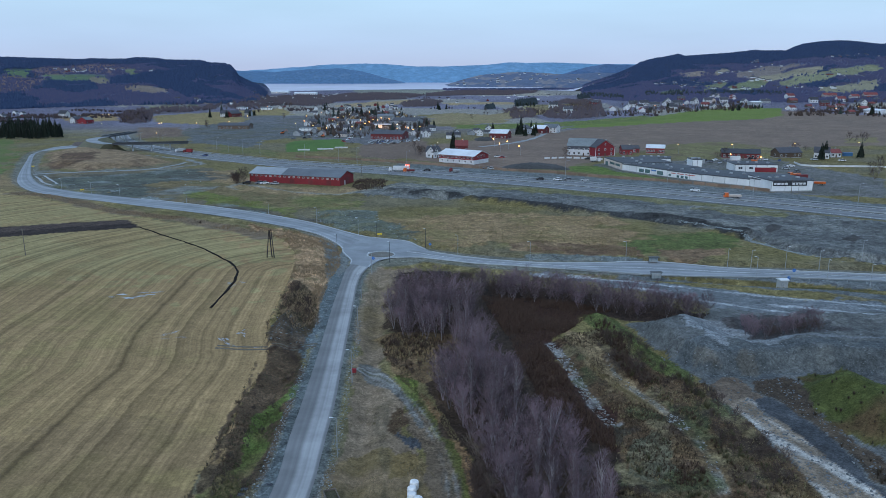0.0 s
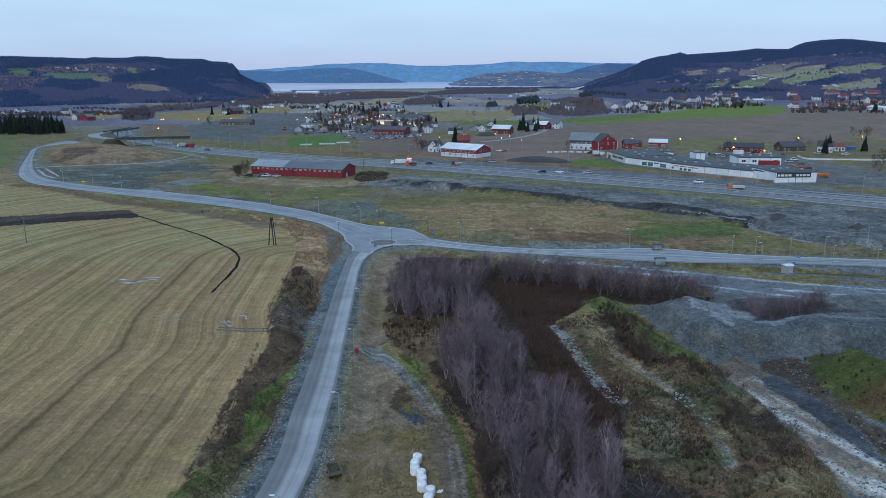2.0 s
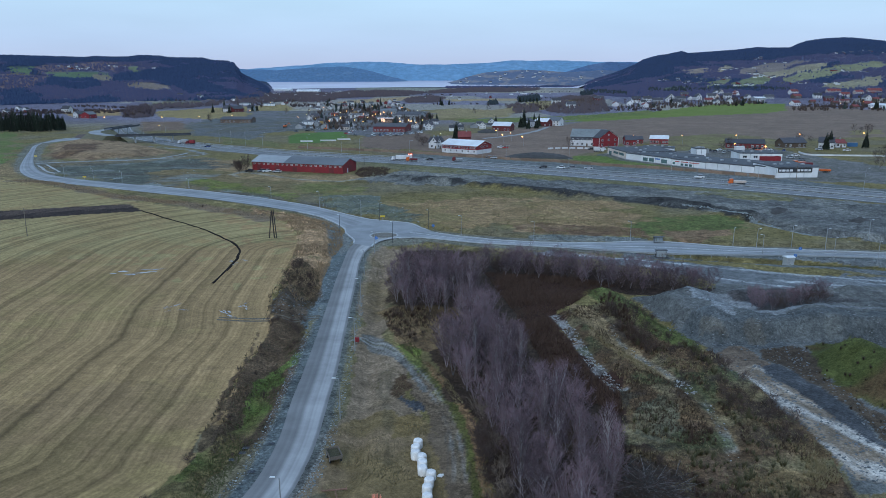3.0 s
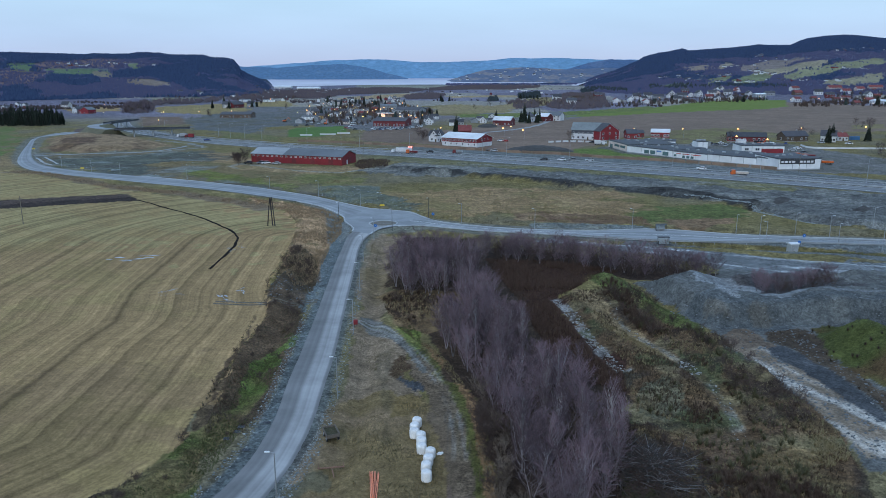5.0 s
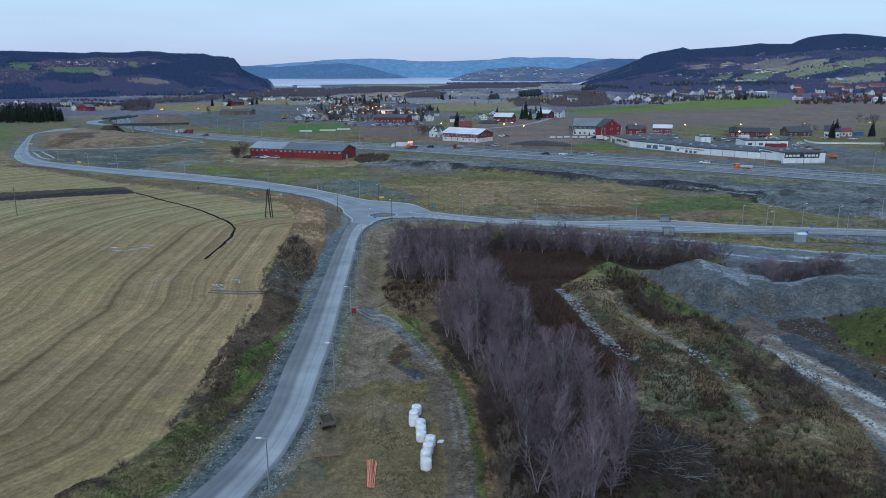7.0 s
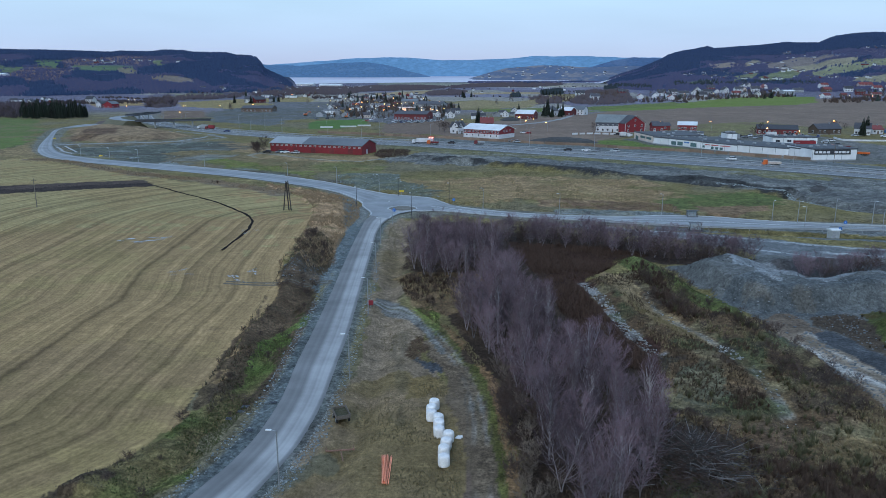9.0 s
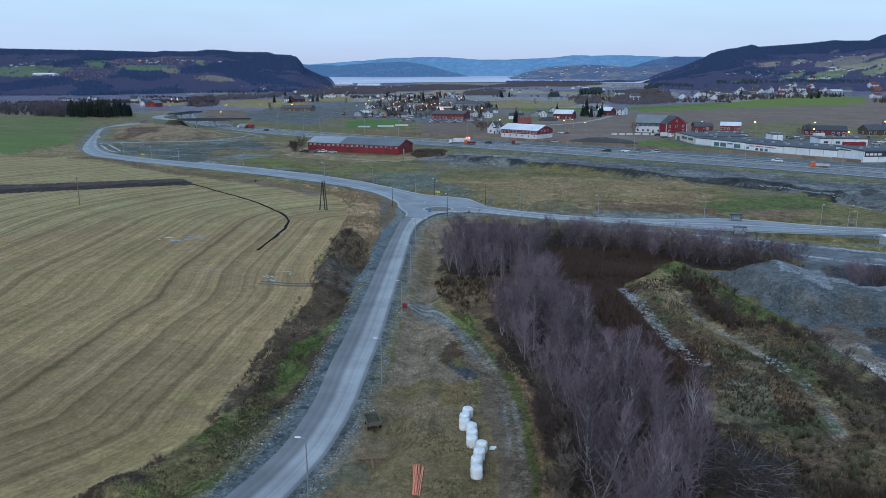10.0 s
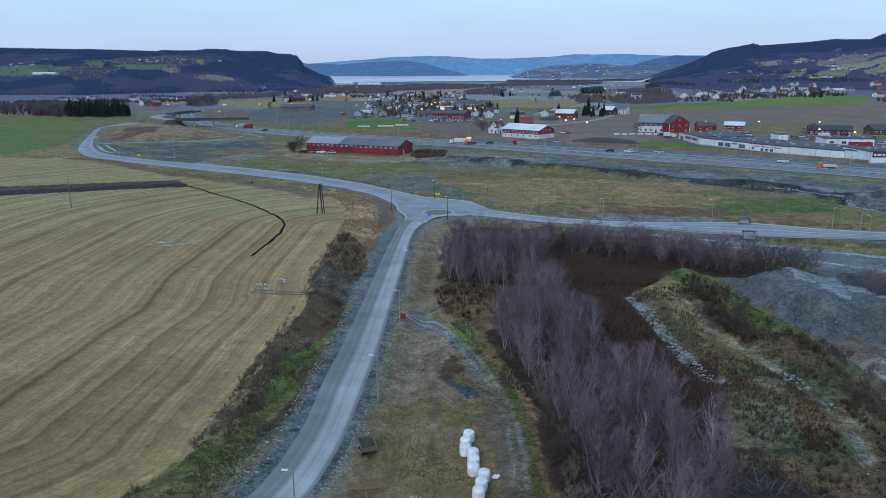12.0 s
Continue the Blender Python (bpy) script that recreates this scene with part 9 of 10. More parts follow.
plant(SPRUCE, [(-325.2, 1014), (-318.2, 1045), (-302.3, 1014), (-291.3, 1079), (-280.4, 1079), (-282.7, 1062), (77.2, 675), (90.3, 703), (85.4, 682), (89.6, 735), (7.7, 546), (10.4, 551), (-9.2, 1310), (6.1, 1310), (-6.0, 1285), (-144.2, 1096), (-137.9, 1115), (-129.7, 1096), (-117.2, 1045), (-204.8, 1261), (-227.1, 1420), (-104.1, 1079), (74.4, 689), (71.9, 696), (47.5, 689), (493, 1238), (513, 1261), (572, 1336), (421, 1363), (653, 1194), (636, 1079), (649, 1096), (-18.3, 806), (-10.2, 816)], 84, 0.7, 1.15)
plant(SPRUCE, scatter([(-208.9, 1173), (-92.6, 1420), (-44.7, 1173), (-71.0, 970), (-143.1, 998)], 12, 85, 12), 86, 0.5, 0.8)
plant(SPRUCE, scatter([(141.1, 1420), (178.6, 1420), (197.0, 1587), (156.4, 1551)], 16, 87, 6), 88, 0.5, 0.8)
for k in SPRUCE + FARBARE + TREES + BIRCH + SHRUB + TANBUSH:
    if k.name not in used:
        bpy.data.objects.remove(k)


# ---- loose cover: grasses, reeds, stones, woods (uncountable) ----
def many(poly, n, seed):
    r = np.random.RandomState(seed)
    P = np.array(poly)
    lo, hi = P.min(0), P.max(0)
    xs, ys = np.empty(0), np.empty(0)
    while len(xs) < n:
        a, b_ = r.uniform(lo[0], hi[0], n * 2), r.uniform(lo[1], hi[1], n * 2)
        m = inside(poly, a, b_)
        xs, ys = np.concatenate([xs, a[m]]), np.concatenate([ys, b_[m]])
    return xs[:n], ys[:n], r


def island_mat(name, cols, rough=0.9):
    m = bpy.data.materials.new(name)
    m.use_nodes = True
    t = m.node_tree
    b_ = t.nodes["Principled BSDF"]
    b_.inputs["Roughness"].default_value, b_.inputs["Specular IOR Level"].default_value = rough, 0.2
    g = t.nodes.new("ShaderNodeNewGeometry")
    rp = t.nodes.new("ShaderNodeValToRGB")
    e_ = rp.color_ramp.elements
    e_[0].color, e_[1].color = (*cols[0], 1), (*cols[-1], 1)
    for i, c_ in enumerate(cols[1:-1]):
        q = e_.new((i + 1) / (len(cols) - 1))
        q.color = (*c_, 1)
    t.links.new(g.outputs["Random Per Island"], rp.inputs[0])
    t.links.new(rp.outputs[0], b_.inputs["Base Color"])
    return m


def tufts(name, label, cat, polys, blades, h, w, material, seed, clear=1.0, patch=0, off=None):
    """Clumps of narrow bent blades standing on the ground."""
    vs, fs, k0 = [], [], 0
    for poly, n in polys:
        x, y, r = many(poly, n, seed)
        keep = (road_gap(x, y) > clear) & (along(STREAM_1, x, y) > 1.8) & (along(STREAM_2, x, y) > 1.6) & (along(TRACK, x, y) > 2.0)
        if off:
            keep &= ~inside(off, x, y) & ~inside(GREEN_VERGE, x, y)
        if patch:
            keep &= patch * smooth_noise(x, y, 11.0, 90, 4) > -0.12
        x, y = x[keep], y[keep]
        z = height(x, y)
        n = len(x)
        size = r.uniform(0.5, 1.3, n) * (0.7 + 0.6 * (smooth_noise(x, y, 8.0, seed) > 0))
        for b_ in range(blades):
            a = r.uniform(0, 6.283, n)
            le = r.uniform(0.15, 0.7, n) * h * size
            hh = h * size * r.uniform(0.6, 1.1, n)
            ww = w * size * r.uniform(0.6, 1.4, n)
            ca, sa = np.cos(a), np.sin(a)
            p = np.stack([np.stack([x - sa * ww, y + ca * ww, z - 0.05], 1), np.stack([x + sa * ww, y - ca * ww, z - 0.05], 1),
                          np.stack([x + ca * le, y + sa * le, z + hh], 1)], 1)
            vs.append(p.reshape(-1, 3))
            fs.append(np.arange(k0, k0 + 3 * n).reshape(-1, 3))
            k0 += 3 * n
        seed += 1
    v, f = np.concatenate(vs), np.concatenate(fs)
    me = bpy.data.meshes.new(name)
    me.vertices.add(len(v)); me.vertices.foreach_set("co", v.ravel())
    me.loops.add(f.size); me.loops.foreach_set("vertex_index", f.ravel())
    me.polygons.add(len(f)); me.polygons.foreach_set("loop_start", np.arange(0, f.size, 3))
    me.update(calc_edges=True)
    me.materials.append(material)
    tagged(new(name, me), label, cat, kind="stuff")


def band(line, half):
    """The outline of a strip along a plan line."""
    l = spline(line, 6.0)
    le, ri = [], []
    for i, p in enumerate(l):
        a, b_ = l[max(0, i - 1)], l[min(len(l) - 1, i + 1)]
        d = (b_ - a) / (np.linalg.norm(b_ - a) + 1e-9)
        le.append((p[0] - d[1] * half, p[1] + d[0] * half)); ri.append((p[0] + d[1] * half, p[1] - d[0] * half))
    return le + ri[::-1]


BANK_STRIP = band(BANK_WEST, 3.4)
tufts("reeds", "dark brown withered reed bed", "reeds", [(REEDS, 11000)], 7, 0.7, 0.028, island_mat("withered_reed", [(0.09, 0.054, 0.042), (0.12, 0.075, 0.056), (0.06, 0.038, 0.032), (0.155, 0.105, 0.075)]), 201)
tufts("dry_grass", "pale withered tussock grass", "grass", [(CLEARING, 700), (SCRUB_EAST, 4000), (TAN_RIDGE, 1800), (TUFT_BAND, 1600), (STRAW_EDGE, 1200), (STRAW_PATCH, 260), ([(43.8, 79.8), (46.0, 78.4), (45.6, 71.1), (43.6, 64.0), (41.4, 65.9), (41.4, 72.2)], 700), (TAN_MID, 4000), ([(-33.1, 286.3), (-5.8, 302.8), (49.6, 286.3), (85.2, 253.9), (99.0, 242.1), (64.7, 253.9), (53.9, 209.3), (19.6, 207.2), (-2.5, 218.2)], 6000), ([(-118.2, 326.1), (-76.5, 314.8), (-39.8, 302.8), (-33.1, 286.3), (-48.1, 266.9), (-77.4, 289.0)], 2500)], 8, 0.36, 0.028, island_mat("straw_grass", [(0.30, 0.235, 0.14), (0.22, 0.19, 0.10), (0.36, 0.29, 0.18), (0.17, 0.155, 0.075)]), 211, patch=1)
tufts("heath_grass", "tall straw-coloured withered grass on rough banks", "grass", [(HEATH, 9000), (BANK_STRIP, 5200)], 5, 0.4, 0.05, island_mat("heath_straw", [(0.43, 0.325, 0.21), (0.34, 0.25, 0.16), (0.27, 0.185, 0.12), (0.38, 0.3, 0.185)]), 216)
tufts("brushwood", "dark withered weeds and brambles", "weeds", [(BROWN_SCRUB, 2500), (THICKET_FLOOR, 6000), (SCRUB_EAST, 9000), (BANK_STRIP, 500), (CLEARING, 1600)], 7, 0.36, 0.025, island_mat("withered_weeds", [(0.08, 0.056, 0.04), (0.115, 0.086, 0.053), (0.054, 0.038, 0.031), (0.155, 0.112, 0.076)]), 221, patch=-1)
tufts("brambles", "dense dark brambles round the branch heap", "brambles", [(DARK_SCRUB, 420), (GREEN_MOUND, 60), (DEBRIS, 40)], 64, 0.5, 0.016, island_mat("dark_bramble", [(0.062, 0.045, 0.036), (0.09, 0.066, 0.05), (0.045, 0.036, 0.03), (0.12, 0.095, 0.07), (0.075, 0.078, 0.045)]), 226)
tufts("green_grass", "short green verge grass", "grass", [(GREEN_VERGE, 3500), (GREEN_NEAR, 1600), (GREEN_BANK, 2500), (GREEN_SPOT, 500), (GREEN_MOUND, 2600), (GRASS_STRIP, 2500)], 5, 0.15, 0.035, island_mat("verge_grass", [(0.082, 0.118, 0.042), (0.11, 0.125, 0.052), (0.15, 0.132, 0.072), (0.07, 0.096, 0.036)]), 231)


SCRUB_A = [(32.4, 150.7), (36.1, 141.2), (35.2, 125.0), (38.4, 116.0), (37.6, 109.4), (40.8, 100.2), (40.0, 90.6), (41.5, 82.6), (40.2, 74.6), (39.1, 68.9), (31.1, 68.9), (30.9, 74.6), (36.7, 82.6), (36.2, 92.4), (35.4, 106.5), (32.9, 120.3), (31.3, 137.3)]
SCRUB_B = [(32.8, 88.9), (35.8, 87.3), (33.9, 79.8), (31.5, 74.6), (34.9, 75.8), (39.0, 74.6), (38.2, 64.0), (24.4, 58.9), (19.4, 58.9), (27.0, 68.9), (29.6, 79.8)]
tufts("brown_scrub", "low dark reddish-brown leafless bushes", "scrub", [(SCRUB_A, 640), (SCRUB_B, 560), (BANK_STRIP, 25), (CLEARING, 90)], 70, 0.85, 0.017, island_mat("dark_bush_twigs", [(0.082, 0.053, 0.041), (0.115, 0.076, 0.057), (0.056, 0.038, 0.033), (0.16, 0.112, 0.08)]), 261, patch=-1)
tufts("olive_scrub", "low olive-green bushes and tall weeds", "scrub", [(SCRUB_A, 200), ([(40.7, 118.9), (42.8, 99.2), (37.8, 90.6), (44.4, 88.9), (43.5, 79.8), (42.9, 85.7), (43.2, 98.2), (43.0, 113.3)], 140), (MOSS_PATCH, 12), (SCRUB_B, 120)], 56, 0.75, 0.022, island_mat("olive_bush", [(0.10, 0.10, 0.05), (0.135, 0.125, 0.068), (0.075, 0.08, 0.045), (0.16, 0.14, 0.085)]), 271)

tufts("verge_brush", "low brown withered weeds beside the field", "weeds", [(BRUSH_LEFT, 9000)], 5, 0.3, 0.032, island_mat("brown_weeds", [(0.10, 0.078, 0.055), (0.14, 0.115, 0.075), (0.065, 0.05, 0.04), (0.18, 0.145, 0.10), (0.11, 0.115, 0.055)]), 291, off=GREEN_NEAR)
tufts("far_thicket", "bare purple-brown trees beside the spruce stand", "trees", [([(-450, 668), (-403, 648), (-496, 806), (-534, 806)], 260), ([(-585, 689), (-450, 668), (-534, 806), (-717, 847)], 300), ([(-392.8, 880), (-387.3, 956), (-445, 1096), (-487, 1115)], 160)], 22, 8.0, 0.22, island_mat("far_bare_twigs", [(0.115, 0.09, 0.11), (0.145, 0.115, 0.13), (0.08, 0.066, 0.085)]), 296)
tufts("shed_hedge", "low bare brown hedge by the long shed", "hedge", [([(-45.4, 352.2), (-45.6, 372.9), (-33.3, 379.2), (-29.0, 368.6), (-28.4, 341.6), (-40.0, 338.5)], 420)], 30, 0.95, 0.06, island_mat("hedge_twigs", [(0.12, 0.085, 0.07), (0.16, 0.12, 0.095), (0.085, 0.062, 0.055)]), 299)
tufts("verge_turf", "short trampled olive-brown turf", "grass", [(SCRUB_EAST, 2000), (VERGE_EAST, 5000), (YARD_GRASS, 9000), (TRACK_EDGE, 2500)], 4, 0.16, 0.03, island_mat("olive_turf", [(0.19, 0.155, 0.09), (0.15, 0.135, 0.068), (0.24, 0.19, 0.125), (0.13, 0.112, 0.065)]), 281)


def stones(name, label, polys, material, seed, lo, hi, line=None, near=0.0, far_=0.0):
    unit = bmesh.new()
    bmesh.ops.create_icosphere(unit, subdivisions=1, radius=1.0)
    U = np.array([v.co[:] for v in unit.verts])
    F = np.array([[v.index for v in f_.verts] for f_ in unit.faces])
    unit.free()
    vs, fs, k0 = [], [], 0
    for poly, n in polys:
        x, y, r = many(poly, n, seed)
        off = inside(GREEN_MOUND, x, y) | inside(DARK_HAUL, x, y)
        if line is not None:
            d = along(line, x, y) + 0.5 * smooth_noise(x, y, 6.0, 39, 3)
            off |= (d < near) | (d > far_)
        x, y = x[~off], y[~off]
        z = height(x, y)
        seed += 1
        s = lo + (hi - lo) * r.random_sample(len(x)) ** 2.5
        jit = r.uniform(0.7, 1.25, (len(x), len(U), 1))
        sh = np.stack([s * r.uniform(0.8, 1.4, len(x)), s * r.uniform(0.8, 1.3, len(x)), s * r.uniform(0.5, 0.8, len(x))], 1)
        v = U[None] * jit * sh[:, None, :] + np.stack([x, y, z + sh[:, 2] * 0.3], 1)[:, None, :]
        vs.append(v.reshape(-1, 3))
        fs.append((F[None] + (k0 + np.arange(len(x)) * len(U))[:, None, None]).reshape(-1, 3))
        k0 += v.shape[0] * len(U)
    v, f = np.concatenate(vs), np.concatenate(fs)
    me = bpy.data.meshes.new(name)
    me.vertices.add(len(v)); me.vertices.foreach_set("co", v.ravel())
    me.loops.add(f.size); me.loops.foreach_set("vertex_index", f.ravel())
    me.polygons.add(len(f)); me.polygons.foreach_set("loop_start", np.arange(0, f.size, 3))
    me.update(calc_edges=True)
    me.materials.append(material)
    tagged(new(name, me), label, "stones", kind="stuff")


M_ROCKS = island_mat("broken_rock", [(0.16, 0.185, 0.19), (0.26, 0.3, 0.305), (0.2, 0.225, 0.225), (0.38, 0.42, 0.425)])
M_RUBBLE = island_mat("grey_rubble", [(0.10, 0.11, 0.118), (0.17, 0.185, 0.195), (0.13, 0.142, 0.15), (0.24, 0.255, 0.265)])
stones("rock_lining", "pale blasted rock lining a drainage channel", [(band(CHANNEL[5:], 1.0), 1500), (ROCKFILL, 160), (GREY_WEST, 400), (TEAL_A, 260), (TEAL_B, 260), (TEAL_C, 260), (TEAL_D, 90)], M_ROCKS, 301, 0.06, 0.34)
stones("rubble", "loose grey rubble and gravel", [(QUARRY, 3600), (QUARRY_FACE, 700), (PALE_ROCK, 500), (DEBRIS, 240), (ROUGH_SLOPE, 2000), (EARTH_HEAP, 350)], M_RUBBLE, 311, 0.03, 0.22)
stones("verge_stones", "pale broken stones on the road verges", [(ROCK_SLOPE, 2600), (STONY_VERGE, 9000), ([(-16.5, 86.8), (-16.4, 81.8), (-16.6, 77.2), (-17.1, 73.3), (-17.7, 69.3), (-18.5, 66.0), (-19.0, 63.9), (-17.8, 63.9), (-16.7, 68.8), (-16.0, 72.7), (-15.6, 77.0), (-15.5, 81.1), (-15.8, 86.4)], 900)], island_mat('pale_chippings', [(0.15, 0.172, 0.175), (0.28, 0.305, 0.305), (0.19, 0.21, 0.208), (0.42, 0.44, 0.44)]), 331, 0.02, 0.12, access_mid, 3.3, 2e9)
SHOULDER = [tuple(p_) for p_ in access_mid if p_[1] < 150]
stones("shoulder_stones", "pale broken stones along the road shoulders", [(band(SHOULDER, 5.6), 11000)], island_mat("shoulder_chippings", [(0.11, 0.132, 0.138), (0.22, 0.25, 0.255), (0.15, 0.175, 0.18), (0.4, 0.43, 0.43)]), 341, 0.03, 0.15, access_mid, 3.75, 5.1)
stones("stream_gravel", "pale cobbles in the stream beds", [(band(STREAM_1, 1.0), 800), (band(STREAM_2, 0.8), 130), ([(34.3, 100.9), (36.6, 104.5), (37.7, 100.7), (37.5, 98.4), (35.3, 98.2)], 90)], island_mat('stream_stone', [(0.2, 0.205, 0.2), (0.33, 0.335, 0.325), (0.26, 0.262, 0.255), (0.42, 0.425, 0.415)]), 321, 0.03, 0.2)


M_PALESTICK = mat("bleached_wood", (0.17, 0.158, 0.155), 0.9, 4.0, 0.3, 0.0)
def ribbon(name, line, half, material, label, category, lift=0.1, wander=0.0, step=0.8):
    """A narrow strip draped over the ground."""
    l = np.array(spline(line, step))
    d = np.gradient(l, axis=0)
    d /= np.linalg.norm(d, axis=1)[:, None]
    nrm = np.stack([-d[:, 1], d[:, 0]], 1)
    s_ = np.arange(len(l)) * step
    w = half * (1 + 0.55 * smooth_noise(s_, s_ * 0, 3.0, 44, 4))
    off = wander * smooth_noise(s_, s_ * 0 + 9, 9.0, 45, 3)
    v, f = [], []
    for k, (j, dz) in enumerate(((-1.0, -0.14), (-0.55, 0.0), (0.55, 0.0), (1.0, -0.14))):
        p_ = l + nrm * (off + j * w)[:, None]
        v.append(np.column_stack([p_, height(p_[:, 0], p_[:, 1]) + lift + dz]))
    n = len(l)
    for k in range(3):
        f += [(k * n + i, k * n + i + 1, (k + 1) * n + i + 1, (k + 1) * n + i) for i in range(n - 1)]
    ob = raw(name, [tuple(q) for q in np.concatenate(v)], f, material, smooth=True)
    return tagged(ob, label, category, kind="structure")


M_DITCH = mat("wet_ditch_soil", (0.022, 0.018, 0.016), 0.95, 3.0, 0.5, 0.5, spec=0.05)
ribbon("ditch", DITCH, 0.34, M_DITCH, "dark wet ditch across the stubble field", "ditch", 0.13, 0.5)
M_RUT = mat("trodden_earth", (0.15, 0.132, 0.105), 0.95, 3.0, 0.3, 0.3, spec=0.1)
for o in (-0.7, 0.7):
    ribbon("farm_track", [(-45.0, 133.6 + o), (-38.0, 132.6 + o), (-33.0, 132.9 + o), (-28.0, 134.0 + o), (-25.2, 134.6 + o)], 0.28, M_RUT, "worn wheel rut of a field crossing", "track", 0.1, 0.2)
M_LANE = mat("pale_lane_gravel", (0.3, 0.32, 0.33), 0.95, 1.0, 0.3, 0.3, spec=0.1)
ribbon("gravel_lane", [(-230, 400), (-214, 406), (-191, 413), (-175, 421), (-168, 439), (-165, 458)], 1.1, M_LANE, "pale gravel lane along the top of the spoil slope", "track", 0.2, 0.6, 2.0)
for l_ in ([(-223, 390), (-214, 378), (-205, 365), (-195, 355)], [(-220, 393), (-211, 381), (-202, 369), (-196, 361)]):
    ribbon("tyre_track", l_, 0.55, mat("pale_tyre_track", (0.38, 0.4, 0.41), 0.95, 1.0, 0.25, 0.2, spec=0.1), "pale curled tyre track on grey gravel", "track", 0.2, 0.3, 1.5)
ribbon("farm_lane", [(29, 570), (48, 591), (69, 623), (88, 669), (105, 732), (118, 786)], 2.2, M_LANE, "pale gravel lane curving to a farm", "track", 0.2, 0.3, 4.0)
ribbon("farm_lane", [(-1035, 1505), (-985, 1467), (-928, 1428), (-876, 1395)], 2.4, M_LANE, "pale lane climbing the wooded hillside", "track", 0.6, 1.0, 8.0)
# same water material, its sky reflection in the base colour
ribbon("river_mouth", [(415, 3420), (480, 3360), (550, 3330), (610, 3260)], 75, bpy.data.materials["sky_tinted_water"], "pale river mouth on the far shore", "water", 1.6, 20.0, 25.0)
# heap of cut branches
M_DKSTICK = mat("weathered_sticks", (0.05, 0.046, 0.043), 0.9, 4.0, 0.3, 0.0)
p = [(21.7, 70.5)][0]
bp_ = empty("branch_heap", "heap of cut grey branches and brushwood", "branches", "", p[0], p[1])
r = random.Random(77)
groups = {}
for k in range(1500):
    d = (abs(r.gauss(0, 0.5)), r.uniform(0, 6.283))
    x, y = d[0] * 6.4 * math.cos(d[1]), d[0] * 5.8 * math.sin(d[1])
    z = max(0.1, 1.9 * (1 - d[0] * 0.9)) * r.uniform(0.2, 1.0)
    a, el, ln = r.uniform(0, 6.283), r.uniform(-0.25, 0.5), r.uniform(0.8, 3.0)
    o = Vector((x, y, z))
    g = Vector((math.cos(a) * math.cos(el), math.sin(a) * math.cos(el), math.sin(el))) * ln
    v, f = groups.setdefault((0, 2, 2, 0, 1, 2, 0)[k % 7], ([], []))
    mid = o + g * 0.5 + Vector((r.uniform(-0.2, 0.2), r.uniform(-0.2, 0.2), r.uniform(-0.1, 0.15)))
    rr = r.uniform(0.018, 0.05)
    tube(v, f, o, mid, rr, rr * 0.8, 4)
    tube(v, f, mid, o + g, rr * 0.8, rr * 0.3, 4)
    for j in range(2):
        q = mid + Vector((r.uniform(-0.8, 0.8), r.uniform(-0.8, 0.8), r.uniform(0, 0.6)))
        tube(v, f, mid, q, rr * 0.5, rr * 0.2, 3)
for k in range(24):
    a, dd = r.uniform(0, 6.283), r.uniform(0.3, 4.2)
    o = Vector((dd * math.cos(a), dd * math.sin(a), max(0.15, 1.5 - 0.3 * dd)))
    b2 = a + r.uniform(-1.2, 1.2)
    g = Vector((math.cos(b2), math.sin(b2), r.uniform(0.0, 0.6))) * r.uniform(1.4, 3.4)
    v, f = groups[1]
    mid = o + g * 0.5 + Vector((r.uniform(-0.15, 0.15), r.uniform(-0.15, 0.15), r.uniform(0.0, 0.15)))
    rr = r.uniform(0.035, 0.06)
    tube(v, f, o, mid, rr, rr * 0.8, 5)
    tube(v, f, mid, o + g, rr * 0.8, rr * 0.3, 5)
for k, nm, mm in ((0, "brushwood", M_DKSTICK), (1, "bleached_brushwood", M_PALESTICK), (2, "brown_brushwood", M_TWIGB)):
    raw(nm, groups[k][0], groups[k][1], mm, bp_)["kind"] = "stuff"


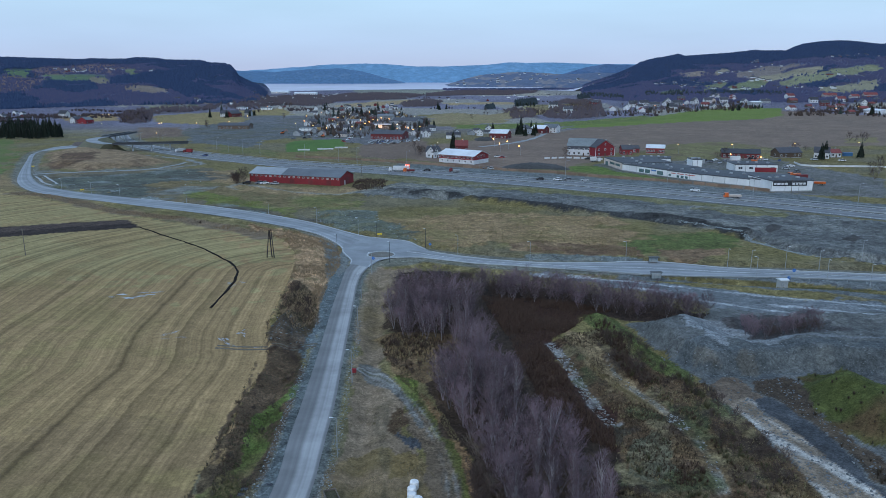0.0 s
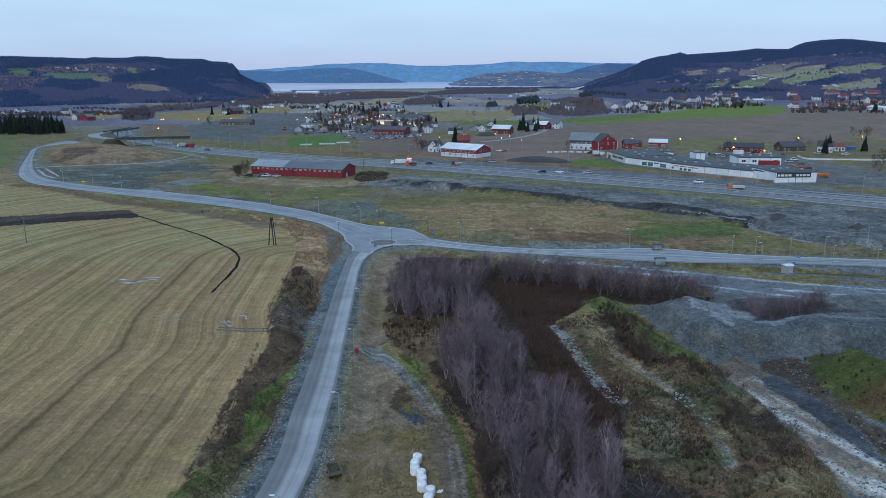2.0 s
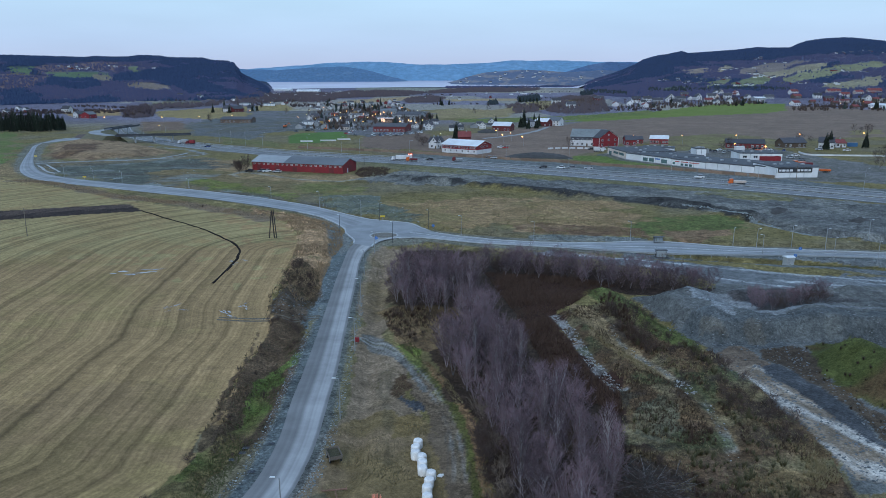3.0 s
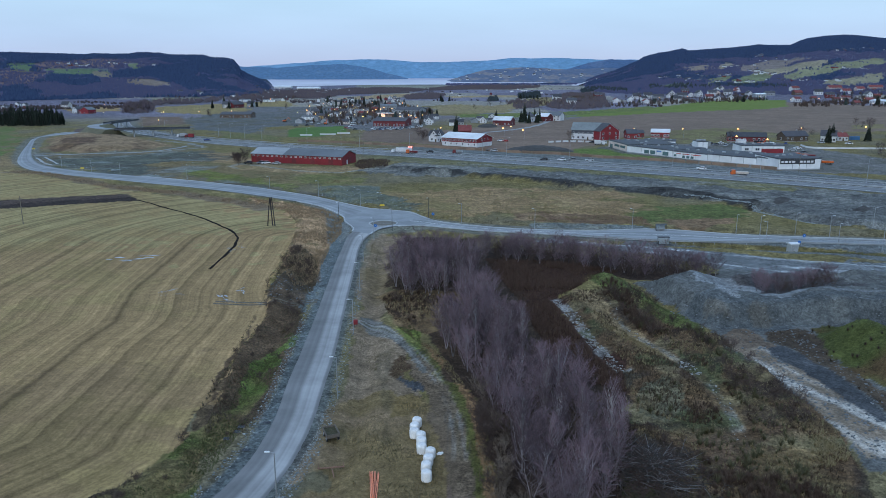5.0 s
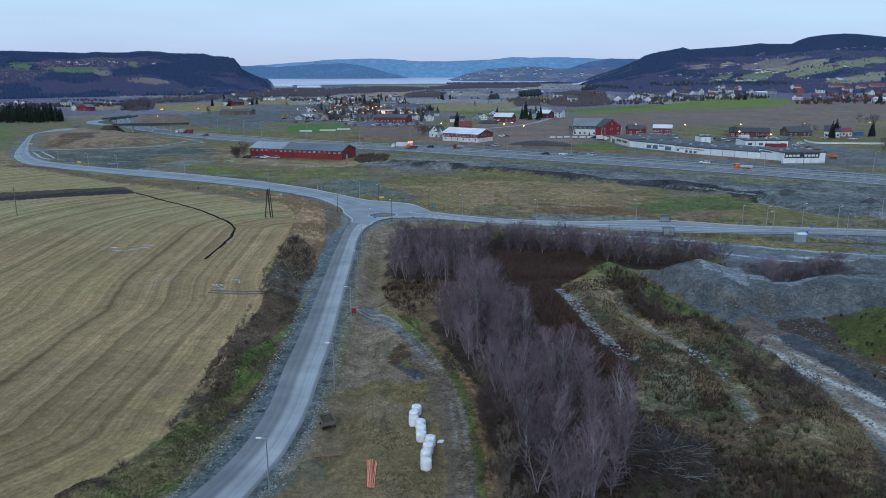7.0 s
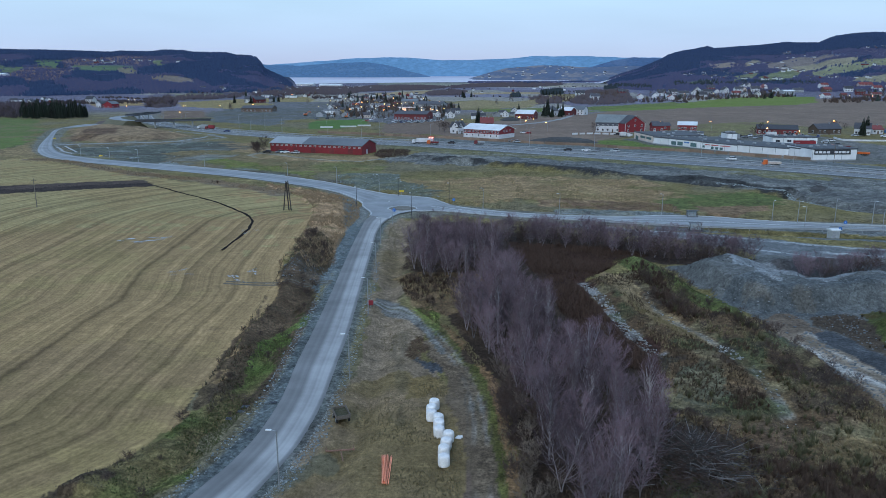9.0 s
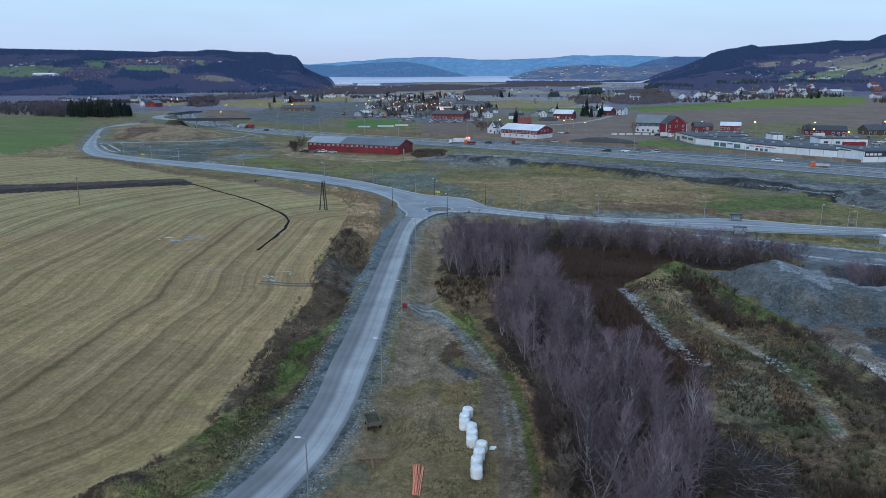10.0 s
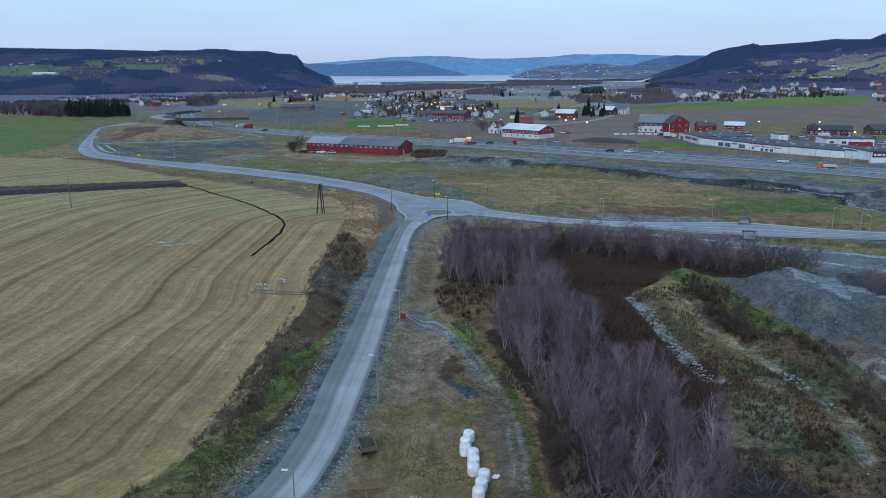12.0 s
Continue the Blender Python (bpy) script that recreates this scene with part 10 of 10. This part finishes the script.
# woods over the valley sides and belts across the plain
def crowns(name, label, material, x, y, h, w, seed, pointed, limbs=9, thick=0.16):
    """A wood of many crowns: pointed skirts for spruce, sprays of thin upright limbs for bare birch."""
    r = np.random.RandomState(seed)
    n = len(x)
    z = height(x, y)
    hh, ww, a0 = h * r.uniform(0.55, 1.25, n), w * r.uniform(0.65, 1.3, n), r.uniform(0, 6.28, n)
    if pointed:
        k = 5
        ring = [np.stack([x + ww * np.cos(a0 + j * 6.283 / k) * r.uniform(0.75, 1.2, n), y + ww * np.sin(a0 + j * 6.283 / k) * r.uniform(0.75, 1.2, n), z + hh * r.uniform(0.06, 0.12, n)], 1) for j in range(k)]
        v = np.stack(ring + [np.stack([x + r.uniform(-0.15, 0.15, n) * w, y, z + hh], 1)], 1).reshape(-1, 3)
        b_ = np.arange(n)[:, None] * (k + 1)
        f = np.concatenate([b_ + np.array([[j, (j + 1) % k, k]]) for j in range(k)])
    else:
        sets = []
        for j in range(limbs):
            a = r.uniform(0, 6.283, n)
            lean, tall, wid = ww * r.uniform(0.1, 1.0, n), hh * r.uniform(0.5, 1.0, n), thick * w * r.uniform(0.5, 1.2, n)
            ca, sa = np.cos(a), np.sin(a)
            ox, oy = x + ca * lean * 0.45, y + sa * lean * 0.45
            tip = np.stack([x + ca * lean, y + sa * lean, z + tall], 1)
            sets.append(np.stack([np.stack([ox - wid, oy, z - 0.2], 1), np.stack([ox + wid, oy, z - 0.2], 1), np.stack([ox + wid * 1.4 + ca * lean * 0.2, oy + sa * lean * 0.2, z + tall * 0.6], 1), tip, np.stack([ox - wid * 1.4 + ca * lean * 0.2, oy + sa * lean * 0.2, z + tall * 0.55], 1)], 1).reshape(-1, 3))
        v = np.concatenate(sets)
        b_ = np.arange(n * limbs)[:, None] * 5
        f = np.concatenate([b_ + np.array([[0, 1, 2]]), b_ + np.array([[0, 2, 4]]), b_ + np.array([[4, 2, 3]])])
    me = bpy.data.meshes.new(name)
    me.vertices.add(len(v)); me.vertices.foreach_set("co", v.ravel())
    me.loops.add(f.size); me.loops.foreach_set("vertex_index", f.ravel())
    me.polygons.add(len(f)); me.polygons.foreach_set("loop_start", np.arange(0, f.size, 3))
    me.update(calc_edges=True)
    me.materials.append(material)
    tagged(new(name, me), label, "woods", kind="stuff")


def slope_points(n, seed, spruce_wanted):
    r = np.random.RandomState(seed)
    y = r.uniform(1060, 3620, n * 5)
    x = y * r.uniform(-0.85, 0.80, n * 5)
    z = height(x, y)
    spruce_, field = valley_side(x, y, z)
    heath = field == len(HILL_FIELDS) + 1
    edge = (field > 0) & (r.uniform(0, 1, n * 5) < np.where(heath, 0.25, 0.012))
    m = (z > 6) & (y < np.where(x < 0, 2760, 3650)) & (spruce_ if spruce_wanted else (~spruce_ & (field == 0)) | edge)
    return x[m][:n], y[m][:n]


def belt_points(polys, n, seed):
    got = [many(p_, max(40, int(n * abs(sum(a[0] * b_[1] - b_[0] * a[1] for a, b_ in zip(p_, p_[1:] + p_[:1]))) / 2)), seed + i)[:2] for i, p_ in enumerate(polys)]
    x, y = np.concatenate([g[0] for g in got]), np.concatenate([g[1] for g in got])
    m = smooth_noise(x, y * 0.4, 45, 38, 3) > -0.3
    return x[m], y[m]


def plain_points(n, seed):
    r = np.random.RandomState(seed)
    y = r.uniform(0.30, 1.0, n * 6) ** -1.0 * 880
    x = y * r.uniform(-0.85, 0.80, n * 6)
    m = (height(x, y) < 8) & (smooth_noise(x * 0.22, y, 60, 36, 4) > 0.3) & (along(WATER_EDGE, x, y, 300.0) > 220)
    for poly in (TOWN, FARM_GREEN, FARM_BROWN, FIELD_OLIVE, FIELD_MID, SPORT, HAY_A, HAY_B, HAY_C, HAY_D, HAY_E, LAWN_W):
        m &= ~inside(poly, x, y)
    return x[m][:n], y[m][:n]


# blue of distance haze is mixed into both crown colours
M_FARSPRUCE = island_mat("hazed_spruce", [(0.022, 0.043, 0.096), (0.044, 0.07, 0.138), (0.032, 0.055, 0.115)])
M_FARBIRCH = island_mat("hazed_birch", [(0.086, 0.112, 0.215), (0.135, 0.126, 0.205), (0.08, 0.102, 0.205), (0.112, 0.122, 0.22)])
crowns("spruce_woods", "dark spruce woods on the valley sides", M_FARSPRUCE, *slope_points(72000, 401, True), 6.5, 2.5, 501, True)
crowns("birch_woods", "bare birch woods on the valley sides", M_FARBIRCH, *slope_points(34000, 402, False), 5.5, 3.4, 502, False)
crowns("copses", "bare hedgerows and copses across the plain", island_mat("copse_twigs", [(0.075, 0.058, 0.065), (0.10, 0.08, 0.08), (0.055, 0.045, 0.055)]), *plain_points(4500, 403), 4.0, 2.6, 503, False)
# purple-brown twigs, paled and blued in colour for distance haze
crowns("birch_belts", "belts of bare purple-brown birch across the plain", island_mat("belt_twigs", [(0.115, 0.105, 0.135), (0.155, 0.128, 0.145), (0.13, 0.115, 0.14), (0.185, 0.145, 0.14)]), *belt_points(BELTS, 0.012, 404), 5.5, 3.4, 504, False, 16, 0.08)
TOWN_TREES = ([(-137, 700), (-188, 1079), (-110, 1160), (-24, 970), (-10, 806), (-22, 690), (-60, 740), (-100, 680)], [(500, 1062), (640, 1030), (850, 1062), (1345, 1708), (1064, 1752), (801, 1500)], [(240, 1115), (330, 1140), (600, 1340), (640, 1560), (420, 1330)])
crowns("garden_trees", "bare brown trees between the houses", island_mat("garden_twigs", [(0.075, 0.06, 0.062), (0.11, 0.082, 0.075), (0.06, 0.05, 0.055), (0.16, 0.1, 0.06)]), *belt_points(TOWN_TREES, 0.0022, 406), 6.5, 3.4, 506, False, 40, 0.035)
crowns("garden_spruces", "dark garden spruces between the houses", island_mat("garden_spruce", [(0.022, 0.032, 0.03), (0.036, 0.05, 0.042)]), *belt_points(TOWN_TREES, 0.0004, 407), 8.0, 2.4, 507, True)
crowns("spruce_belts", "dark rows of spruce beyond the plain", island_mat("belt_spruce", [(0.025, 0.036, 0.044), (0.04, 0.054, 0.06), (0.032, 0.045, 0.05)]), *belt_points(DARK_BELTS, 0.016, 405), 8.0, 2.6, 505, True)


# standing water in the wheel ruts of the field
# pale grey base colour imitates sky mirrored in the water
M_PUDDLE = mat("sky_pale_puddle", (0.42, 0.42, 0.42), 0.25, 2.0, 0.15, 0.0)
for (px_, py_), ln_, wd, rz in zip([(-75.4, 168.0), (-73.3, 170.4), (-78.3, 166.6), (-57.1, 141.1), (-55.0, 138.7), (-44.8, 137.4), (-43.1, 135.1), (-42.5, 142.8), (-41.0, 140.4), (-54.0, 179.6), (-54.1, 176.9), (-36.0, 133.0)], (9, 7, 6, 5, 5, 4.5, 5, 4, 3, 4, 4, 3), (1.6, 1.0, 1.2, 0.5, 0.45, 0.7, 0.6, 0.6, 0.55, 0.9, 0.6, 0.45), (5, 12, -5, 60, 10, -50, -45, 70, -60, 20, 70, 5)):
    pu = empty("puddle", "shallow puddle in the stubble ruts", "puddle", "field puddles", px_, py_, None, rz)
    rp = random.Random(int(ln_ * 100 + rz))
    for piece in range(4):
        n, cx, cy, fl, fw = 16, rp.uniform(-0.45, 0.45) * ln_, rp.uniform(-1.1, 1.1) * wd, rp.uniform(0.1, 0.28), rp.uniform(0.12, 0.36)
        v = [(cx, cy, 0.06)] + [(cx + ln_ * fl * math.cos(a) * rp.uniform(0.45, 1.1), cy + wd * fw * math.sin(a) * rp.uniform(0.4, 1.3), 0.06) for a in [6.2832 * i / n for i in range(n)]]
        raw("water", v, [(0, i + 1, (i + 1) % n + 1) for i in range(n)], M_PUDDLE, pu)


# boards along the sports pitch and litter on the verge
for (px_, py_), ln_ in zip([(-104.0, 537), (-89.4, 546), (-78.6, 555)], (9, 12, 10)):
    bd = empty("pitch_board", "pale advertising board beside the pitch", "board", "pitch boards", px_, py_, None, 4)
    bm = bmesh.new()
    box(bm, 0, 0, 0.1, ln_, 0.12, 1.1)
    part("panel", bm, M_WHITE, bd)
    bm = bmesh.new()
    box(bm, -ln_ * 0.4, 0.1, -0.1, 0.1, 0.1, 1.2)
    box(bm, ln_ * 0.4, 0.1, -0.1, 0.1, 0.1, 1.2)
    part("prop", bm, M_STEEL, bd)
M_TARP = mat("dark_plastic_sheet", (0.04, 0.045, 0.055), 0.35, 3.0, 0.2, 0.3)
for i, (px_, py_) in enumerate([(-26.9, 80.8), (-25.8, 81.7), (-25.7, 82.9), (-23.5, 77.0), (-22.7, 83.8)]):
    lt = empty("plastic_litter", "crumpled dark plastic sheet on the verge", "litter", "verge litter", px_, py_)
    bm = bmesh.new()
    bmesh.ops.create_grid(bm, x_segments=6, y_segments=5, size=0.5)
    for v in bm.verts:
        v.co = Vector((v.co.x * 0.9, v.co.y * 0.6, 0.1 + 0.16 * noise.noise(v.co * 4 + Vector((i, 0, 0)))))
    part("sheet", bm, M_TARP, lt)

M_FARTWIG = island_mat("village_twigs", [(0.10, 0.078, 0.075), (0.135, 0.10, 0.085), (0.075, 0.06, 0.065), (0.17, 0.12, 0.075)])
tufts("village_trees", "bare garden trees and hedges round the houses", "trees", [
    ([(223.3, 1079), (352.1, 1310), (650, 1625), (578, 1363), (431, 1215), (317.4, 1115)], 420), ([(497, 1062), (801, 1551), (1064, 1752), (1345, 1708), (840, 1062), (628, 1029), (526, 1029)], 420),
    ([(-137.0, 689), (-188.1, 1079), (-127.0, 1133), (-88.8, 1215), (-24.2, 970), (-10.1, 806), (-22.4, 648), (-49.3, 751), (-70.5, 624), (-93.5, 648)], 420), ([(-417, 1363), (-438, 1798), (-332.7, 1625), (-248.3, 1310), (-313.8, 1173)], 120),
    ([(97.0, 1029), (177.2, 1133), (201.8, 1261), (114.3, 1215)], 120), ([(190.4, 1133), (251.3, 1215), (335.3, 1625), (265.8, 1551)], 160), ([(-390.8, 880), (-388.8, 956), (-445, 1096), (-487, 1115)], 240)], 16, 5.2, 0.22, M_FARTWIG, 251)
